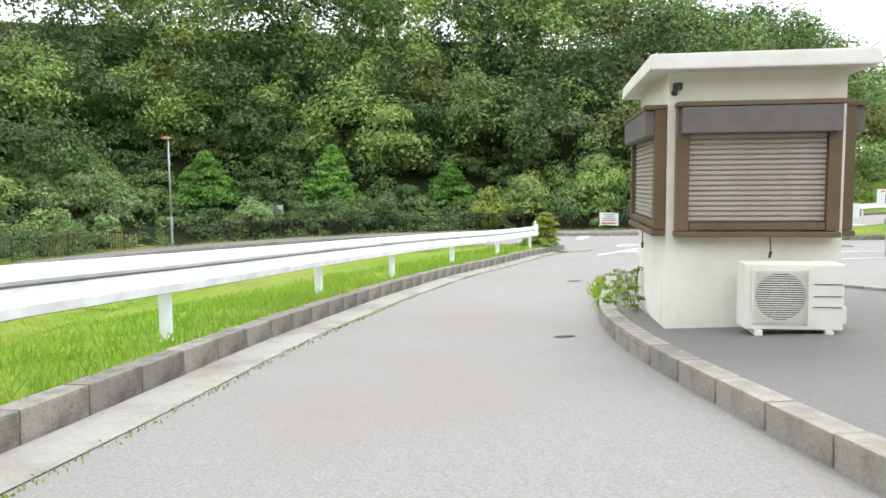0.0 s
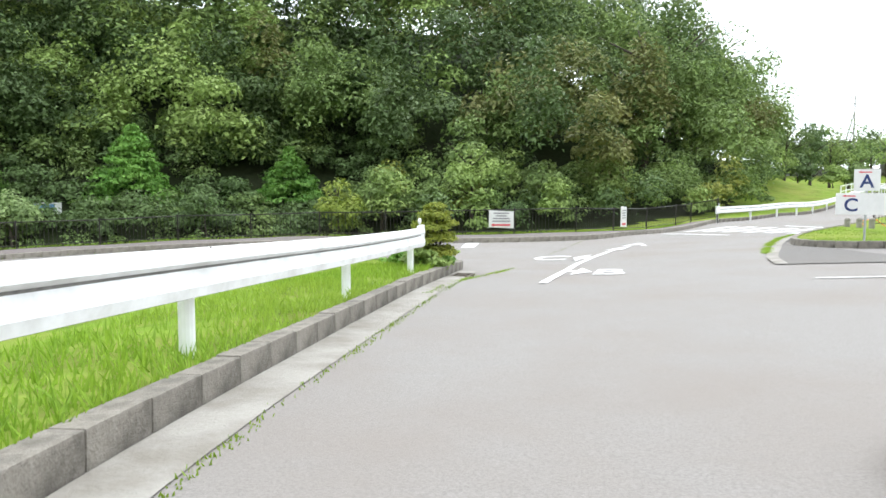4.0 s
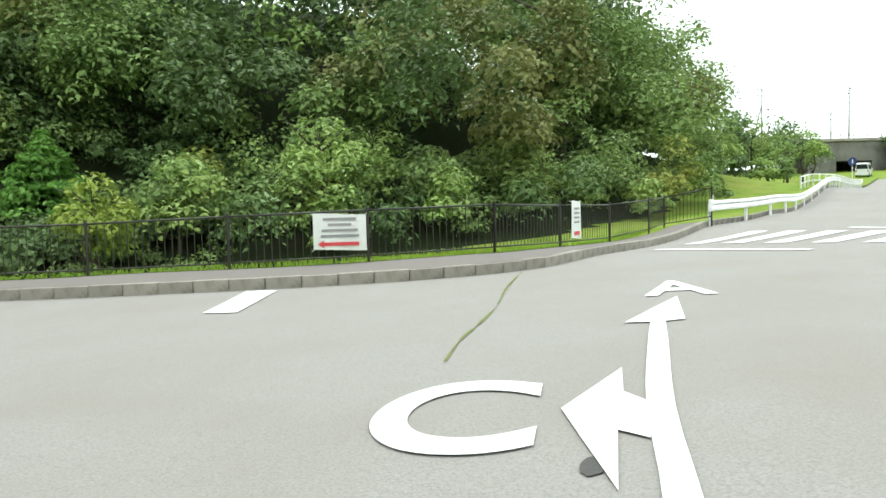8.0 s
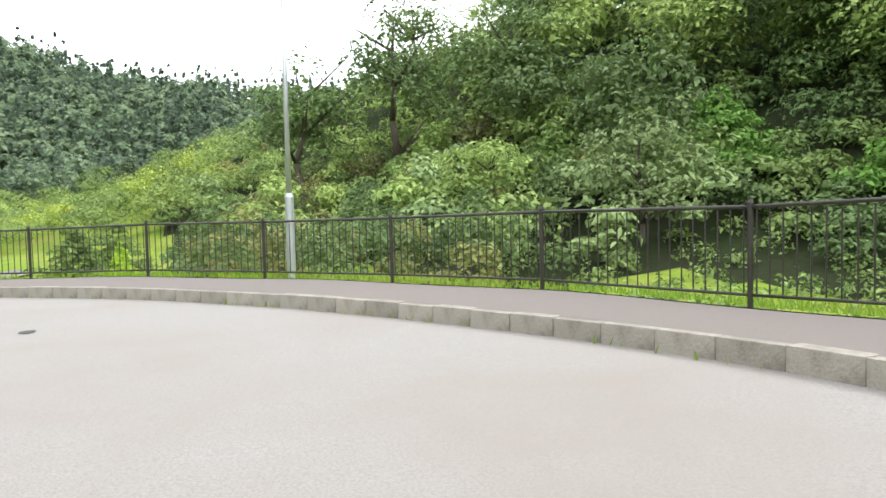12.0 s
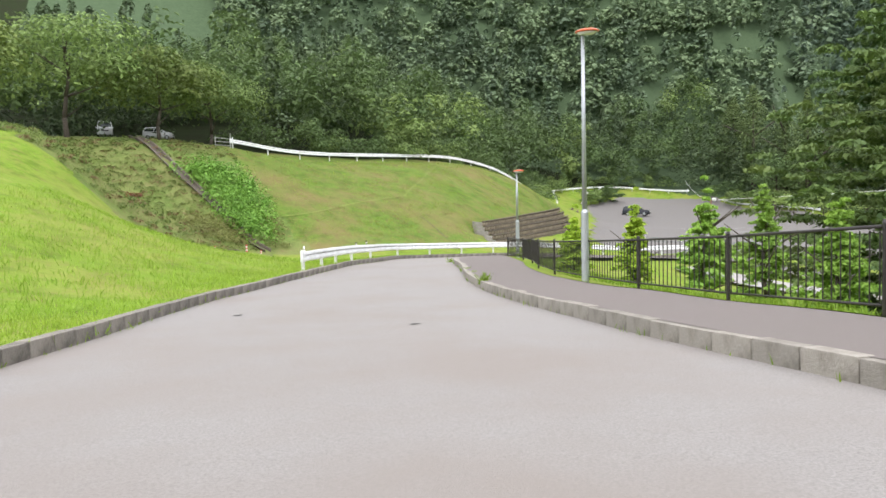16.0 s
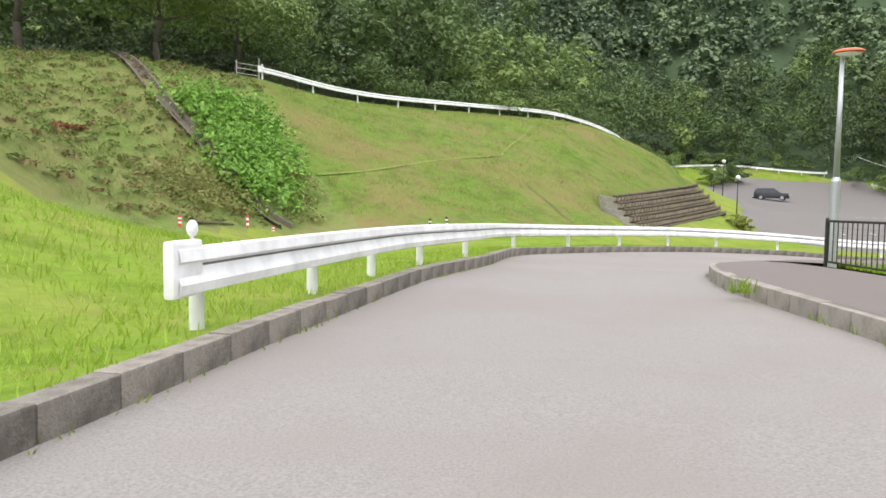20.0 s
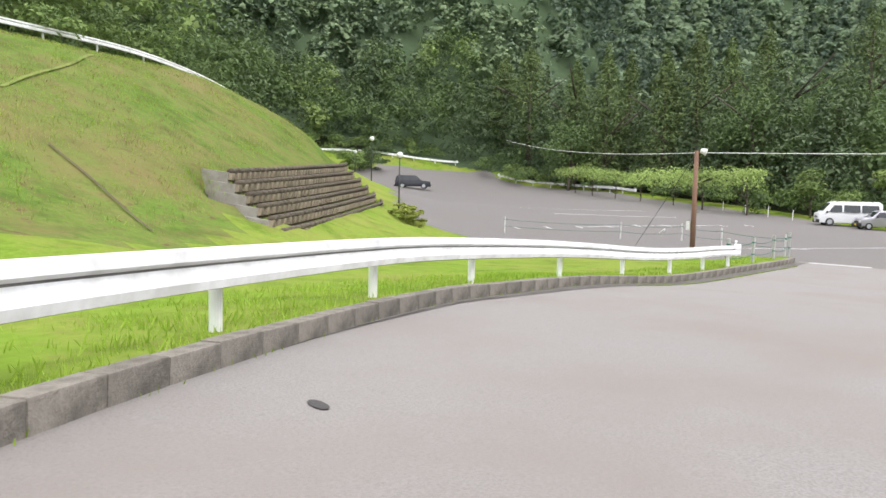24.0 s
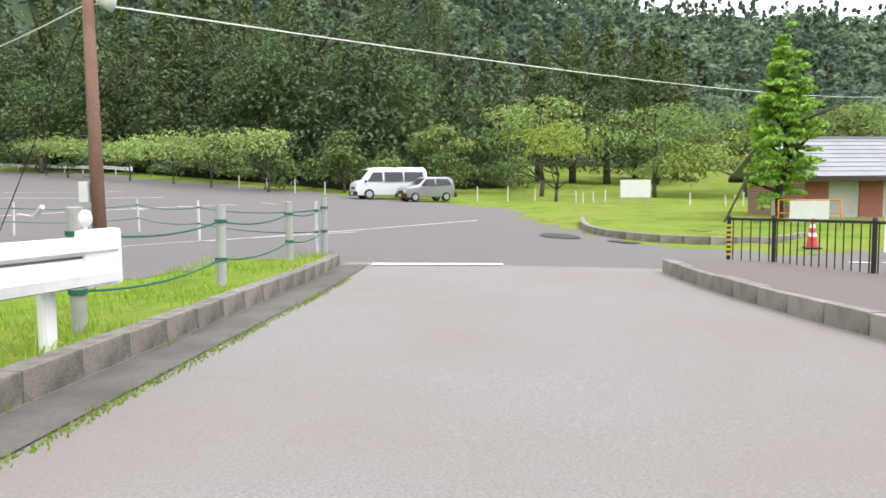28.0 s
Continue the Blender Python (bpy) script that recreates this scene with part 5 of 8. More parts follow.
# ---- street lamps ----
STEEL = surface("galvanised_steel", (0.42, 0.44, 0.46), (0.5, 0.52, 0.54), (0.33, 0.34, 0.35), 0.45, 14, 1.5, 0.05, metal=0.6)
ORANGE_CAP = surface("orange_lamp_cap", (0.55, 0.1, 0.03), (0.62, 0.14, 0.05), (0.4, 0.09, 0.04), 0.4, 10, 2, 0.02)
LAMP_GLASS = surface("milky_lamp_glass", (0.75, 0.75, 0.72), (0.7, 0.7, 0.67), (0.6, 0.6, 0.56), 0.25, 8, 2, 0.0)


def street_lamp(x, y, tall, label, turn=0):
    lamp = thing("street_lamp", pose(x, y, height(x, y), 0, 0, turn), label, "street lamp", "orange-capped street lamps")
    bm = bmesh.new()
    rod(bm, (0, 0, -0.3), (0, 0, 1.75), 0.085, sides=16)
    rod(bm, (0, 0, 1.75), (0, 0, 1.82), 0.085, 0.055, sides=16)
    bpart("base_pole", bm, STEEL, lamp, smooth=False)
    bm = bmesh.new()
    rod(bm, (0, 0, 1.8), (0, 0, tall), 0.055, 0.036, sides=14)
    bpart("pole", bm, STEEL, lamp, smooth=True)
    bm = bmesh.new()
    bmesh.ops.create_uvsphere(bm, u_segments=20, v_segments=10, radius=0.24)
    for v in bm.verts:
        v.co = Vector((v.co.x * 1.15 - 0.1, v.co.y * 0.75, max(v.co.z, -0.01) * 0.32))
    head = bpart("lamp_cap", bm, ORANGE_CAP, lamp, "rounded orange lamp cap", m=pose(0, 0, tall + 0.03), smooth=True)
    bm = bmesh.new()
    bmesh.ops.create_uvsphere(bm, u_segments=18, v_segments=8, radius=0.2)
    for v in bm.verts:
        v.co = Vector((v.co.x * 1.15 - 0.1, v.co.y * 0.75, min(v.co.z, 0.0) * 0.28))
    bpart("lens", bm, LAMP_GLASS, head, m=pose(0, 0, -0.012), smooth=True)
    bm = bmesh.new()
    box(bm, -0.05, -0.09, 0.5, 0.05, -0.08, 0.75)
    bpart("access_hatch", bm, STEEL, lamp)
    return lamp


street_lamp(-15.0, 40.75, 6.1, "tall galvanised street lamp with orange cap behind the footpath fence", 30)
street_lamp(-22.98, 15.85, 5.75, "galvanised street lamp with orange cap beside the lower road fence", -40)
street_lamp(-29.1, -0.45, 4.05, "galvanised street lamp with orange cap past the fence end", -50)
DARK_STEEL = surface("dark_lamp_post", (0.025, 0.025, 0.025), (0.04, 0.04, 0.04), (0.06, 0.055, 0.05), 0.5, 20, 2, 0.05)
for x, y in ((-57.3, -42.3), (-66.5, -57.5), (-78, -76)):
    lamp = thing("globe_lamp", pose(x, y, height(x, y)), "black lamp post with a round milky globe beside the car park", "street lamp", "globe lamps by the car park")
    bm = bmesh.new()
    rod(bm, (0, 0, -0.3), (0, 0, 3.4), 0.05, 0.04, sides=12)
    bpart("post", bm, DARK_STEEL, lamp, smooth=True)
    bm = bmesh.new()
    rod(bm, (0, 0, 3.4), (0, 0, 3.48), 0.04, 0.1, sides=12)
    bpart("collar", bm, DARK_STEEL, lamp)
    bm = bmesh.new()
    bmesh.ops.create_uvsphere(bm, u_segments=20, v_segments=12, radius=0.2)
    bpart("globe", bm, LAMP_GLASS, lamp, "milky globe", m=pose(0, 0, 3.63), smooth=True)

# ---- notices, signs and small road furniture ----
SHEET = surface("white_sheet", (0.76, 0.76, 0.74), (0.7, 0.7, 0.68), (0.6, 0.6, 0.57), 0.6, 8, 2, 0.05, stain_amount=0.3)
INK = surface("grey_print", (0.28, 0.27, 0.28), (0.34, 0.33, 0.34), (0.25, 0.24, 0.24), 0.6, 20, 3, 0.0)
RED_INK = surface("red_print", (0.62, 0.06, 0.08), (0.68, 0.09, 0.1), (0.55, 0.06, 0.07), 0.6, 20, 3, 0.0)
BLUE_INK = surface("navy_letter", (0.02, 0.04, 0.14), (0.03, 0.05, 0.17), (0.02, 0.035, 0.1), 0.5, 20, 3, 0.0)
ORANGE = surface("orange_barrier", (0.72, 0.22, 0.03), (0.78, 0.27, 0.05), (0.5, 0.17, 0.04), 0.5, 12, 3, 0.03)


def fence_notice(a, b, z0, w, h, bars, label, arrow=False):
    """A banner tied to the road side of a fence span between two points in plan."""
    (x0, y0), (x1, y1) = a, b
    cx, cy = (x0 + x1) / 2, (y0 + y1) / 2
    turn = math.degrees(math.atan2(y1 - y0, x1 - x0))
    n = thing("notice_banner", pose(cx, cy, height(cx, cy) + 0.15 + z0, 0, 0, turn), label, "banner")
    bm = bmesh.new()
    bmesh.ops.create_grid(bm, x_segments=14, y_segments=8, size=0.5)
    for v in bm.verts:
        v.co = Vector((v.co.x * w, 0.05 + 0.012 * math.sin(v.co.x * 9) * (0.5 - v.co.y), v.co.y * h + 0.02 * math.sin(v.co.x * 3.1)))
    geo = bmesh.ops.extrude_face_region(bm, geom=bm.faces[:])
    for v in [g for g in geo["geom"] if isinstance(g, bmesh.types.BMVert)]:
        v.co.y += 0.004
    bpart("sheet", bm, SHEET, n)
    for k, (u, v, bw, bh, mat_) in enumerate(bars):
        bm = bmesh.new()
        box(bm, (u - bw / 2) * w, 0.068, (v - bh / 2) * h, (u + bw / 2) * w, 0.071, (v + bh / 2) * h)
        bpart("print_bar", bm, mat_, n)
    if arrow:
        bm = bmesh.new()
        vs = [bm.verts.new((u * w, 0.071, v * h)) for u, v in ((0.42, -0.33), (0.3, -0.22), (0.3, -0.28), (-0.36, -0.28), (-0.36, -0.38), (0.3, -0.38), (0.3, -0.44))]
        bm.faces.new(vs)
        bpart("arrow", bm, RED_INK, n, "red arrow")
    for sx in (-1, 1):
        for sz in (-1, 1):
            bm = bmesh.new()
            rod(bm, (sx * w * 0.49, 0.05, sz * h * 0.48), (sx * (w * 0.49 + 0.05), 0.0, sz * (h * 0.48 + 0.03)), 0.006, sides=5)
            bpart("tie", bm, SHEET, n)
    return n


text = [(0, 0.36 - 0.155 * k, w_, 0.07, INK) for k, w_ in enumerate((0.62, 0.44, 0.68, 0.72))]
fence_notice((10.2, 42.28), (8.95, 42.55), 0.68, 1.05, 0.72, text, "white notice banner with grey print and red arrow on the fence", True)
fence_notice((16.35, 44.65), (15.75, 44.2), 0.72, 0.55, 0.95, [(0.0, 0.3 - 0.12 * k, 0.6, 0.055, INK) for k in range(4)] + [(0, -0.36, 0.6, 0.1, RED_INK)], "tall white notice with grey and red print on the fence")
fence_notice((-20.04, 31.56), (-20.26, 31.02), 0.98, 0.52, 0.29, [(0.2, 0.0, 0.25, 0.4, surface("pale_blue_print", (0.45, 0.65, 0.72), (0.5, 0.7, 0.76), (0.4, 0.6, 0.66), 0.6, 8, 2, 0.0))], "small white sheet with a pale blue print tied to the fence")


def letter_plate(letter, x, y, z, turn, w=0.62, h=0.48, upper=None):
    """White board with a navy letter and a small red arrow on a steel post."""
    s = thing("direction_sign", pose(x, y, height(x, y), 0, 0, turn), "white direction board with a navy letter on a steel post", "sign")
    bm = bmesh.new()
    rod(bm, (0, 0.03, -0.3), (0, 0.03, z + h), 0.03, sides=10)
    bpart("post", bm, STEEL, s)
    for k, ch in enumerate(letter):
        zz = z + k * (h + 0.06)
        bw = upper if k and upper else w
        lx = max(0.0, bw / 2 - 0.36)
        bm = bmesh.new()
        box(bm, -bw / 2, -0.02, zz - h / 2, bw / 2, 0.0, zz + h / 2)
        board = bpart("board", bm, SHEET, s, bevel=0.004)
        c = bpy.data.curves.new("letter", "FONT")
        c.body, c.size, c.align_x, c.align_y, c.extrude, c.offset = ch, h * 0.85, "CENTER", "CENTER", 0.002, 0.008
        tmp = new("letter", c)
        me = bpy.data.meshes.new_from_object(tmp.evaluated_get(bpy.context.evaluated_depsgraph_get()))
        bpy.data.objects.remove(tmp)
        me.materials.clear()
        me.materials.append(BLUE_INK)
        part("letter", me, board, "navy capital letter", pose(-lx, -0.024, zz - 0.045, 90))
        bm = bmesh.new()
        box(bm, -lx - 0.13, -0.024, zz + h * 0.34, -lx + 0.1, -0.021, zz + h * 0.39)
        vs = [bm.verts.new(q) for q in ((-lx - 0.21, -0.0225, zz + h * 0.365), (-lx - 0.13, -0.0225, zz + h * 0.42), (-lx - 0.13, -0.0225, zz + h * 0.31))]
        bm.faces.new(vs)
        bpart("arrow", bm, RED_INK, board, "small red arrow")
    return s


letter_plate("CA", 15.54, 28.87, -1.265 - height(15.54, 28.87), -40, 1.4, 0.56, 0.6)
letter_plate("B", 11.6, 19.2, 1.55, -20, 0.55, 0.42)
for k, (x, y) in enumerate(((23.35, 38.75), (23.45, 38.2), (23.55, 37.65))):
    b = thing("stone_bollard", pose(x, y, height(x, y) + 0.08), "short pale stone bollard with a rounded top on the grass island", "bollard", "bollards by the crossing")
    bm = bmesh.new()
    rod(bm, (0, 0, -0.2), (0, 0, 0.32), 0.11, sides=16)
    bpart("shaft", bm, GUTTER, b, bevel=0.01)
    bm = bmesh.new()
    bmesh.ops.create_uvsphere(bm, u_segments=16, v_segments=9, radius=0.115)
    bpart("cap", bm, GUTTER, b, m=pose(0, 0, 0.34), smooth=True)
fence([(24.2, 38.3), (24.6, 35.6), (25.2, 32.9)], "short dark bar fence standing on the grass island", False, 0.1)


def traffic_cone(x, y, label, base=0.0):
    c = thing("traffic_cone", pose(x, y, height(x, y) + base), label, "traffic cone")
    bm = bmesh.new()
    box(bm, -0.18, -0.18, 0, 0.18, 0.18, 0.03)
    bpart("foot", bm, BLACK, c, bevel=0.01)
    bm = bmesh.new()
    rod(bm, (0, 0, 0.03), (0, 0, 0.7), 0.13, 0.03, sides=20)
    bpart("cone", bm, RED_INK, c, smooth=False)
    for z in (0.28, 0.48):
        bm = bmesh.new()
        rod(bm, (0, 0, z), (0, 0, z + 0.09), 0.135 - 0.149 * (z - 0.03), 0.135 - 0.149 * (z + 0.06), sides=20)
        bpart("reflective_band", bm, SHEET, c)
    return c


traffic_cone(13.2, 20.6, "red traffic cone with white bands on the side road")
bar = thing("orange_barrier", pose(24.6, 39.0, height(24.6, 39.0) + 0.1, 0, 0, 20), "fallen orange pipe barrier lying on the grass island", "barrier")
bm = bmesh.new()
rod(bm, (-0.6, 0, 0.25), (0.6, 0.1, 0.32), 0.02, sides=8)
bpart("rail", bm, ORANGE, bar)
for sx in (-1, 1):
    bm = bmesh.new()
    rod(bm, (sx * 0.6, 0.05, 0.29), (sx * 0.75, -0.3, 0.0), 0.02, sides=8)
    bpart("leg", bm, ORANGE, bar)

# kerb drain grate
GRATE = surface("rusty_grate", (0.13, 0.11, 0.09), (0.2, 0.17, 0.14), (0.1, 0.07, 0.05), 0.7, 30, 4, 0.2, metal=0.4)
grate = thing("drain_grate", pose(4.12, 26.05, height(4.12, 26.05) + 0.016, 0, 0, 63), "rusty steel drain grate set in the gutter", "drain grate")
for y in (-0.17, 0.17):
    bm = bmesh.new()
    box(bm, -0.36, y - 0.015, -0.02, 0.36, y + 0.015, 0.008)
    bpart("frame_bar", bm, GRATE, grate)
bm = bmesh.new()
box(bm, -0.008, -0.155, -0.02, 0.008, 0.155, 0.006)
gb = bm_mesh("grate_bar", bm, GRATE)
for k in range(15):
    part("grate_bar", gb, grate, m=pose(-0.34 + k * 0.0486, 0, 0))

# board beyond the fence
PALE_BLUE = surface("blue_print", (0.12, 0.25, 0.42), (0.18, 0.32, 0.5), (0.1, 0.2, 0.35), 0.6, 8, 3, 0.0)
nb = thing("notice_board", pose(-14.9, 64.6, -4.95, 0, 0, 12), "weathered white and blue notice board among the trees", "notice board")
for x in (-0.75, 0.75):
    bm = bmesh.new()
    rod(bm, (x, 0.03, -0.3), (x, 0.03, 3.0), 0.04, sides=10)
    bpart("post", bm, STEEL, nb)
bm = bmesh.new()
box(bm, -0.9, -0.03, 2.2, 0.9, 0.0, 3.0)
bpart("panel", bm, SHEET, nb, bevel=0.01)
bm = bmesh.new()
box(bm, -0.8, -0.036, 2.55, 0.5, -0.031, 2.9)
bpart("picture_area", bm, PALE_BLUE, nb)

# ---- stepped planting terraces at the foot of the big slope ----
LOG = surface("weathered_log", (0.1, 0.078, 0.055), (0.19, 0.155, 0.115), (0.06, 0.05, 0.035), 0.9, 24, 2.2, 0.5, spread=0.15, stain_amount=0.7)
BLOCK = surface("planter_block", (0.24, 0.2, 0.14), (0.33, 0.28, 0.2), (0.13, 0.1, 0.06), 0.92, 26, 2.0, 0.4, spread=0.2, stain_amount=0.7)
bm = bmesh.new()
box(bm, -0.14, -0.12, 0, 0.14, 0.12, 0.24)
for v in bm.verts:
    if v.co.z > 0.1:
        v.co.x += 0.1
block_me = bm_mesh("planter_block", bm, BLOCK, bevel=0.015)


def terrace(line, base, tiers, rise, back, label, step_in=1.2):
    """Stepped planting beds: each tier a log edge over a row of leaning blocks, stuffed with turf."""
    owner = thing("terrace", Matrix(), label, "terrace")
    for k in range(tiers):
        line_k = line[int(step_in * k):]
        front = beside(line_k, back * k)
        m = len(front)
        along_ = np.linspace(int(step_in * k) / len(line), 1, m)
        lift = np.interp(along_, (0, 1), rise)
        zs = np.interp(along_, (0, 1), base) + lift * k
        rim = np.c_[front, zs + lift - 0.06]
        step = 12
        for i in range(0, m - 1, step):
            bm = bmesh.new()
            seg = rim[i:i + step + 1]
            for a, b in zip(seg[:-1:2], seg[2::2]):
                rod(bm, Vector(a), Vector(b), 0.1, 0.1, sides=8)
            if bm.verts:
                bpart("log_edge", bm, LOG, owner, smooth=True)
            else:
                bm.free()
        inner = beside(line_k, back * (k + 1) + 0.45)
        v = np.stack([np.c_[front, zs + lift - 0.14], np.c_[inner, zs + lift - 0.08]], 1).reshape(-1, 3)
        bed = mesh_of("bed", v, [(2 * i, 2 * i + 1, 2 * i + 3, 2 * i + 2) for i in range(m - 1)], SLOPE_GRASS, True)
        part("bed", bed, owner, "weedy soil bed")
        wall_in = beside(line_k, back * k + 0.12)
        v = np.stack([np.c_[wall_in, zs - 0.4], np.c_[wall_in, zs + lift - 0.1]], 1).reshape(-1, 3)
        part("bed", mesh_of("bed", v, [(2 * i, 2 * i + 1, 2 * i + 3, 2 * i + 2) for i in range(m - 1)], SOIL_BROWN, True), owner, "dark soil face")
        bm = bmesh.new()
        fx0, fy0, ix0, iy0 = *front[0], *inner[0]
        ux, uy = front[2] - front[0]
        q = [bm.verts.new((x + ux * e * 0.3, y + uy * e * 0.3, z)) for e in (-1, 0) for x, y, z in ((fx0, fy0, zs[0] - 0.5), (ix0, iy0, zs[0] - 0.5), (ix0, iy0, zs[0] + lift[0] + 0.02), (fx0, fy0, zs[0] + lift[0] - 0.1))]
        for fc in ((3, 2, 1, 0), (4, 5, 6, 7), (0, 1, 5, 4), (1, 2, 6, 5), (2, 3, 7, 6), (3, 0, 4, 7)):
            bm.faces.new([q[n_] for n_ in fc])
        bmesh.ops.recalc_face_normals(bm, faces=bm.faces[:])
        bpart("end_wall", bm, GUTTER, owner, "stepped concrete end wall")
        turn = np.degrees(np.arctan2(*np.gradient(front, axis=0).T[::-1]))
        for i in range(0, m, 2):
            if i < 100:
                part("planter_block", block_me, owner, m=pose(front[i, 0], front[i, 1], zs[i] + 0.02, 0, 0, turn[i]))
    return owner


SOIL_BROWN = surface("bare_soil", (0.09, 0.065, 0.042), (0.15, 0.11, 0.075), (0.06, 0.045, 0.03), 0.95, 18, 1.5, 0.5)
terrace(TERRACE, TERRACE_FOOT, 6, TERRACE_RISE, 0.5, "six stepped log-edged planting terraces at the slope's foot")
terrace(curve_line([(-64.2, -54.5), (-67.5, -59.5), (-71.5, -65.5), (-75.5, -71.5)], 0.4), (-4.5, -3.6), 4, (0.42, 0.42), 0.8, "small log-edged planting terraces beyond the lamps")

# ---- drain channel, ivy and scrub on the rough bank ----
CHANNEL = surface("old_channel_concrete", (0.13, 0.105, 0.085), (0.2, 0.165, 0.135), (0.07, 0.06, 0.05), 0.9, 20, 1.4, 0.4)
drain = curve_line([(-11.2, -32.6), (-12.6, -30), (-14.9, -25.3), (-17.4, -22.2), (-19.9, -19.4)], 0.5)
bm = bmesh.new()
prof = [(-0.42, 0.3), (-0.3, 0.3), (-0.26, 0.08), (0.26, 0.08), (0.3, 0.3), (0.42, 0.3)]
rows = []
dl = np.gradient(drain, axis=0)
dl /= np.linalg.norm(dl, axis=1)[:, None]
for (x, y), (tx, ty) in zip(drain, dl):
    z = height(x, y)
    rows.append([bm.verts.new((x - ty * u, y + tx * u, z + w)) for u, w in prof])
for a, b in zip(rows[:-1], rows[1:]):
    for i in range(len(prof) - 1):
        bm.faces.new((a[i], a[i + 1], b[i + 1], b[i]))
channel = thing("drain_channel", Matrix(), "brown weathered concrete drain channel running down the bank", "drain")
bpart("channel", bm, CHANNEL, channel)

IVY = foliage("ivy_leaves", (0.09, 0.24, 0.035), (0.26, 0.48, 0.08), (0.3, 0.5, 0.09))
DRY = foliage("dry_weeds", (0.16, 0.11, 0.05), (0.3, 0.2, 0.1), (0.22, 0.2, 0.07))
WEED = foliage("weed_leaves", (0.12, 0.185, 0.045), (0.24, 0.32, 0.085), (0.27, 0.29, 0.085))


def ground_cover(name, rng, spots, size, per, leaf, material, label, category, flat=0.6):
    """Low leafy growth hugging the ground at many spots, joined."""
    c = np.array([(x, y, 0) for x, y in spots], float)
    c[:, 2] = land(c[:, 0], c[:, 1]) + size * 0.15
    r = size * rng.uniform(0.6, 1.3, len(c))
    return tagged(new(name, quads_mesh(name, leaf_cloud(c, r, per, leaf, rng, flat=flat), material)), label, category, kind="stuff")


rng = np.random.default_rng(61)
ivy_poly = [(-14.8, -25.8), (-15.8, -27.4), (-18.0, -28.6), (-19.8, -26.6), (-20.1, -23.8), (-19.3, -20.4), (-17.6, -21.2), (-16.6, -24.2), (-15.4, -25.2)]
ground_cover("ivy", rng, scatter(rng, 75, (-23, -32, -14, -19), lambda x, y: bool(inside(ivy_poly, x, y)), 0.75), 1.3, 260, 0.13, IVY, "mound of bright green creeper over the bank", "creeper", 0.95)
rough = [(-4, -13), (-9, -11.8), (-14.5, -13.2), (-17.6, -16.5), (-19.4, -19.8), (-16.5, -23), (-13.5, -27), (-10, -32), (-3, -30)]
upper_rough = [(-10.5, -33), (-13.5, -28), (-15.2, -26.5), (-17, -31), (-19.5, -33), (-17, -36)]
ground_cover("bank_weeds", rng, scatter(rng, 300, (-20, -34, -1, -11), lambda x, y: bool(inside(rough, x, y)), 0.6), 0.42, 34, 0.09, WEED, "rough olive weeds over the steep bank", "weeds")
ground_cover("bank_weeds", rng, scatter(rng, 90, (-20, -37, -9, -26), lambda x, y: bool(inside(upper_rough, x, y)), 0.7), 0.45, 34, 0.09, WEED, "rough olive weeds between the drain and the gate", "weeds")
ground_cover("dry_scrub", rng, scatter(rng, 130, (-20, -36, -1, -11), lambda x, y: bool(inside(rough, x, y) or inside(upper_rough, x, y)), 0.8), 0.42, 40, 0.08, DRY, "patches of dry brown weeds on the bank", "weeds")
ground_cover("dry_scrub", rng, scatter(rng, 40, (-21, -24, -14, -17), lambda x, y: bool(inside([(-14.6, -18.2), (-16.2, -17.6), (-18.9, -19.6), (-17.6, -21.6), (-15.6, -20.6)], x, y)), 0.5), 0.75, 90, 0.08, LEAF_OLIVE, "tangled olive scrub below the creeper", "weeds", 0.9)
ground_cover("dry_scrub", rng, scatter(rng, 26, (-22, -25, -18, -18), lambda x, y: bool(inside([(-19.8, -20.2), (-21.2, -20.6), (-21.2, -23.6), (-20.2, -23.8)], x, y)), 0.5), 0.55, 70, 0.08, LEAF_OLIVE, "olive scrub at the edge of the creeper", "weeds", 0.8)
RUST = foliage("withered_branch_leaves", (0.16, 0.055, 0.03), (0.34, 0.13, 0.07), (0.26, 0.09, 0.05))
ground_cover("withered_branch", rng, [(-12.0 + 0.16 * k, -20.9 + 0.2 * k) for k in range(6)], 0.42, 90, 0.07, RUST, "red-brown withered branch lying on the bank", "branch", 0.6)
# mown ledge and trodden path across the slope
def ledge(pts, w, label):
    line = curve_line(pts, 0.8)
    ribbon("path", beside(line, w / 2), beside(line, -w / 2), 0.11, 0.11, TRODDEN, label, "path", 2)


ledge([(-21.5, -24.5), (-24.6, -26.4), (-29, -30), (-33.7, -33.4)], 0.12, "narrow mown ledge across the grass slope")
ledge([(-33.7, -33.4), (-35.2, -36), (-38, -40.2), (-41.5, -47)], 0.13, "trodden grass path up the slope ridge")

slit = curve_line([(-33.9, -29.1), (-34.5, -27.0), (-34.9, -24.1)], 0.5)
ribbon("drain_slit", beside(slit, 0.035), beside(slit, -0.035), 0.12, 0.12, SOIL_BROWN, "thin dark drain slit running down the grass slope", "drain", 2)

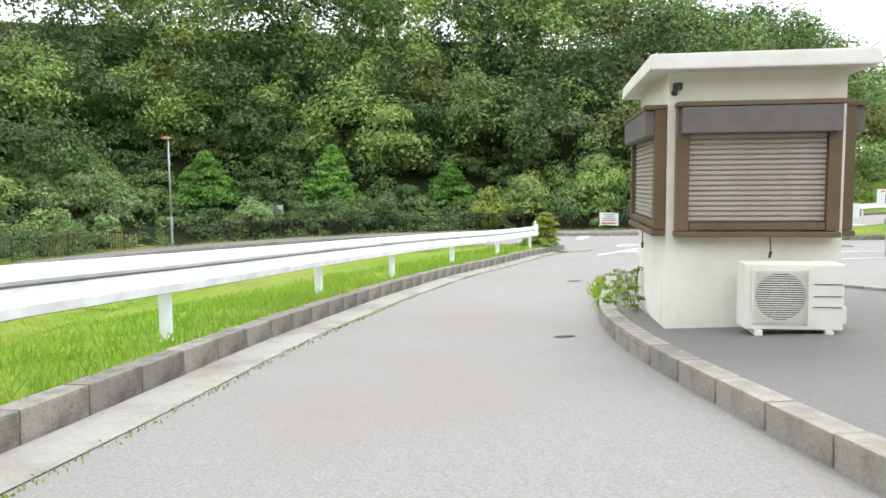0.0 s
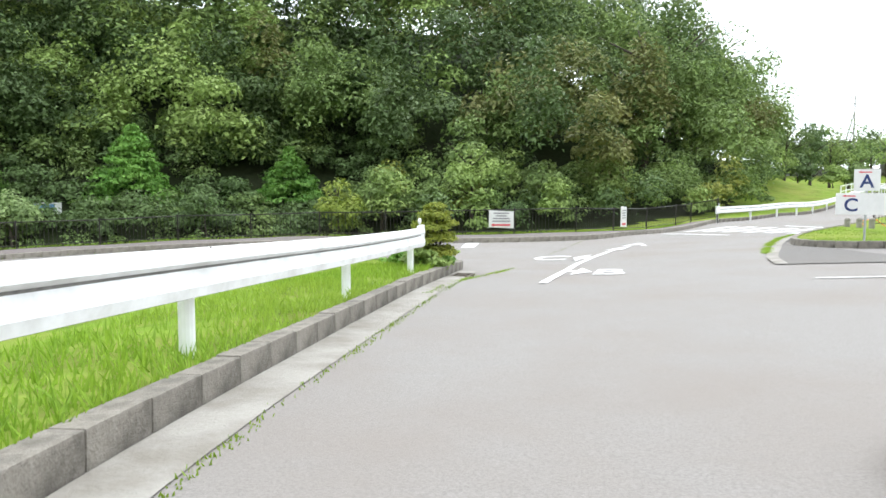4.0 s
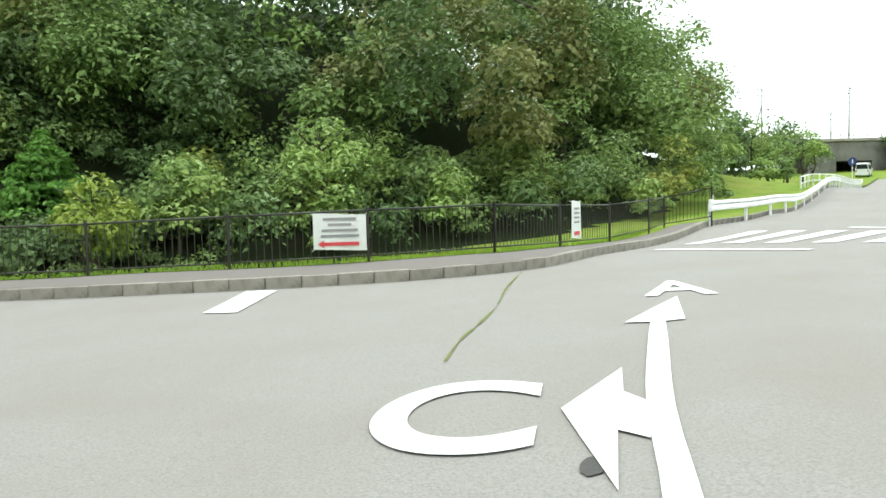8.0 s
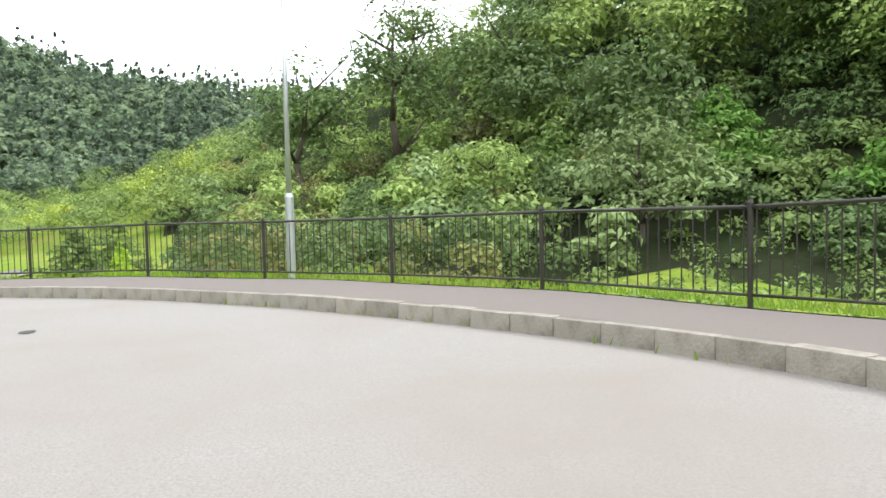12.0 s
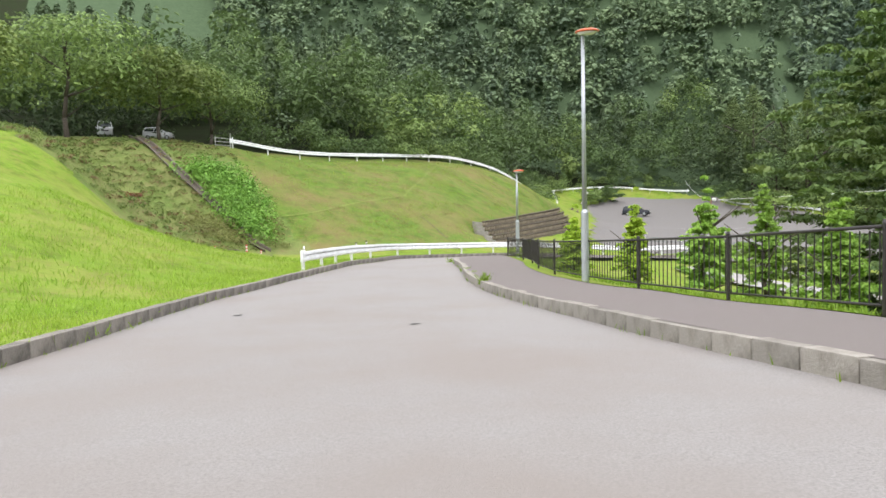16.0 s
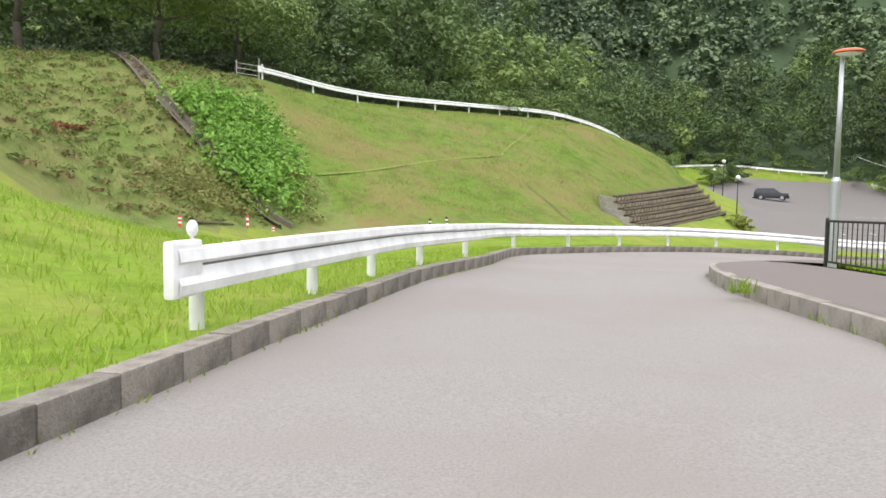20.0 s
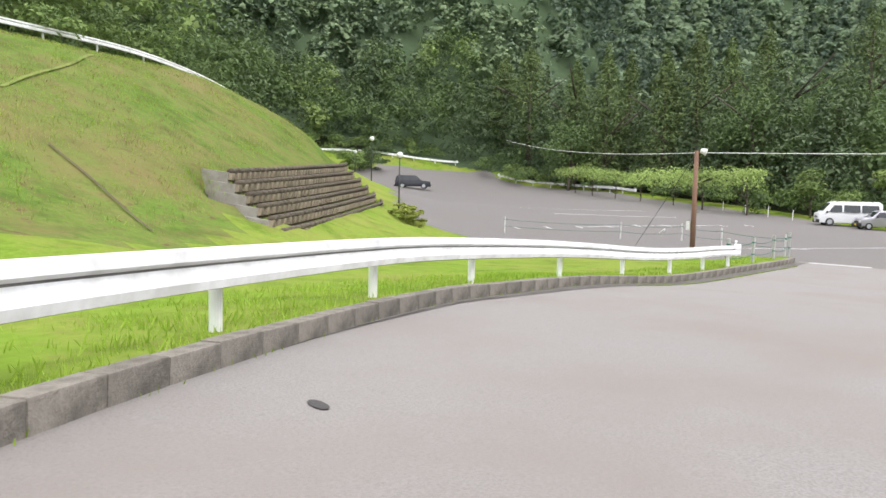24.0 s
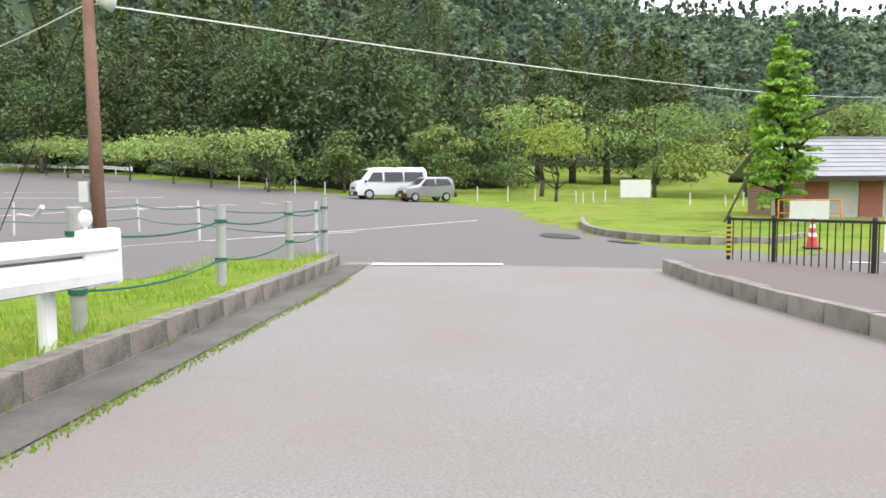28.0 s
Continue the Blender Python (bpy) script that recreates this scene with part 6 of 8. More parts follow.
# ---- big trees on the rough bank and vehicles behind ----
rng = np.random.default_rng(62)
OLIVE = foliage("olive_leaves", (0.08, 0.14, 0.035), (0.21, 0.3, 0.07), (0.25, 0.29, 0.08))
BIG = make_tree("broad", 301, 9.5, 12.5, LEAF_MID, 120, 90, 0.2, 0.16)
BIG_B = make_tree("broad", 302, 8.0, 10.0, OLIVE, 100, 90, 0.2, 0.14)
plant_tree("broadleaf_tree", BIG, -6.6, -33.2, 1.0, 20, "wide dark green broadleaf tree on top of the bank")
plant_tree("broadleaf_tree", BIG_B, -13.2, -35.5, 0.95, 70, "spreading fresh green tree above the bank")
plant_tree("broadleaf_tree", BIG_B, 1.0, -30, 1.1, 190, "spreading fresh green tree above the bank")
plant_tree("broadleaf_tree", BIG, -17.5, -41.5, 0.8, 250, "dark green broadleaf tree by the top rail")

# ---- vehicles ----
CAR_WHITE = surface("white_car_paint", (0.72, 0.73, 0.74), (0.68, 0.69, 0.7), (0.6, 0.6, 0.6), 0.25, 8, 1, 0.0, stain_amount=0.2, spec=0.5)
CAR_SILVER = surface("silver_car_paint", (0.36, 0.35, 0.38), (0.42, 0.41, 0.44), (0.33, 0.32, 0.34), 0.3, 90, 1, 0.0, metal=0.5, spec=0.5)
CAR_DARK = surface("dark_car_paint", (0.014, 0.016, 0.022), (0.02, 0.022, 0.03), (0.03, 0.03, 0.035), 0.25, 60, 1, 0.0, spec=0.5)
CAR_GLASS = surface("tinted_car_glass", (0.02, 0.024, 0.026), (0.028, 0.032, 0.034), (0.03, 0.035, 0.035), 0.08, 10, 1, 0.0, spec=0.6)
TYRE = surface("tyre_rubber", (0.018, 0.018, 0.018), (0.028, 0.028, 0.028), (0.04, 0.038, 0.035), 0.85, 40, 3, 0.1)
YELLOW = surface("yellow_paint", (0.7, 0.5, 0.03), (0.62, 0.44, 0.03), (0.45, 0.33, 0.04), 0.5, 30, 3, 0.05)
RED_LENS = surface("red_lamp_lens", (0.4, 0.02, 0.02), (0.35, 0.02, 0.02), (0.3, 0.02, 0.02), 0.2, 30, 3, 0.0)


def slab(bm, pts, half, out, side):
    """A thin raised panel: outline pts (x, z) on the side whose half-width is half(z)."""
    for s in (side,):
        a = [bm.verts.new((x, s * (half(z) - 0.01), z)) for x, z in pts]
        b = [bm.verts.new((x, s * (half(z) + out), z)) for x, z in pts]
        bm.faces.new(b if s < 0 else b[::-1])
        for i in range(len(pts)):
            j = (i + 1) % len(pts)
            bm.faces.new((a[i], a[j], b[j], b[i]) if s > 0 else (a[j], a[i], b[i], b[j]))


def vehicle(name, x, y, turn, shell, belt, width, wheels, glass, screen, rear, paint_, plate, label, ride=0.0, trim=None):
    """A parked car. shell: outline (x, z) from the nose; belt: height where the cabin begins to lean in."""
    car = thing(name, pose(x, y, height(x, y) + ride, 0, 0, turn), label, name.split("_")[-1])
    top = max(z for _, z in shell)

    def half(z):
        return width / 2 - (0.0 if z < belt else 0.16 * (z - belt) / (top - belt)) - (0.05 if z < 0.3 else 0.0)
    bm = bmesh.new()
    left = [bm.verts.new((u, half(z), z)) for u, z in shell]
    right = [bm.verts.new((u, -half(z), z)) for u, z in shell]
    bm.faces.new(left[::-1])
    bm.faces.new(right)
    for i in range(len(shell)):
        j = (i + 1) % len(shell)
        bm.faces.new((left[i], left[j], right[j], right[i]))
    bmesh.ops.recalc_face_normals(bm, faces=bm.faces[:])
    bpart("body", bm, paint_, car, bevel=0.05, smooth=True)
    for pane in glass:
        for s in (1, -1):
            bm = bmesh.new()
            slab(bm, pane, half, 0.006, s)
            bpart("side_window", bm, CAR_GLASS, car, "dark side window")
    for nm, ((xa, za), (xb, zb)) in (("windscreen", screen), ("rear_window", rear)):
        bm = bmesh.new()
        n = Vector((zb - za, 0, -(xb - xa))).normalized() * (0.012 if nm == "windscreen" else -0.012)
        q = [bm.verts.new(Vector((u, s * (half(z) - 0.1), z)) + n * e) for e in (-1, 1) for u, z, s in ((xa, za, 1), (xb, zb, 1), (xb, zb, -1), (xa, za, -1))]
        for f in ((0, 1, 2, 3), (7, 6, 5, 4), (0, 4, 5, 1), (1, 5, 6, 2), (2, 6, 7, 3), (3, 7, 4, 0)):
            bm.faces.new([q[i] for i in f])
        bpart(nm, bm, CAR_GLASS, car, "tinted glass")
    for wx in wheels[:2]:
        for s in (1, -1):
            bm = bmesh.new()
            r = wheels[2]
            rod(bm, (0, -0.09, 0), (0, 0.09, 0), r, sides=24)
            w = bpart("wheel", bm, TYRE, car, "black tyre", bevel=0.02, smooth=True, m=pose(wx, s * (width / 2 - 0.08), r))
            bm = bmesh.new()
            rod(bm, (0, -0.1, 0), (0, 0.1, 0), r * 0.62, r * 0.62, sides=16)
            bpart("rim", bm, STEEL, w, "grey rim", bevel=0.01)
    xn, xt = max(u for u, _ in shell), min(u for u, _ in shell)
    for s in (1, -1):
        bm = bmesh.new()
        box(bm, xn - 0.12, s * (width / 2 - 0.26) - 0.14, belt - 0.34, xn + 0.005, s * (width / 2 - 0.26) + 0.14, belt - 0.18)
        bpart("headlight", bm, LAMP_GLASS, car, "clear headlight", bevel=0.02)
        bm = bmesh.new()
        box(bm, xt - 0.005, s * (width / 2 - 0.14) - 0.08, belt - 0.3, xt + 0.06, s * (width / 2 - 0.14) + 0.08, belt - 0.05)
        bpart("tail_light", bm, RED_LENS, car, "red tail light", bevel=0.01)
        bm = bmesh.new()
        box(bm, screen[0][0] - 0.32, s * (width / 2 + 0.07) - 0.07, belt + 0.04, screen[0][0] - 0.22, s * (width / 2 + 0.07) + 0.07, belt + 0.2)
        bpart("mirror", bm, trim or paint_, car, bevel=0.02)
    for u, nm in ((xn, "front_bumper"), (xt, "rear_bumper")):
        bm = bmesh.new()
        box(bm, u - 0.1, -width / 2 + 0.02, 0.24, u + 0.05 if u > 0 else u + 0.1, width / 2 - 0.02, 0.5)
        if u < 0:
            for v in bm.verts:
                v.co.x -= 0.05
        bpart(nm, bm, trim or paint_, car, bevel=0.03)
    bm = bmesh.new()
    box(bm, xn + 0.05, -0.165, 0.3, xn + 0.062, 0.165, 0.46)
    bpart("number_plate", bm, plate, car, "plain plate", bevel=0.003)
    bm = bmesh.new()
    box(bm, xn - 0.02, -0.4, belt - 0.36, xn + 0.012, 0.4, belt - 0.22)
    bpart("grille", bm, BLACK, car, "black grille", bevel=0.01)
    return car


VAN_SHELL = [(2.3, 0.25), (2.34, 0.62), (2.28, 0.98), (2.06, 1.12), (1.42, 1.86), (1.15, 1.97), (-2.1, 1.97), (-2.3, 1.8), (-2.34, 1.0), (-2.34, 0.25)]
VAN_GLASS = [[(1.62, 1.1), (1.22, 1.66), (0.62, 1.66), (0.62, 1.1)], [(0.5, 1.1), (0.5, 1.68), (-0.7, 1.68), (-0.7, 1.1)], [(-0.82, 1.1), (-0.82, 1.68), (-2.02, 1.68), (-2.1, 1.1)]]
van = vehicle("white_van", -92.4, -28.1, -56, VAN_SHELL, 1.0, 1.7, (1.5, -1.35, 0.32), VAN_GLASS, ((2.0, 1.2), (1.48, 1.82)), ((-2.33, 1.1), (-2.31, 1.75)), CAR_WHITE, SHEET, "white delivery van with black bumper parked at the lot's edge", 0.0, BLACK)
bm = bmesh.new()
for xx in (-1.6, -0.2, 1.0):
    rod(bm, (xx, -0.75, 2.06), (xx, 0.75, 2.06), 0.02, sides=6)
    for s in (-0.7, 0.7):
        rod(bm, (xx, s, 1.9), (xx, s, 2.07), 0.02, sides=6)
bpart("roof_rack", bm, DARK_STEEL, van, "dark roof bars")
KEI_SHELL = [(1.64, 0.25), (1.68, 0.6), (1.56, 0.82), (0.82, 0.96), (0.28, 1.4), (0.05, 1.47), (-1.3, 1.45), (-1.56, 1.28), (-1.64, 0.85), (-1.66, 0.25)]
KEI_GLASS = [[(0.62, 0.98), (0.26, 1.33), (-0.3, 1.35), (-0.3, 0.95)], [(-0.4, 0.95), (-0.4, 1.35), (-1.25, 1.33), (-1.45, 0.98)]]
vehicle("silver_car", -90.9, -25.3, -48, KEI_SHELL, 0.88, 1.42, (1.05, -1.05, 0.27), KEI_GLASS, ((0.76, 1.0), (0.32, 1.37)), ((-1.64, 0.95), (-1.56, 1.28)), CAR_SILVER, YELLOW, "small lilac-silver hatchback parked beside the van", 0.0, BLACK)
SUV_SHELL = [(2.3, 0.3), (2.32, 0.72), (2.2, 0.98), (1.15, 1.08), (0.45, 1.66), (0.2, 1.74), (-1.9, 1.72), (-2.2, 1.5), (-2.3, 0.98), (-2.32, 0.3)]
SUV_GLASS = [[(0.95, 1.1), (0.45, 1.58), (-0.35, 1.6), (-0.35, 1.08)], [(-0.45, 1.08), (-0.45, 1.6), (-1.3, 1.6), (-1.3, 1.08)], [(-1.4, 1.08), (-1.4, 1.6), (-1.9, 1.56), (-2.1, 1.12)]]
vehicle("dark_car", -91.0, -81.0, 135, SUV_SHELL, 1.02, 1.8, (1.45, -1.35, 0.37), SUV_GLASS, ((1.1, 1.12), (0.5, 1.62)), ((-2.28, 1.05), (-2.2, 1.5)), CAR_DARK, SHEET, "dark off-road wagon parked alone on the car park")
vehicle("white_van", -6.6, -66.0, 95, VAN_SHELL, 1.0, 1.7, (1.5, -1.35, 0.32), VAN_GLASS, ((2.0, 1.2), (1.48, 1.82)), ((-2.33, 1.1), (-2.31, 1.75)), CAR_WHITE, SHEET, "white van parked behind the trees on the bank", 0.1)
vehicle("white_car", -12.6, -63.0, 170, KEI_SHELL, 0.88, 1.42, (1.05, -1.05, 0.27), KEI_GLASS, ((0.76, 1.0), (0.32, 1.37)), ((-1.64, 0.95), (-1.56, 1.28)), CAR_WHITE, SHEET, "small white car parked behind the trees on the bank", 0.1)
vehicle("white_van", 98.4, 106.6, 35, VAN_SHELL, 1.0, 1.7, (1.5, -1.35, 0.32), VAN_GLASS, ((2.0, 1.2), (1.48, 1.82)), ((-2.33, 1.1), (-2.31, 1.75)), CAR_WHITE, SHEET, "white van parked before the underpass", 0.0)
vehicle("white_car", 103.5, 104.2, 30, KEI_SHELL, 0.88, 1.42, (1.05, -1.05, 0.27), KEI_GLASS, ((0.76, 1.0), (0.32, 1.37)), ((-1.64, 0.95), (-1.56, 1.28)), CAR_WHITE, SHEET, "white car parked before the underpass", 0.0)

# ---- car park entrance: pole, rope posts, fence, island ----
WOOD_POLE = surface("brown_pole_wood", (0.2, 0.11, 0.075), (0.28, 0.165, 0.115), (0.13, 0.08, 0.06), 0.85, 22, 2, 0.4)
ROPE = surface("green_rope", (0.02, 0.12, 0.085), (0.03, 0.17, 0.12), (0.015, 0.08, 0.06), 0.8, 80, 4, 0.2)
POST_GREY = surface("grey_post", (0.36, 0.36, 0.34), (0.44, 0.44, 0.42), (0.24, 0.24, 0.21), 0.8, 30, 3, 0.15)
POST_WHITE = surface("white_post_paint", (0.66, 0.66, 0.63), (0.58, 0.58, 0.55), (0.4, 0.38, 0.33), 0.7, 30, 4, 0.1)
ORANGE_PIPE = surface("orange_pipe", (0.72, 0.23, 0.02), (0.62, 0.2, 0.02), (0.45, 0.18, 0.04), 0.5, 30, 4, 0.05)


def cable(bm, a, b, sag, r, n=14):
    a, b = Vector(a), Vector(b)
    pts = [a.lerp(b, k / n) - Vector((0, 0, sag * 4 * (k / n) * (1 - k / n))) for k in range(n + 1)]
    along = (b - a).normalized()
    u = along.cross(Vector((0, 0, 1))).normalized()
    w = u.cross(along)
    rings = [[bm.verts.new(p + (u * math.cos(k * 1.2566) + w * math.sin(k * 1.2566)) * r) for k in range(5)] for p in pts]
    for p, q in zip(rings[:-1], rings[1:]):
        for k in range(5):
            bm.faces.new((p[k], p[(k + 1) % 5], q[(k + 1) % 5], q[k]))


PX_, PY_ = -58.9, -23.1
pz = height(PX_, PY_)
pole = thing("utility_pole", pose(PX_, PY_, pz), "brown wooden utility pole with floodlight on the grass corner", "utility pole")
ptop = -1.75 - pz
bm = bmesh.new()
rod(bm, (0, 0, -0.4), (0.03, 0, ptop), 0.125, 0.095, sides=14)
bpart("pole", bm, WOOD_POLE, pole, smooth=True)
bm = bmesh.new()
for k in range(8):
    z = 1.5 + k * 0.36
    s = 1 if k % 2 else -1
    rod(bm, (0, 0, z), (-0.1 * s, 0.22 * s, z), 0.009, sides=5)
bpart("step_bolt", bm, DARK_STEEL, pole)
bm = bmesh.new()
rod(bm, (0, 0, ptop - 0.1), (-0.1, 0.16, ptop + 0.02), 0.03, sides=6)
arm = bpart("bracket", bm, DARK_STEEL, pole)
bm = bmesh.new()
rod(bm, (-0.08, 0.12, ptop + 0.02), (-0.16, 0.36, ptop - 0.06), 0.09, 0.17, sides=14)
bpart("floodlight", bm, SHEET, pole, "white floodlight", smooth=True)
bm = bmesh.new()
box(bm, -0.05, -0.3, 1.05, 0.13, -0.12, 1.42)
bpart("meter_box", bm, LAMP_GLASS, pole, "pale meter box", bevel=0.012)
for nm, b, sag in (("cable", (-114.8 - PX_, 7.3 - PY_, 1.9 - pz), 0.5), ("cable", (-82.3 - PX_, -56.4 - PY_, 1.4 - pz), 0.5), ("guy_wire", (-2.0, -4.4, -0.2), 0.0)):
    bm = bmesh.new()
    cable(bm, (0, 0, ptop - 0.08), b, sag, 0.016 if nm == "cable" else 0.012)
    bpart(nm, bm, SHEET if nm == "cable" else DARK_STEEL, pole)
bm = bmesh.new()
rod(bm, (-0.9, -1.98, 0.95), (-1.05, -2.3, 0.75), 0.05, sides=8)
bpart("wire_guard", bm, SHEET, pole, "pale wire guard")


def rope_fence(posts, tall, radius, mat_, label, ropes=(0.35, 0.8)):
    owner = thing("rope_fence", Matrix(), label, "rope fence")
    tops = []
    for i, (x, y) in enumerate(posts):
        z = height(x, y) + 0.1
        bm = bmesh.new()
        rod(bm, (0, 0, -0.4), (0, 0, tall), radius, sides=14)
        p = bpart("post", bm, mat_, owner, bevel=0.008, smooth=False, m=pose(x, y, z, random.uniform(-2, 2), random.uniform(-2, 2)))
        for h in ropes:
            bm = bmesh.new()
            rod(bm, (0, 0, h * tall - 0.02), (0, 0, h * tall + 0.02), radius + 0.012, sides=12)
            bpart("rope_loop", bm, ROPE, p, "green rope loop")
        tops.append((x, y, z))
    for a, b in zip(tops[:-1], tops[1:]):
        for h in ropes:
            bm = bmesh.new()
            cable(bm, (a[0], a[1], a[2] + h * tall), (b[0], b[1], b[2] + h * tall), 0.09, 0.011, 8)
            bpart("rope", bm, ROPE, owner, "green rope")
    return owner


rope_fence([(-52.3, -18.15), (-55.3, -18.65), (-58.6, -19.3), (-60.7, -19.55)], 1.0, 0.06, POST_GREY, "grey round posts linked by two green ropes")
rope_fence([(-60.7, -19.7), (-64.6, -24.6), (-68.0, -28.8), (-66.4, -32.0), (-62.5, -38)], 0.92, 0.035, POST_WHITE, "thin white posts with green ropes at the lot's corner")

fence([(-59.5, -12.4), (-59.0, -11.85), (-57.3, -11.05), (-55.4, -10.4), (-53.4, -9.8), (-51.4, -9.2), (-49.4, -8.6)], "low dark brown steel bar fence ending at the entrance", True, 0.0, tall=(0.76, 0.78))
bm = bmesh.new()
for k in range(7):
    rod(bm, (0, 0, 0.35 + 0.1 * k), (0, 0, 0.4 + 0.1 * k), 0.034, sides=12)
tape = thing("warning_tape", pose(-59.5, -12.4, height(-59.5, -12.4)) @ Matrix.Diagonal((1, 1, 0.74, 1)), "yellow and black hazard tape round the fence's end post", "tape")
bpart("yellow_band", bm, YELLOW, tape)
bm = bmesh.new()
for k in range(6):
    rod(bm, (0, 0, 0.4 + 0.1 * k), (0, 0, 0.45 + 0.1 * k), 0.034, sides=12)
bpart("black_band", bm, BLACK, tape)

ISLE = np.array([(-76, -15.3), (-73, -15.15), (-70, -14.7), (-67.8, -13.7), (-66.7, -12.4), (-67.2, -10.4), (-70, -8.8)], float)
isle_line = curve_line(ISLE, 0.6)
ribbon("verge", beside(isle_line, 0.06), beside(isle_line, 2.6), 0.17, 0.2, GRASS, "bright lawn island inside a kerb", "lawn", 5)
kerb(isle_line, 1, "mossy concrete kerb round the lawn island")

def young_tree(name, x, y, top_z, width, mat_, seed, label, kind="cone", leaf=0.07, clumps=42, per=40, base=0.12, group=""):
    h = top_z - height(x, y)
    return plant_tree(name, make_tree(kind, seed, h, width, mat_, clumps, per, leaf, base), x, y, 1.0, seed * 37 % 360, label, "tree", 0.05, group)


GINKGO = foliage("ginkgo_leaves", (0.17, 0.34, 0.05), (0.36, 0.56, 0.1), (0.42, 0.6, 0.1))
LIME = foliage("lime_leaves", (0.24, 0.4, 0.03), (0.45, 0.62, 0.06), (0.5, 0.6, 0.08))
young_tree("ginkgo_tree", -78, -7.9, 0.6, 2.9, GINKGO, 401, "bright green young ginkgo tree with a stake", "spindle", 0.1, 230, 60, 0.1)
bm = bmesh.new()
rod(bm, (0, 0, -0.1), (0.5, 0.75, 1.7), 0.045, sides=8)
stake = thing("tree_stake", pose(-76.2, -10.2, height(-76.2, -10.2) + 0.15), "leaning pale wooden stake on the lawn island", "stake")
bpart("stake", bm, LOG, stake)
young_tree("yellow_green_tree", -95, -17.8, -0.9, 6.2, YELLOW_GREEN, 402, "spreading yellow-green tree on the lawn", "broad", 0.12, 60, 55, 0.3)
for x, y, top_z, w, m, sd in ((-105.5, -11.2, 1.2, 9, LEAF_MID, 403), (-103, -19.5, 1.9, 9, LEAF_LIGHT, 404), (-110, -4, 1.5, 9, LEAF_MID, 405), (-103, -27, 0, 5, LEAF_LIGHT, 406), (-99, -33.5, -0.6, 4, LEAF_MID, 407), (-113, 4, 1.5, 9, LEAF_MID, 408), (-108, 14, 1, 8, LEAF_LIGHT, 409)):
    young_tree("broadleaf_tree", x, y, top_z, w, m, sd, "spreading leafy green tree behind the car park", "broad", 0.17, 70, 50, 0.22, "trees behind the car park")
for x, y, top_z, sd in ((-97.2, -46.5, -1.2, 421), (-95.6, -42.5, -0.9, 422), (-99.5, -52, -1.0, 423), (-103.5, -58, -0.6, 424), (-106.5, -63.5, -0.2, 425), (-110, -69, 0.2, 426), (-94.5, -37.5, -0.8, 427)):
    young_tree("cherry_tree", x, y, top_z, 7.0, LEAF_LIGHT, sd, "low spreading cherry tree along the lot's edge", "broad", 0.15, 46, 46, 0.35, "cherry trees along the lot")

def white_post(x, y, tall=0.75, r=0.04):
    p = thing("marker_post", pose(x, y, height(x, y), random.uniform(-3, 3), random.uniform(-3, 3)), "small white marker post in the grass", "post", "white marker posts")
    bm = bmesh.new()
    rod(bm, (0, 0, -0.3), (0, 0, tall), r, sides=10)
    bpart("shaft", bm, POST_WHITE, p)
    bm = bmesh.new()
    rod(bm, (0, 0, tall), (0, 0, tall + 0.03), r * 1.2, r * 0.7, sides=10)
    bpart("cap", bm, POST_WHITE, p)


for x, y in ((-97, -41), (-95.5, -38), (-94.6, -35.5), (-93.8, -33), (-95.6, -31), (-92.4, -22.4), (-93.1, -20.6), (-93.8, -19), (-93, -16.4), (-93.3, -16), (-93.8, -15.4), (-94.2, -14.7), (-93, -9.8), (-92.5, -7.9), (-92.6, -7.4), (-93, -6.9), (-92.2, -6.2)):
    white_post(x, y, random.uniform(0.65, 0.95))
bm = bmesh.new()
box(bm, -0.9, -0.02, 0.42, 0.9, 0.02, 1.5)
sign = thing("blank_board", pose(-94.1, -12.9, height(-94.1, -12.9), 0, 0, 95), "blank white board on two legs beside the path", "board")
bpart("panel", bm, SHEET, sign, bevel=0.01)
for s in (-0.8, 0.8):
    bm = bmesh.new()
    box(bm, s - 0.03, -0.03, -0.3, s + 0.03, 0.03, 0.45)
    bpart("leg", bm, POST_GREY, sign)

# barrier and easel sign behind the entrance fence
bar = thing("barrier", pose(-74.6, -7.7, height(-74.6, -7.7) + 0.02, 0, 0, 78), "orange pipe barrier hung with a white sheet", "barrier")
for s in (-0.95, 0.95):
    bm = bmesh.new()
    rod(bm, (s, 0, 0), (s, 0, 0.95), 0.025, sides=8)
    rod(bm, (s, -0.25, 0.02), (s, 0.25, 0.02), 0.025, sides=8)
    bpart("leg", bm, ORANGE_PIPE, bar, smooth=True)
for z in (0.95, 0.5):
    bm = bmesh.new()
    rod(bm, (-0.95, 0, z), (0.95, 0, z), 0.025, sides=8)
    bpart("rail", bm, ORANGE_PIPE, bar, smooth=True)
bm = bmesh.new()
box(bm, -0.6, -0.04, 0.2, 0.6, -0.03, 0.93)
bpart("sheet", bm, SHEET, bar, "white sheet")
easel = thing("easel_sign", pose(-64.2, -8.4, height(-64.2, -8.4) + 0.02, 0, 0, 70), "white easel sign with dark print behind the fence", "sign")
bm = bmesh.new()
box(bm, -0.3, -0.02, 0.1, 0.3, 0.0, 0.9)
for v in bm.verts:
    v.co.y += (0.9 - v.co.z) * -0.25
face = bpart("board", bm, SHEET, easel, bevel=0.006)
for z0, z1, w in ((0.72, 0.82, 0.2), (0.6, 0.66, 0.16), (0.42, 0.5, 0.2)):
    bm = bmesh.new()
    box(bm, -w + 0.04, -0.03, z0, w, -0.024, z1)
    for v in bm.verts:
        v.co.y += (0.9 - v.co.z) * -0.25
    bpart("print_bar", bm, INK, face, "dark print bar")
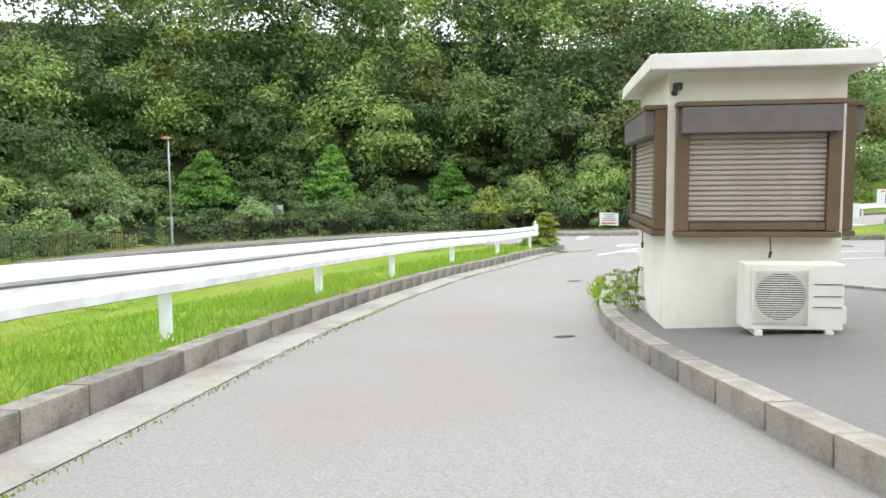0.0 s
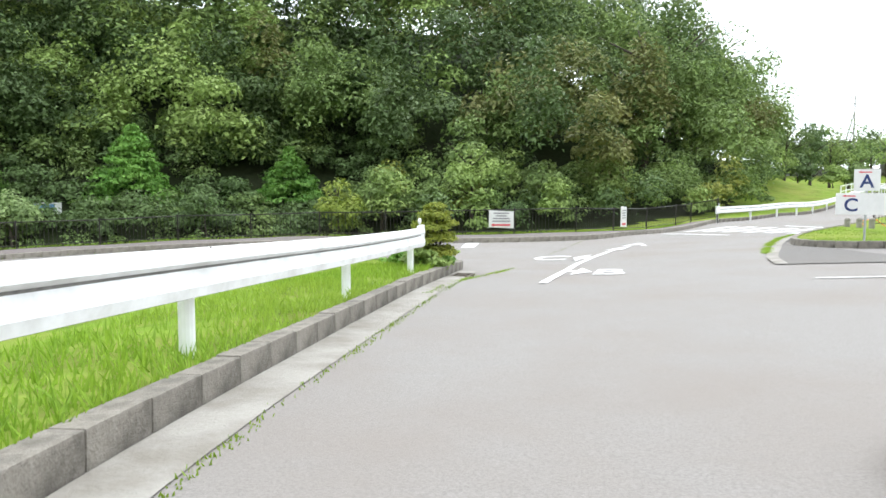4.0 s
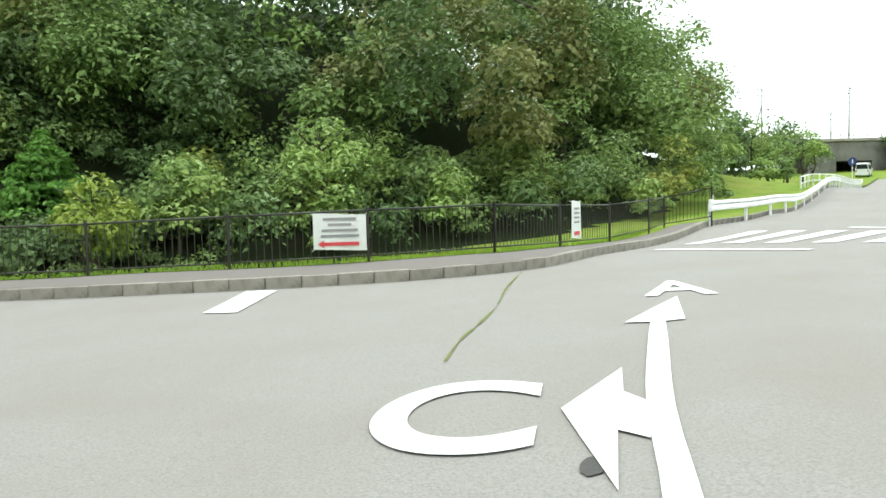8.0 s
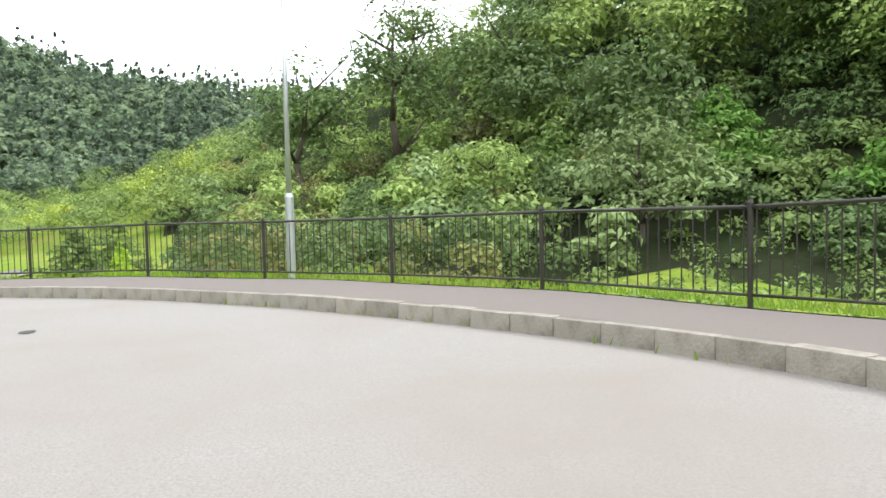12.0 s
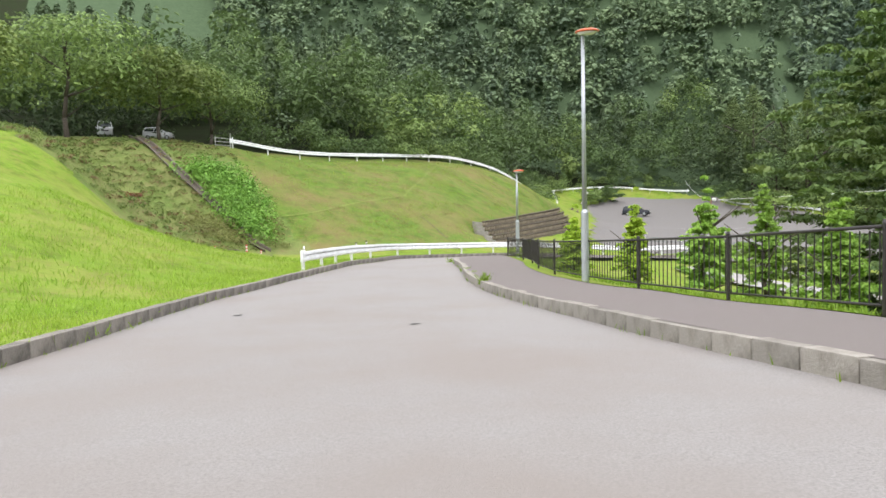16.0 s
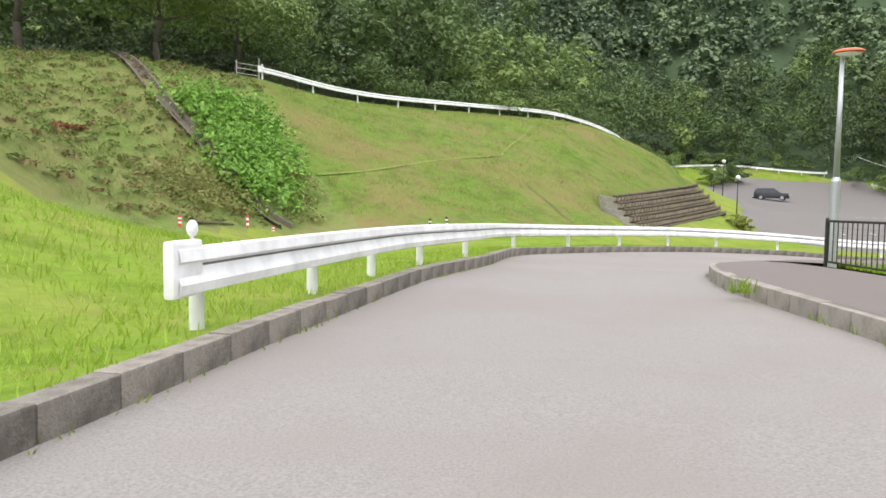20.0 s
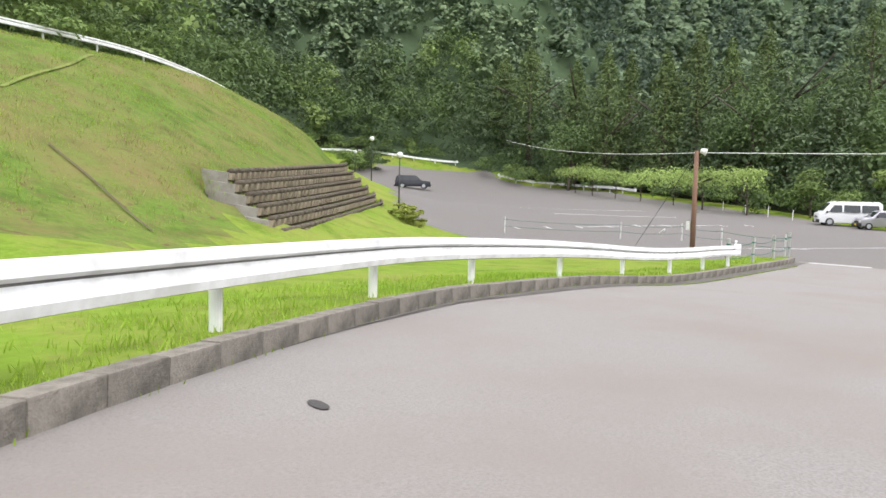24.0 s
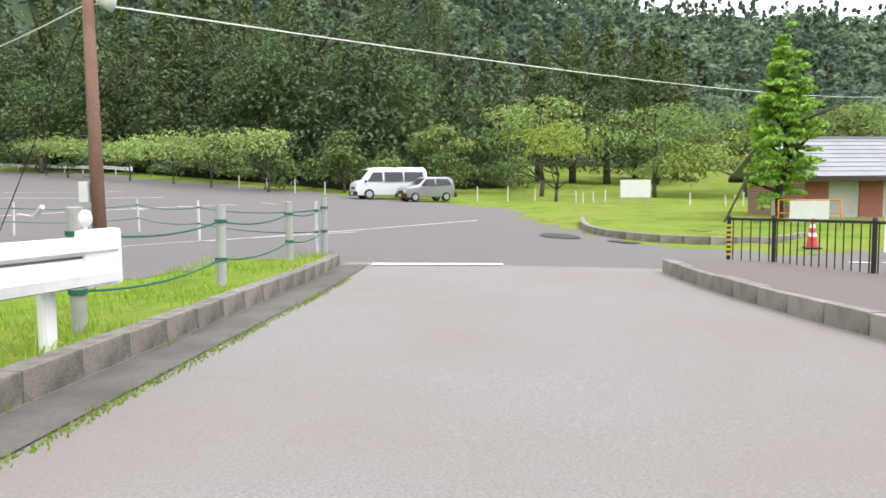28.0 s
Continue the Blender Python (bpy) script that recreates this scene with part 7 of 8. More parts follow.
for s in (-0.25, 0.25):
    bm = bmesh.new()
    rod(bm, (s, 0, 0.88), (s, 0.4, 0.0), 0.015, sides=6)
    bpart("rear_leg", bm, DARK_STEEL, easel)
traffic_cone(-66.2, -9.6, "orange cone beside the easel sign")
for k in range(6):
    a = (-62.3 - 0.2 * k, -9.9 + 0.62 * k)
    stripe("bay_line", a, (a[0] - 0.12, a[1] + 0.45), 0.16, "white dashed line behind the fence")

# ---- brick toilet block with grey metal roof ----
BRICK = bpy.data.materials.new("red_brick")
BRICK.use_nodes = True
nt = BRICK.node_tree
bt = nt.nodes.new("ShaderNodeTexBrick")
bt.inputs["Color1"].default_value, bt.inputs["Color2"].default_value, bt.inputs["Mortar"].default_value = (0.27, 0.085, 0.055, 1), (0.34, 0.12, 0.08, 1), (0.3, 0.24, 0.2, 1)
bt.inputs["Scale"].default_value = 4.6
bt.inputs["Mortar Size"].default_value = 0.012
mp = nt.nodes.new("ShaderNodeMapping")
mp.inputs["Rotation"].default_value = (radians(90), 0, 0)
nt.links.new(nt.nodes.new("ShaderNodeTexCoord").outputs["Object"], mp.inputs["Vector"])
nt.links.new(mp.outputs[0], bt.inputs["Vector"])
nt.links.new(bt.outputs["Color"], nt.nodes["Principled BSDF"].inputs["Base Color"])
nt.nodes["Principled BSDF"].inputs["Roughness"].default_value = 0.9
ROOF = surface("grey_metal_roof", (0.3, 0.3, 0.32), (0.36, 0.36, 0.38), (0.22, 0.22, 0.23), 0.4, 12, 0.8, 0.05, metal=0.3, stain_amount=0.5)
DOOR_PALE = surface("pale_door_paint", (0.5, 0.49, 0.45), (0.45, 0.44, 0.41), (0.36, 0.35, 0.32), 0.6, 20, 1.5, 0.05)
EAVE_DARK = surface("dark_eave_timber", (0.05, 0.038, 0.032), (0.08, 0.06, 0.05), (0.03, 0.025, 0.02), 0.7, 20, 2, 0.1)


def brick_block(x, y, turn, length, depth, wall_h, label, front, cross):
    """Gabled brick building; the long front faces local -y, its left corner at the origin."""
    z0 = height(x, y) - 0.05
    b = thing("toilet_block", pose(x, y, z0, 0, 0, turn), label, "building")
    x0 = 0.0
    for kind, w in front:
        bm = bmesh.new()
        if kind == "brick":
            box(bm, x0, 0, 0, x0 + w, 0.22, wall_h)
            bpart("wall", bm, BRICK, b)
        elif kind == "door":
            box(bm, x0, 0.06, 0.08, x0 + w, 0.12, wall_h - 0.3)
            d = bpart("door", bm, DOOR_PALE, b, "pale steel door", bevel=0.01)
            bm = bmesh.new()
            rod(bm, (x0 + w - 0.15, 0.02, 1.0), (x0 + w - 0.15, 0.02, 1.2), 0.015, sides=6)
            bpart("handle", bm, STEEL, d)
            bm = bmesh.new()
            box(bm, x0, 0, wall_h - 0.3, x0 + w, 0.22, wall_h)
            bpart("lintel", bm, BRICK, b)
        else:
            # back panel coloured near black for the shade inside the opening
            box(bm, x0, 1.6, 0, x0 + w, 1.7, wall_h)
            bpart("recess", bm, EAVE_DARK, b, "recessed entrance, its shade put into a near-black back panel")
            for xx in (x0, x0 + w - 0.14):
                bm = bmesh.new()
                box(bm, xx, -0.01, 0, xx + 0.14, 1.6, wall_h - 0.12)
                bpart("door_frame", bm, DOOR_PALE, b, "pale door frame", bevel=0.01)
            bm = bmesh.new()
            box(bm, x0, 0.0, wall_h - 0.12, x0 + w, 0.22, wall_h)
            bpart("lintel", bm, DOOR_PALE, b)
        x0 += w
    rise = depth * 0.36
    for u in (0.0, length - 0.22):
        bm = bmesh.new()
        prof = [(0.22, 0), (depth - 0.22, 0), (depth - 0.22, wall_h), (depth / 2, wall_h + rise * 0.9), (0.22, wall_h)]
        a = [bm.verts.new((u, v, z)) for v, z in prof]
        c = [bm.verts.new((u + 0.22, v, z)) for v, z in prof]
        bm.faces.new(a[::-1])
        bm.faces.new(c)
        for i in range(5):
            bm.faces.new((a[i], a[(i + 1) % 5], c[(i + 1) % 5], c[i]))
        bmesh.ops.recalc_face_normals(bm, faces=bm.faces[:])
        bpart("gable_wall", bm, BRICK, b)
    bm = bmesh.new()
    box(bm, -0.02, depth * 0.32, 0.06, 0.03, depth * 0.32 + 0.95, 2.0)
    bpart("side_door", bm, DOOR_PALE, b, "pale side door")
    bm = bmesh.new()
    box(bm, 0, depth - 0.22, 0, length, depth, wall_h)
    bpart("wall", bm, BRICK, b)
    bm = bmesh.new()
    box(bm, -0.15, -0.15, -0.3, length + 0.15, depth + 0.15, 0.09)
    bpart("plinth", bm, CONCRETE, b)
    over = 0.65
    for s in (0, 1):
        ya, za = (-over, wall_h + 0.06 - over * 0.3) if s == 0 else (depth + over, wall_h + 0.06 - over * 0.3)
        yb, zb = depth / 2, wall_h + rise + 0.08
        bm = bmesh.new()
        q = [bm.verts.new((u, v, z + e)) for e in (0, 0.07) for u, v, z in ((-over, ya, za), (length + over, ya, za), (length + over, yb, zb), (-over, yb, zb))]
        for f in ((3, 2, 1, 0), (4, 5, 6, 7), (0, 1, 5, 4), (1, 2, 6, 5), (2, 3, 7, 6), (3, 0, 4, 7)):
            bm.faces.new([q[i] for i in f])
        bmesh.ops.recalc_face_normals(bm, faces=bm.faces[:])
        r = bpart("roof", bm, ROOF, b, "grey ribbed metal roof")
        n = 9
        for k in range(1, n):
            f = k / n
            bm = bmesh.new()
            yy, zz = ya + (yb - ya) * f, za + (zb - za) * f + 0.07
            box(bm, -over, yy - 0.015, zz - 0.02, length + over, yy + 0.015, zz + 0.025)
            bpart("seam", bm, ROOF, r)
        bm = bmesh.new()
        box(bm, -over, min(ya, ya + 0.04 * (1 - 2 * s)), za - 0.16, length + over, max(ya, ya + 0.04 * (1 - 2 * s)), za + 0.06)
        bpart("fascia", bm, EAVE_DARK, b)
    bm = bmesh.new()
    box(bm, -over, depth / 2 - 0.12, wall_h + rise + 0.08, length + over, depth / 2 + 0.12, wall_h + rise + 0.2)
    bpart("ridge_cap", bm, ROOF, b)
    # cross gable standing out from the front
    u0, u1, out = cross
    mid, top = (u0 + u1) / 2, wall_h + (u1 - u0) * 0.42
    bm = bmesh.new()
    prof = [(u0, 0), (u1, 0), (u1, wall_h), (mid, top), (u0, wall_h)]
    a = [bm.verts.new((u, -out, z)) for u, z in prof]
    c = [bm.verts.new((u, -0.02, z)) for u, z in prof]
    bm.faces.new(a)
    bm.faces.new(c[::-1])
    for i in range(5):
        bm.faces.new((a[i], a[(i + 1) % 5], c[(i + 1) % 5], c[i]))
    bmesh.ops.recalc_face_normals(bm, faces=bm.faces[:])
    bpart("gable_wall", bm, BRICK, b)
    bm = bmesh.new()
    box(bm, mid - 0.1, -out - 0.03, 0.08, mid + 0.85, -out - 0.002, 1.85)
    bpart("door", bm, DOOR_PALE, b, "pale steel door", bevel=0.008)
    for e in (u0 - 0.5, u1 + 0.5):
        ze = wall_h + 0.06 - 0.4
        bm = bmesh.new()
        q = [bm.verts.new((u, v, z + h)) for h in (0, 0.08) for u, v, z in ((e, -out - 0.6, ze), (mid, -out - 0.6, top + 0.1), (mid, depth / 2, top + 0.1), (e, depth / 2, ze))]
        for f in ((3, 2, 1, 0), (4, 5, 6, 7), (0, 1, 5, 4), (1, 2, 6, 5), (2, 3, 7, 6), (3, 0, 4, 7)):
            bm.faces.new([q[i] for i in f])
        bmesh.ops.recalc_face_normals(bm, faces=bm.faces[:])
        bpart("roof", bm, ROOF, b, "grey ribbed metal roof")
        bm = bmesh.new()
        rod(bm, (e, -out - 0.62, ze - 0.04), (mid, -out - 0.62, top + 0.06), 0.09, sides=4)
        bpart("barge_board", bm, EAVE_DARK, b)
    return b


brick_block(-80.9, -6.4, 112, 12.5, 4.2, 1.9, "red brick toilet block with pale doors and grey metal roof", [("brick", 1.1), ("door", 1.45), ("brick", 1.1), ("recess", 1.6), ("brick", 1.4), ("door", 1.2), ("brick", 4.65)], (6.2, 10.2, 0.9))

# ---- young conical trees and low growth behind the bend fence ----
CONE_LEAF = foliage("young_tree_leaves", (0.1, 0.24, 0.045), (0.22, 0.42, 0.08), (0.25, 0.4, 0.085))
for k, (x, y, top_z, w) in enumerate(((0.7, 67, 1.9, 5.2), (-10, 67.3, 3.3, 7.0), (-21.2, 66.4, 2.8, 7.6), (-30, 63, 3.2, 7.0), (-37, 58, 2.4, 5.0))):
    young_tree("conical_tree", x, y, top_z, w, CONE_LEAF, 501 + k, "bright green conical young tree before the dark wood", "cone", 0.15, 170, 60, 0.0, "conical trees before the wood")
rng = np.random.default_rng(71)
spots = scatter(rng, 130, (-32, 47.5, 8, 66), lambda x, y: (y - 47) > 0.02 * (x + 10) ** 2 * 0.4, 1.5)
ground_cover("undergrowth", rng, spots, 0.85, 90, 0.11, LEAF_MID, "low leafy undergrowth in the hollow below the fence", "undergrowth", 0.9)
for k, (x, y, top_z, w, m) in enumerate(((3.6, 58, -0.3, 3.2, YELLOW_GREEN), (6.5, 60, 0.6, 4.2, LEAF_MID), (12.5, 60, 2.2, 4.6, LEAF_LIGHT), (17.5, 60.5, 0.9, 4.0, LEAF_MID), (22.5, 62, 1.3, 4.6, LEAF_LIGHT), (-4.5, 60, -0.8, 3.0, LEAF_DARK), (-15.5, 60, -1.0, 3.2, SAGE), (-26, 56, 1.5, 5.5, SAGE), (-32, 52, 1.0, 5.0, LEAF_LIGHT))):
    young_tree("roadside_bush", x, y, top_z, w, m, 521 + k, "rounded leafy bush at the foot of the wood", "broad", 0.13, 60, 60, 0.0, "bushes at the wood's foot")

# ---- clipped shrub and low bushes inside the tip of the upper kerb ----
SHRUB = foliage("golden_shrub_leaves", (0.17, 0.25, 0.04), (0.42, 0.47, 0.08), (0.45, 0.44, 0.08))
rng = np.random.default_rng(72)
shrub = thing("clipped_shrub", pose(3.72, 26.75, height(3.72, 26.75) + 0.15), "golden-green layered shrub beside the guardrail's end", "shrub")
cc, rr = [], []
for z, r, n in ((0.28, 0.36, 22), (0.55, 0.42, 26), (0.8, 0.34, 20), (1.02, 0.22, 12), (1.18, 0.1, 5)):
    a = rng.uniform(0, 6.28, n)
    q = r * np.sqrt(rng.uniform(0.1, 1, n))
    cc += [(math.cos(t) * d, math.sin(t) * d, z + rng.uniform(-0.07, 0.07)) for t, d in zip(a, q)]
    rr += [0.2] * n
part("crown", quads_mesh("crown", leaf_cloud(np.array(cc), np.array(rr), 110, 0.035, rng), SHRUB), shrub)
bm = bmesh.new()
for k in range(4):
    a = k * 1.6
    rod(bm, (0.03 * math.cos(a), 0.03 * math.sin(a), -0.2), (0.18 * math.cos(a), 0.18 * math.sin(a), 1.0), 0.03, 0.012, sides=6)
bpart("stem", bm, BARK, shrub)
for x, y, r in ((3.95, 27.35, 0.3), (4.1, 27.9, 0.28), (3.5, 27.6, 0.32), (3.55, 26.1, 0.22), (3.85, 28.5, 0.3), (3.2, 28.1, 0.34), (3.3, 26.6, 0.26)):
    b = thing("low_bush", pose(x, y, height(x, y) + 0.12), "low broad-leaved bush inside the kerb's tip", "bush", "low bushes at the tip")
    n = 12
    c = rng.normal(size=(n, 3)) * (r * 0.5, r * 0.5, 0.07) + (0, 0, 0.16)
    part("leaves", quads_mesh("leaves", leaf_cloud(c, np.full(n, 0.14), 34, 0.06, rng), LEAF_LIGHT if r < 0.3 else LEAF_YELLOW if x > 4 else IVY), b)


# ---- grass blades and weeds ----
BLADE = foliage("grass_blades", (0.145, 0.262, 0.018), (0.275, 0.42, 0.045), (0.31, 0.385, 0.06), glow=0.35)


def blades(name, rng, xy, z, tall, material, label, category="grass"):
    """Single grass blades, each a thin bent leaf, joined."""
    n = len(xy)
    base = np.c_[xy, z]
    a = rng.uniform(0, 2 * np.pi, n)
    h = tall * rng.uniform(0.4, 1.25, n)
    w = np.c_[np.cos(a), np.sin(a), np.zeros(n)] * (0.006 + 0.03 * h)[:, None]
    lean = np.c_[rng.normal(size=(n, 2)) * (0.35 * h)[:, None], h]
    p = np.stack([base - w, base + w, base + lean * (0.62, 0.62, 0.7) + w * 0.6, base + lean], 1).reshape(-1, 3)
    return tagged(new(name, quads_mesh(name, p, material)), label, category, kind="stuff")


def verge_blades(line, side, lo, hi, n, tall, seed, label, rise0=KERB_UP - 0.03):
    rng = np.random.default_rng(seed)
    i = rng.integers(0, len(line), n)
    u = rng.uniform(0, 1, n) ** 1.3
    d = lo + (hi - lo) * u
    t = np.gradient(line, axis=0)
    t /= np.linalg.norm(t, axis=1)[:, None]
    p = line[i] + t[i] * rng.uniform(-0.3, 0.3, (n, 1)) + (side * d)[:, None] * np.stack([-t[i, 1], t[i, 0]], 1)
    clump = np.array([noise.noise(Vector((x * 1.1, y * 1.1, 1.7))) for x, y in p])
    keep = clump > rng.uniform(-0.6, 0.35, n)
    p, d, clump = p[keep], d[keep], clump[keep]
    z = land(p[:, 0], p[:, 1]) + np.interp(d, [0.1, 2.0], [rise0, 0.06]) - 0.01
    return blades("verge_grass", rng, p, z, tall, BLADE, label)


near_up = UPPER_LEFT[UPPER_LEFT[:, 1] > -1]
verge_blades(near_up, 1, 0.16, 2.6, 26000, 0.13, 81, "long bright grass blades on the upper verge")
verge_blades(LOWER_LEFT, 1, 0.16, 2.4, 34000, 0.1, 82, "mown grass blades on the lower verge")
verge_blades(np.vstack([GRASS_ISLE[-6:], NE_RIGHT[1:12]]), -1, 0.2, 3.0, 9000, 0.06, 97, "short bright grass on the island by the crossing")
verge_blades(TIP, 1, 0.2, 2.4, 9000, 0.12, 83, "grass blades on the tip of the verge")
verge_blades(resample(FENCE_ALL, 300), 1, -0.3, -1.6, 18000, 0.15, 84, "grass blades along the foot of the fence", KERB_UP)
verge_blades(isle_line, 1, 0.1, 2.4, 5000, 0.07, 85, "short grass blades on the lawn island")
rng = np.random.default_rng(86)
p = np.array(scatter(rng, 2000, (-21, -9, -4, 24), lambda x, y: bool(inside([(-12.6, 22), (-15, 12), (-18, 5), (-21, -1), (-16, -9), (-10, -6), (-7, 4), (-6, 20)], x, y)), 0.16))
p = np.repeat(p, 9, axis=0) + rng.normal(scale=0.16, size=(len(p) * 9, 2))
blades("bank_grass_tufts", rng, p, land(p[:, 0], p[:, 1]) + 0.05, 0.15, BLADE, "grass tufts on the steep mown bank")

slope_poly = [(-22.5, -21.5), (-35, -24), (-39, -29), (-44, -36.5), (-52, -45), (-57, -52), (-53, -57), (-36, -47), (-20, -37), (-20, -30)]
for n_, seed, m_, h_, text in ((2600, 87, BLADE, 0.13, "mown grass tufts over the big slope"), (1500, 88, WEED, 0.16, "olive weed tufts over the big slope"), (1700, 89, DRY, 0.12, "dry brown tufts over the big slope")):
    rng = np.random.default_rng(seed)
    p = np.c_[rng.uniform(-58, -19, n_ * 3), rng.uniform(-58, -21, n_ * 3)]
    patch = np.array([noise.noise(Vector((x * 0.25, y * 0.25, seed))) for x, y in p])
    p = p[inside(slope_poly, p[:, 0], p[:, 1]) & (patch > rng.uniform(-0.5, 0.3, len(p)))][:n_]
    p = np.repeat(p, 9, axis=0) + rng.normal(scale=0.2, size=(len(p) * 9, 2))
    blades("slope_grass_tufts", rng, p, land(p[:, 0], p[:, 1]) + 0.04, h_, m_, text)
rng = np.random.default_rng(90)
p = np.array(scatter(rng, 1100, (-20, -34, -1, -11), lambda x, y: bool(inside(rough, x, y)), 0.2))
p = np.repeat(p, 9, axis=0) + rng.normal(scale=0.2, size=(len(p) * 9, 2))
blades("rough_grass_tufts", rng, p, land(p[:, 0], p[:, 1]) + 0.05, 0.2, WEED, "long rough grass over the steep bank")
for k in range(6):
    line_k = TERRACE[int(1.2 * k):]
    i = rng.integers(0, len(line_k), 700)
    u = rng.uniform(0.12, 0.85, 700)
    along_ = np.linspace(int(1.2 * k) / len(TERRACE), 1, len(line_k))
    zs = (np.interp(along_, (0, 1), TERRACE_FOOT) + np.interp(along_, (0, 1), TERRACE_RISE) * (k + 1) - 0.13)[i]
    rows_ = np.stack([beside(line_k, 0.5 * k + q)[i] for q in (0.0, 0.5)], 1)
    p = rows_[:, 0] * (1 - u)[:, None] + rows_[:, 1] * u[:, None]
    blades("terrace_grass", rng, p + rng.normal(scale=0.05, size=p.shape), zs, 0.14, WEED if k % 2 else BLADE, "grass growing in the terrace beds")


def weed_line(name, pts, n, tall, spread, seed, label, rise=0.0):
    rng = np.random.default_rng(seed)
    line = curve_line(pts, 0.1)
    i = rng.integers(0, len(line), n)
    gap = np.array([noise.noise(Vector((k * 0.09, seed, 0))) for k in range(len(line))])
    i = i[gap[i] > rng.uniform(-0.5, 0.3, n)]
    p = line[i] + rng.normal(scale=spread, size=(len(i), 2))
    return blades(name, rng, p, land(p[:, 0], p[:, 1]) + rise, tall, BLADE, label, "weeds")


weed_line("gutter_weeds", [tuple(q) for q in beside(UPPER_LEFT, -0.46)[24::6]], 2600, 0.025, 0.025, 91, "low grass growing in the gutter joint")
weed_line("gutter_weeds", [(2.9, 23.0), (3.6, 24.6), (4.6, 26.2), (5.4, 27.6), (5.9, 28.6)], 1700, 0.025, 0.04, 92, "moss and grass tufts round the drain")
weed_line("gutter_weeds", [tuple(q) for q in beside(foot, -0.52)[24::6]], 3600, 0.03, 0.03, 93, "yellowing grass growing in the gutter joint")
weed_line("gutter_weeds", [tuple(q) for q in beside(OUTER[60:], 0.03)[::6]], 420, 0.1, 0.02, 94, "weeds sprouting at the foot of the kerb")
weed_line("gutter_weeds", [(12.6, 28.75), (13.5, 29.95), (14.25, 31.0), (15.7, 32.85), (17.6, 35.1), (19.6, 37.0)], 9000, 0.03, 0.07, 98, "yellow-green grass along the gutter of the grass island", 0.015)
weed_line("gutter_weeds", [(-28.2, -2.0), (-28.75, -2.35), (-29.4, -2.95), (-30.3, -3.7)], 420, 0.13, 0.05, 99, "yellow-green tuft at the start of the footpath kerb", 0.01)
weed_line("gutter_weeds", [tuple(q) for q in beside(LOWER_LEFT, -0.03)[::8]], 900, 0.05, 0.025, 101, "small weeds along the foot of the stained kerb")
rng = np.random.default_rng(102)
for x, y, n_, tall_ in ((-21.2, 14.15, 90, 0.26), (-22.3, 10.7, 40, 0.14), (-22.75, 9.1, 60, 0.15), (-24.3, 3.5, 40, 0.18)):
    p = np.array([x, y]) + rng.normal(scale=0.06, size=(n_, 2))
    blades("grass_tuft", rng, p, land(p[:, 0], p[:, 1]) + 0.1, tall_, BLADE, "tuft of long grass growing out of the kerb joint")
weed_line("island_weeds", [(1.85, 7.4), (2.05, 9.0), (2.4, 11.2), (2.75, 12.8), (3.1, 14.2)], 1500, 0.12, 0.06, 95, "tall weeds along the booth island's kerb", 0.03)
rng = np.random.default_rng(96)
for x, y, z0, h in ((2.5, 10.4, 0.06, 0.42), (2.3, 9.9, 0.05, 0.32), (2.16, 8.3, 0.12, 0.5), (2.2, 8.75, 0.12, 0.35), (2.0, 8.9, 0.03, 0.25)):
    w = thing("tall_weed", pose(x, y, height(x, y) + z0 - 0.05), "leafy green weed growing from the kerb joint", "weed", "weeds by the booth")
    bm = bmesh.new()
    for k in range(3):
        rod(bm, (0, 0, 0), (rng.uniform(-0.1, 0.1), rng.uniform(-0.1, 0.1), h), 0.006, 0.003, sides=5)
    bpart("stem", bm, MOSS, w)
    c = np.c_[rng.normal(scale=0.07, size=(9, 2)), np.linspace(0.1, h, 9)]
    part("leaves", quads_mesh("leaves", leaf_cloud(c, np.full(9, 0.08), 9, 0.045, rng), LEAF_LIGHT), w)

# ---- park beyond the lower fence ----
for k, (x, y, top_z, w, m, label) in enumerate(((-24.9, 15.0, -2.5, 0.9, LIME, "lime-green slender young tree behind the fence"), (-25.2, 17.2, -2.3, 1.25, GINKGO, "fresh green upright young tree behind the fence"),
                                                 (-25.2, 11.5, -2.65, 1.0, LIME, "lime-green slender young tree behind the fence"), (-29.0, 14.9, -2.0, 1.3, GINKGO, "fresh green upright young tree behind the fence"), (-26.6, 19.4, -2.55, 1.5, GINKGO, "bushy fresh green young tree behind the fence"),
                                                 (-23.4, 26.6, -2.95, 1.3, LIME, "lime-yellow upright bush behind the fence"), (-25.2, 30.3, -2.65, 1.7, GINKGO, "leafy green young tree behind the fence"),
                                                 (-24.6, 36.9, -3.05, 1.1, LIME, "lime-yellow upright bush behind the fence"), (-24.9, 35.6, -2.5, 2.2, LEAF_MID, "dark leafy shrub behind the fence"), (-27.0, 36.6, -2.3, 2.8, LEAF_MID, "dark leafy shrub behind the fence"))):
    young_tree("young_tree", x, y, top_z, w, m, 541 + k, label, "spindle", 0.055, 170, 50, 0.04)
rng = np.random.default_rng(73)
CYAN_DARK = foliage("big_conifer_needles", (0.045, 0.095, 0.03), (0.13, 0.21, 0.06), (0.2, 0.24, 0.07), glow=0.2)
cx_, cy_ = -37.7, 12.9
conifer = thing("conifer", pose(cx_, cy_, height(cx_, cy_) - 0.1), "huge dark layered conifer standing in the park", "tree")
H_ = 6.2 - height(cx_, cy_)
cc, rr = [], []
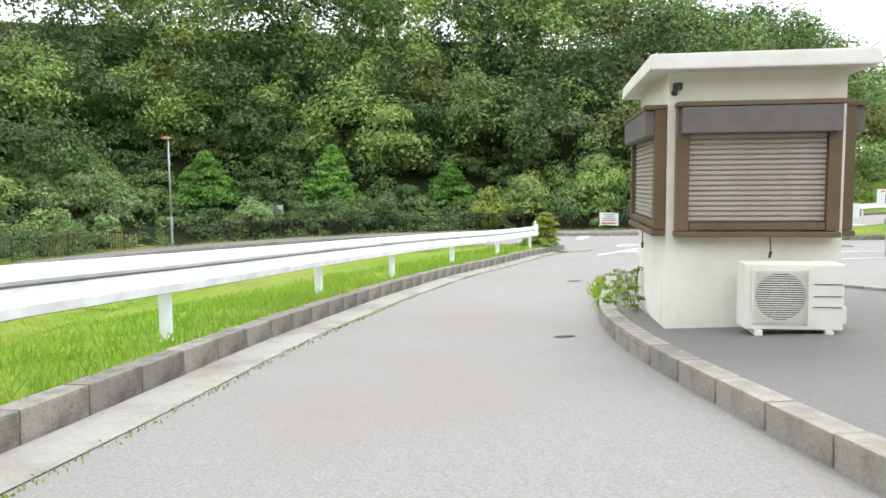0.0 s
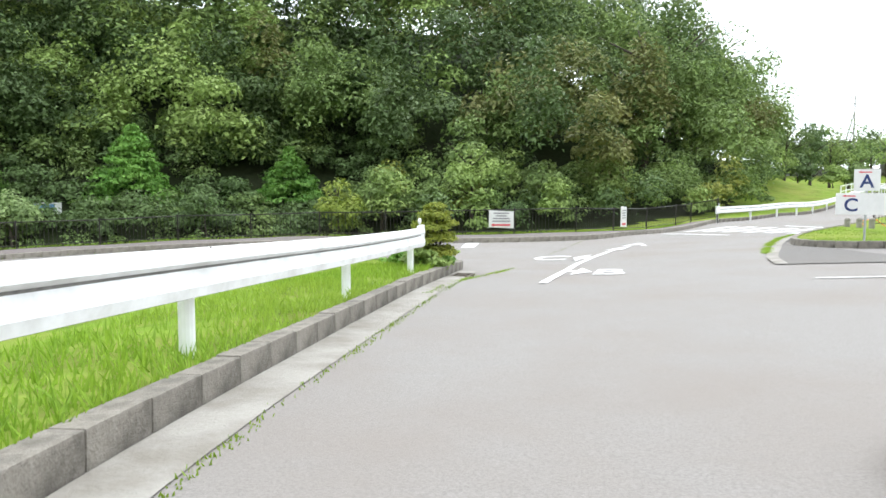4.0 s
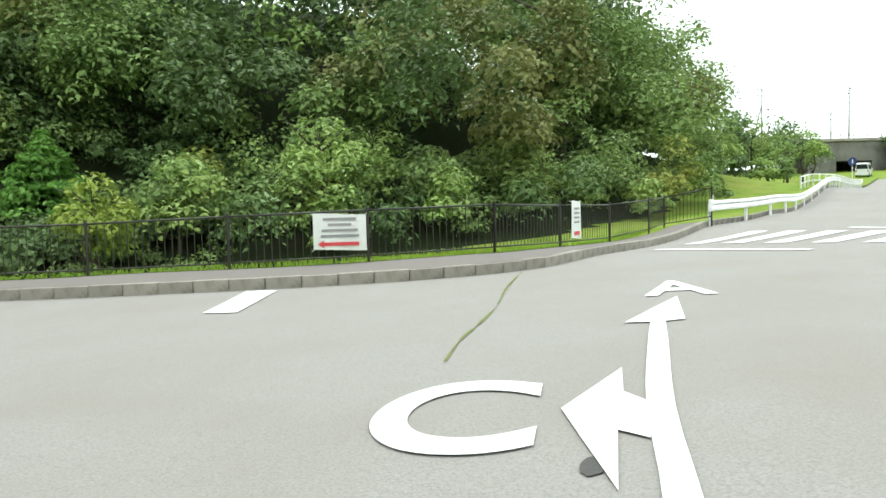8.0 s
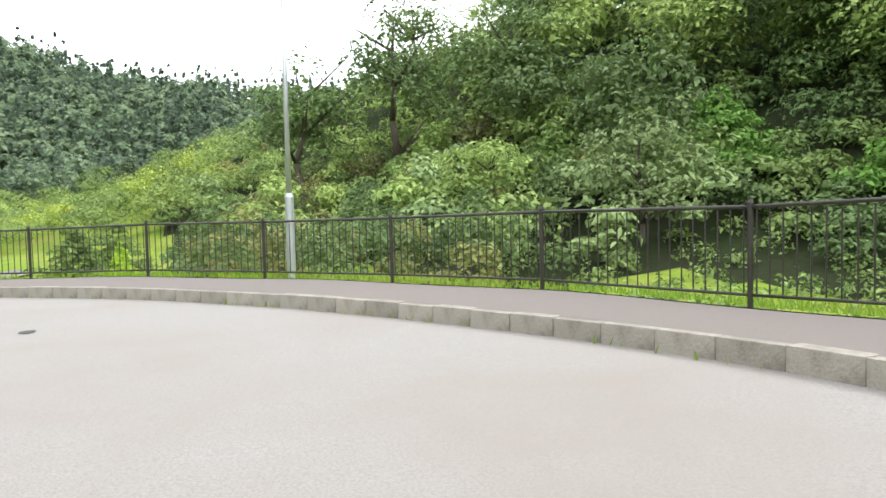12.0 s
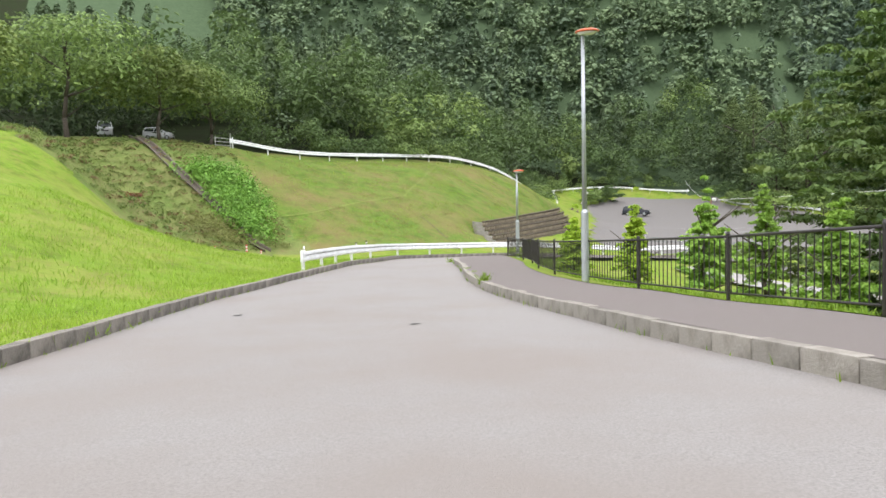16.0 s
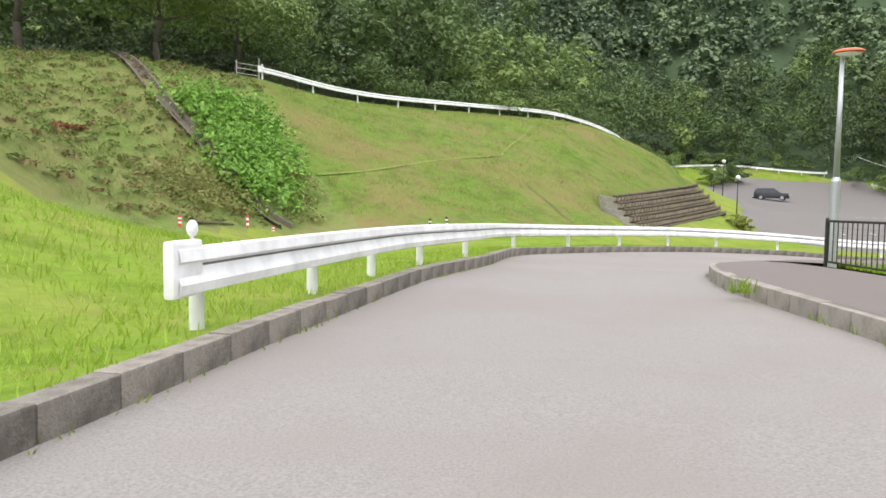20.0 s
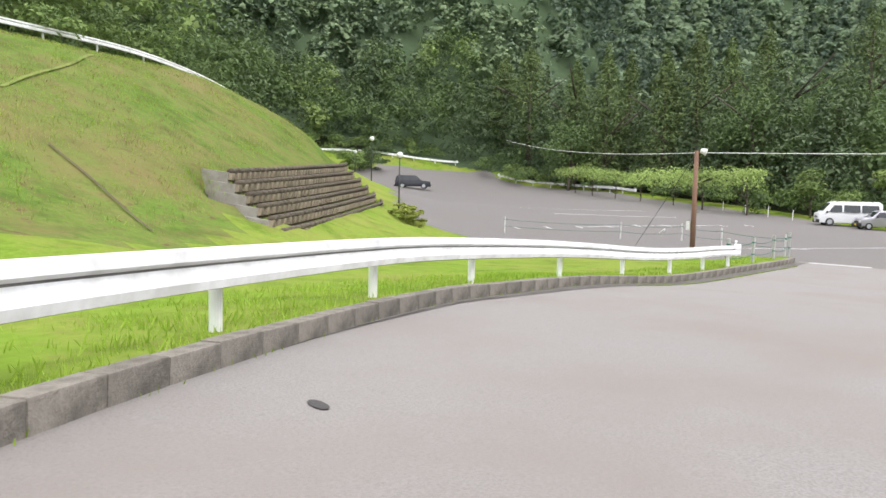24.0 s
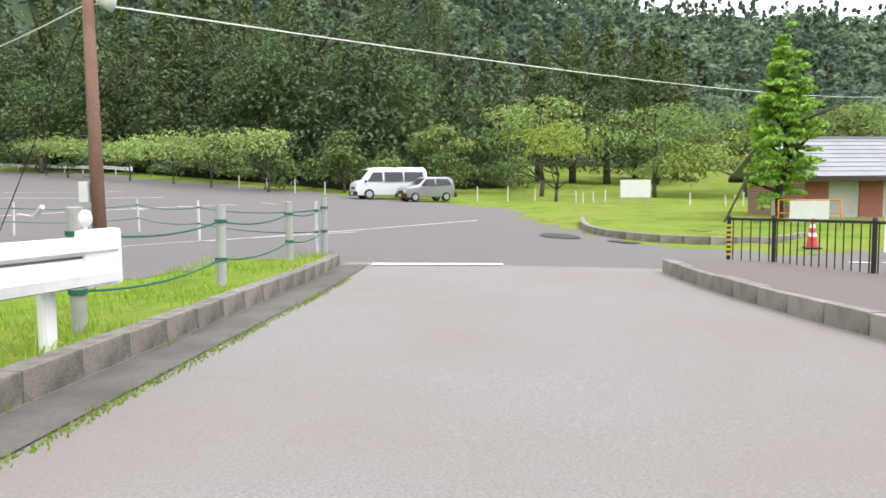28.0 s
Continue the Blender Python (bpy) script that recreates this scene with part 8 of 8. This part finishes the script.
for k in range(17):
    f = k / 16
    z = 1.5 + (H_ - 1.8) * f
    reach = 6.6 * (1 - f) ** 0.7 * rng.uniform(0.75, 1.12) + 0.3
    n = int(6 + 15 * (1 - f))
    for a in np.linspace(0, 6.28, n, endpoint=False) + rng.uniform(0, 1):
        L = reach * rng.uniform(0.55, 1.2)
        for s in (0.45, 0.7, 0.95):
            cc.append((math.cos(a) * L * s, math.sin(a) * L * s, z + 0.1 * s * s * L + rng.uniform(-0.12, 0.12)))
            rr.append(0.42 + 0.09 * L * (1.1 - s))
part("crown", quads_mesh("crown", leaf_cloud(np.array(cc), np.array(rr), 60, 0.13, rng, 0.5, 0.36), CYAN_DARK), conifer)
for dx in (0.0, 1.3):
    bm = bmesh.new()
    rod(bm, (dx, 0, -0.4), (dx * 0.5, 0, H_ * 0.85), 0.24, 0.05, sides=12)
    bpart("trunk", bm, BARK, conifer, smooth=True)
for k, (x, y, w) in enumerate(((-36.4, 13.7, 2.0), (-37.8, 14.3, 1.8), (-35.3, 12.6, 1.6))):
    young_tree("dark_bush", x, y, height(x, y) + 1.2, w, LEAF_DARK, 561 + k, "dark rounded bush under the conifer", "broad", 0.12, 40, 60, -0.1)
rng = np.random.default_rng(74)
thick = [(-21.5, 38.5), (-19.5, 43), (-20, 49), (-30, 56), (-64, 50), (-64, 40), (-40, 37.5), (-29, 37.5)]
items = []
for x, y in scatter(rng, 85, (-64, 37, -19, 57), lambda x, y: bool(inside(thick, x, y)), 1.7):
    near_f = x > -30
    items.append((x, y, (LEAF_DARK, LEAF_OLIVE)[rng.choice(2, p=[0.72, 0.28])], ("broad", rng.uniform(2.2, 3.6) if near_f else rng.uniform(2, 4), rng.uniform(2.2, 3.6), 24, 40, 0.11, -0.1)))
wood_of("fence_bushes", items, "dense leafy bushes behind the bend fence", 700)
for k in range(9):
    x, y = rng.uniform(-92, -62), rng.uniform(6, 30)
    h = rng.uniform(2.4, 4.2)
    young_tree("park_tree", x, y, height(x, y) + h, h * 0.75, (LEAF_MID, GINKGO, LEAF_LIGHT)[k % 3], 581 + k, "small rounded tree on the park lawn", "broad", 0.11, 34, 44, 0.28, "trees on the park lawn")
PALE_PATH = surface("pale_paving", (0.31, 0.29, 0.275), (0.38, 0.36, 0.34), (0.24, 0.22, 0.205), 0.9, 30, 0.6, 0.2)
way = curve_line([(-30.0, 31.4), (-38, 29.2), (-46, 26.8), (-55, 23.6), (-62, 21)], 0.8)
ribbon("path", beside(way, 1.1), beside(way, -1.1), 0.2, 0.2, PALE_PATH, "pale paved path into the park", "path", 3)
way = curve_line([(-41, -3.5), (-43.6, 3), (-45.2, 10), (-45.6, 18), (-44.6, 26), (-42.6, 32)], 1.0)
ribbon("path", beside(way, 1.5), beside(way, -1.5), 0.19, 0.19, PALE_PATH, "pale concrete lane behind the footpath fence", "path", 3)
way = curve_line([(-47, -6), (-52, 0), (-55.4, 6), (-57, 12), (-59, 19), (-63, 27)], 1.0)
ribbon("path", beside(way, 2.2), beside(way, -2.2), 0.19, 0.19, ASPHALT_OLD, "asphalt service lane through the park", "path", 3)
kerb(beside(way, 2.3), 1, "dark low kerb along the park lane", -0.02, kerb_old_me)
ribbon("path", beside(way, -2.25), beside(way, -2.5), 0.24, 0.24, PALE_PATH, "pale kerb line beside the service lane", "kerb", 1)
board = thing("park_board", pose(-54.0, 11.0, height(-54.0, 11.0), 0, 0, 64), "white notice board on two legs beside the park lane", "sign")
bm = bmesh.new()
box(bm, -0.65, -0.03, 0.55, 0.65, 0.03, 1.35)
bpart("panel", bm, SHEET, board, bevel=0.01)
for x in (-0.5, 0.5):
    bm = bmesh.new()
    rod(bm, (x, 0.05, -0.3), (x, 0.05, 1.3), 0.03, sides=8)
    bpart("leg", bm, STEEL, board)
rng = np.random.default_rng(75)
grove = [(-66, 30), (-64, 42), (-112, 46), (-120, -14), (-104, -8), (-98, 14), (-84, 26)]
items = [(x, y, (LEAF_LIGHT, LEAF_MID, YELLOW_GREEN)[rng.choice(3, p=[0.5, 0.35, 0.15])], ("broad", rng.uniform(3.6, 5.6), rng.uniform(5, 7), 34, 34, 0.17, 0.12)) for x, y in scatter(rng, 70, (-120, -14, -62, 46), lambda x, y: bool(inside(grove, x, y)), 4.0)]
wood_of("park_grove", items, "band of round light green trees behind the park lawn", 720)
rng = np.random.default_rng(76)
items = []
for x, y in scatter(rng, 34, (-172, -24, -112, 42), lambda x, y: True, 5.5):
    items.append((x, y, (LEAF_MID, LEAF_LIGHT, CEDAR)[rng.choice(3, p=[0.45, 0.3, 0.25])], ("broad", rng.uniform(5, 8), rng.uniform(6, 8), 44, 34, 0.24, 0.05)))
wood_of("valley_trees", items, "rounded trees across the valley floor", 730)

# ---- tall trees that stand out at the edge of the wood behind the car park ----
TALL_CEDAR = foliage("tall_cedar_needles", (0.062, 0.1, 0.034), (0.155, 0.22, 0.072), (0.18, 0.235, 0.075), glow=0.22)
CEDARS = ((-123.8, -80.1, 17.9, 8.0), (-121.0, -72.2, 18.8, 7.1), (-128.1, -73.0, 18.8, 6.8), (-118.0, -60.6, 16.3, 8.1), (-121.2, -57.7, 19.0, 9.9), (-127.8, -56.4, 18.6, 8.9), (-125.5, -50.3, 19.2, 9.3), (-127.7, -26.6, 10.6, 5.9), (-135.3, -23.0, 12.4, 7.1), (-132.5, -18.8, 13.4, 6.8), (-131.5, -15.0, 13.1, 7.0), (-140.8, -11.7, 12.8, 5.7), (-130.9, -9.8, 12.3, 7.2), (-137.8, -7.2, 11.1, 5.4), (-130.1, -95.3, 23.6, 11.1), (-132.6, -104.0, 22.4, 10.7), (-148.6, -45.4, 25.9, 14.3), (-154.4, -40.0, 25.3, 12.8))
for k, (x, y, top_z, w) in enumerate(CEDARS):
    young_tree("cedar_tree", x, y, top_z, w * 1.1, TALL_CEDAR, 641 + k, "tall pointed dark green cedar at the wood's edge", "cedar", 0.2, 230, 54, 0.04, "cedars behind the car park")
for k, (x, y, top_z, w) in enumerate(((-118.5, -44.3, 14.0, 14.1), (-117.9, -38.6, 11.4, 11.4), (-111.5, -45.4, 9.5, 9.6), (-116.6, -35.1, 8.1, 7.0), (-116.9, -75.6, 7.5, 8.1))):
    young_tree("broadleaf_tree", x, y, top_z, w, LEAF_DARK, 671 + k, "tall rounded broadleaf tree at the wood's edge", "broad", 0.22, 130, 46, 0.06, "tall trees at the wood's edge")

for k, (x, y, top_z, w) in enumerate(((30, 71, 14.5, 9), (36, 78, 18.0, 9), (40, 83, 17.8, 8.5), (43.5, 84, 15.6, 7.5), (-54, 46.5, 9.6, 7), (-50, 52.5, 13.0, 8), (-59, 57, 15.5, 9), (-43, 58, 10.5, 8), (45, 94, 19.0, 9), (37, 90, 20.0, 10), (47, 101, 23.0, 9.5), (52.5, 101, 20.5, 8.5), (54.8, 111, 25.0, 10), (60, 113, 23.5, 9))):
    young_tree("hill_tree", x, y, top_z, w, LEAF_DARK if k % 3 else LEAF_MID, 691 + k, "tall leafy tree rising from the hillside wood", "broad", 0.22, 110, 46, 0.02, "tall trees of the hill")

for k, (x, y, top_z, w) in enumerate(((56.3, 87.9, 7.2, 5.4), (62.5, 91.7, 6.9, 5.1), (68.5, 95.7, 7.0, 5.5), (74.1, 98.8, 8.0, 6.6), (79.8, 101.8, 7.7, 6.1), (84.6, 104.1, 7.3, 5.6), (89.1, 106.4, 5.9, 4.1), (54.8, 83.8, 2.8, 3.4), (63.3, 88.7, 1.7, 3.1), (70.0, 92.4, 2.2, 4.0))):
    young_tree("roadside_tree", x, y, top_z, w, (LEAF_MID, LEAF_DARK, LEAF_LIGHT)[k % 3], 711 + k, "leafy tree beside the branch road before the overpass", "broad", 0.2, 60, 44, -0.05, "trees before the overpass")

# ---- foot of the bank: striped posts with chain, field gate by the top rail ----
def striped_post(x, y, tall, label, tint):
    p = thing("striped_post", pose(x, y, height(x, y) + 0.05, random.uniform(-4, 4), random.uniform(-4, 4)), label, "post", "striped posts below the bank")
    for k in range(5):
        bm = bmesh.new()
        rod(bm, (0, 0, tall * k / 5 - (0.2 if k == 0 else 0)), (0, 0, tall * (k + 1) / 5), 0.055, sides=12)
        bpart("band", bm, tint if k % 2 == 0 else SHEET, p)
    return p


for x, y, tall in ((-16.3, -14.4, 0.34), (-18.4, -17.8, 0.48), (-19.35, -18.5, 0.26)):
    striped_post(x, y, tall, "red and white striped post below the bank", RED_INK)
for x, y in ((-26.0, -20.0), (-26.85, -20.4)):
    striped_post(x, y, 0.42, "black and white striped post below the slope", BLACK)
branch = thing("fallen_branch", Matrix(), "pale fallen branch lying at the foot of the bank", "branch")
bm = bmesh.new()
run = [Vector((x, y, height(x, y) + 0.12)) for x, y in ((-16.5, -14.9), (-17.0, -15.7), (-17.4, -16.4), (-17.9, -17.2))]
for a, b in zip(run[:-1], run[1:]):
    rod(bm, a, b, 0.045, 0.035, sides=7)
rod(bm, run[1], run[1] + Vector((0.5, -0.3, 0.25)), 0.025, 0.012, sides=6)
bpart("limb", bm, LOG, branch)
gate = thing("field_gate", pose(-17.6, -35.6, height(-17.6, -35.6), 0, 0, 215), "small grey steel gate at the end of the top rail", "gate")
for x in (0.0, 1.6):
    bm = bmesh.new()
    rod(bm, (x, 0, -0.3), (x, 0, 1.35 if x else 1.0), 0.04, sides=8)
    bpart("post", bm, POST_GREY, gate)
for z in (0.25, 0.55, 0.85):
    bm = bmesh.new()
    rod(bm, (0, 0, z), (1.6, 0, z), 0.025, sides=6)
    bpart("rail", bm, POST_GREY, gate)

# ---- far end of the car park: white rail, low hedge, faded bay marks ----
guardrail([(-78, -92), (-88, -101), (-102, -105), (-118, -101)], 0.85, "far white guardrail behind the car park", side=1)
guardrail([(-121, -94), (-119, -76), (-111, -60)], 0.85, "white rail along the wood behind the car park", side=1)
for k, (x, y, w) in enumerate(((-87.5, -90.5, 4.5), (-91, -93, 4), (-95, -95.5, 5))):
    young_tree("lot_bush", x, y, height(x, y) + 3.0, w, LEAF_DARK if k else LEAF_MID, 601 + k, "rounded dark tree at the far lot edge", "broad", 0.16, 40, 50, 0.1)
for k in range(9):
    a = np.array([-66.0, -40.5]) + k * np.array([-2.1, 1.05])
    stripe("bay_line", a, a + (0.55, 1.15), 0.1, "faded white bay line on the car park")
rng = np.random.default_rng(77)
for k, (x, y) in enumerate(((-55.0, -38.4), (-55.6, -39.6), (-54.6, -37.4))):
    young_tree("yellow_shrub", x, y, height(x, y) + 1.0, 1.4, LEAF_YELLOW, 611 + k, "yellowing shrub by the globe lamp", "broad", 0.1, 24, 40, -0.1)

# ---- branch road: underpass, embankment, poles, sign ----
OVER = surface("stained_overpass_concrete", (0.17, 0.16, 0.15), (0.24, 0.23, 0.21), (0.07, 0.065, 0.06), 0.9, 6, 0.35, 0.4, stain_amount=0.85)
bridge = thing("overpass", pose(106.2, 120.3, -0.7, 0, 0, -20), "stained concrete overpass with dark underpass and green railing", "bridge")
bm = bmesh.new()
box(bm, -3.0, 0, -1, 1.6, 9, 6.5)
bpart("abutment", bm, OVER, bridge)
bm = bmesh.new()
box(bm, 7.4, 0, -1, 40, 9, 6.5)
bpart("abutment", bm, OVER, bridge)
bm = bmesh.new()
box(bm, 1.6, 0, 3.3, 7.4, 9, 6.5)
bpart("lintel", bm, OVER, bridge)
bm = bmesh.new()
box(bm, -45, -0.25, 6.5, 60, 9.25, 6.95)
bpart("deck_edge", bm, GUTTER, bridge, "pale deck edge")
for k in range(48):
    bm = bmesh.new()
    box(bm, -44 + 2.2 * k, 0.0, 6.95, -43.9 + 2.2 * k, 0.1, 7.8)
    bpart("rail_post", bm, POST_GREY, bridge)
for z in (7.35, 7.75):
    bm = bmesh.new()
    box(bm, -44, 0.0, z, 60, 0.08, z + 0.1)
    bpart("rail", bm, POST_GREY, bridge)
# added near-black sheet stands for the darkness inside the underpass
bm = bmesh.new()
box(bm, 1.6, 8.7, -1, 7.4, 8.95, 3.3)
bpart("tunnel_depth", bm, DARK_STEEL, bridge, "near-black sheet added across the underpass to make it dark")
EMB = [(113, 112.5), (118, 109.5), (126, 105), (138, 99)]
line = curve_line(EMB, 1.5)
v, f = [], []
for x, y in line:
    for u, z in ((-4.5, -0.9), (-2, 0.9), (1.0, 3.2), (4.0, 5.4), (6.5, 6.3)):
        v.append((x + 0.42 * u, y + 0.9 * u, z))
f = [(5 * i + j, 5 * i + j + 1, 5 * i + j + 6, 5 * i + j + 5) for i in range(len(line) - 1) for j in range(4)]
structure("embankment", mesh_of("embankment", v, f, GRASS, True), "grassy embankment beside the overpass", "embankment")
rng = np.random.default_rng(78)
items = [(x, y, (LEAF_MID, LEAF_DARK)[k % 2], ("broad", 2.0, 3.0, 20, 40, 0.16, -0.2)) for k, (x, y) in enumerate(scatter(rng, 16, (114, 100, 138, 113), lambda x, y: abs(y - (112.5 - 0.55 * (x - 113))) < 2.5, 2.2))]
c = []
for x, y in line:
    for u in np.arange(-3.5, 6.2, 1.3):
        c.append((x + 0.42 * u + rng.uniform(-0.6, 0.6), y + 0.9 * u + rng.uniform(-0.5, 0.5), np.interp(u, [-4.5, -2, 1, 4, 6.5], [-0.9, 0.9, 3.2, 5.4, 6.3]) + 0.1))
c = np.array(c)
tagged(new("embankment_creeper", quads_mesh("embankment_creeper", leaf_cloud(c, rng.uniform(0.6, 1.1, len(c)), 40, 0.2, rng, flat=0.7), LEAF_DARK)), "dark green creeper covering the embankment in rows", "creeper", kind="stuff")
wood_of("embankment_ivy", items, "ivy and bushes over the embankment", 740)


def power_pole(x, y, z, tall, label, strut=False):
    p = thing("power_pole", pose(x, y, z), label, "utility pole")
    bm = bmesh.new()
    rod(bm, (0, 0, -0.4), (0, 0, tall), 0.17, 0.11, sides=10)
    bpart("pole", bm, POST_GREY, p, smooth=True)
    for h in (tall - 0.5, tall - 1.4):
        bm = bmesh.new()
        box(bm, -0.9, -0.05, h, 0.9, 0.05, h + 0.1)
        a = bpart("cross_arm", bm, DARK_STEEL, p)
        for u in (-0.8, 0.0, 0.8):
            bm = bmesh.new()
            rod(bm, (u, 0, h + 0.1), (u, 0, h + 0.32), 0.06, 0.04, sides=8)
            bpart("insulator", bm, SHEET, a)
    if strut:
        bm = bmesh.new()
        rod(bm, (-3.2, 0, -0.4), (0, 0, tall * 0.8), 0.1, sides=8)
        bpart("strut", bm, POST_GREY, p)
    return p


power_pole(89.4, 116.5, 1.0, 12.6, "grey concrete power pole with strut above the trees", True)
power_pole(115.5, 124.3, 6.0, 9.6, "grey concrete power pole beside the overpass")
power_pole(113.3, 126.0, 6.0, 5.4, "short grey pole beside the overpass")
mast = thing("light_mast", pose(95.6, 96.3, -0.4, 0, 0, 20), "tall thin galvanised road light beside the branch road", "street lamp")
bm = bmesh.new()
rod(bm, (0, 0, -0.3), (0, 0, 12.9), 0.11, 0.06, sides=10)
bpart("pole", bm, POST_GREY, mast, smooth=True)
bm = bmesh.new()
box(bm, -0.1, -0.12, 12.85, 0.9, 0.12, 13.0)
bpart("lamp_head", bm, POST_GREY, mast, bevel=0.03)
sz = height(58.3, 73.3)
rsign = thing("round_sign", pose(58.3, 73.3, sz, 0, 0, 145), "round blue direction sign on a white pole", "road sign")
bm = bmesh.new()
rod(bm, (0, 0, -0.3), (0, 0, 0.75 - sz), 0.035, sides=8)
bpart("pole", bm, SHEET, rsign)
bm = bmesh.new()
rod(bm, (0, 0.03, 0.45 - sz), (0, 0.06, 0.45 - sz), 0.34, sides=24)
disc = bpart("disc", bm, BLUE_INK, rsign, "blue disc")
bm = bmesh.new()
box(bm, -0.05, 0.062, 0.3 - sz, 0.05, 0.068, 0.62 - sz)
bpart("arrow", bm, SHEET, disc, "white arrow bar")
# white pipe railing where the branch road turns
pipe = thing("pipe_railing", Matrix(), "white pipe railing at the branch road's turn", "railing")
run = curve_line([(46, 66.5), (50, 69.3), (55, 72.0), (60, 75.6), (66, 80.2), (74, 86)], 1.6)
tops = [(x, y, height(x, y)) for x, y in run]
for x, y, z in tops:
    bm = bmesh.new()
    rod(bm, (x, y, z - 0.2), (x, y, z + 1.0), 0.05, sides=8)
    bpart("post", bm, WHITE_RAIL, pipe)
for a, b in zip(tops[:-1], tops[1:]):
    for h in (0.5, 0.95):
        bm = bmesh.new()
        rod(bm, (a[0], a[1], a[2] + h), (b[0], b[1], b[2] + h), 0.04, sides=6)
        bpart("rail", bm, WHITE_RAIL, pipe)
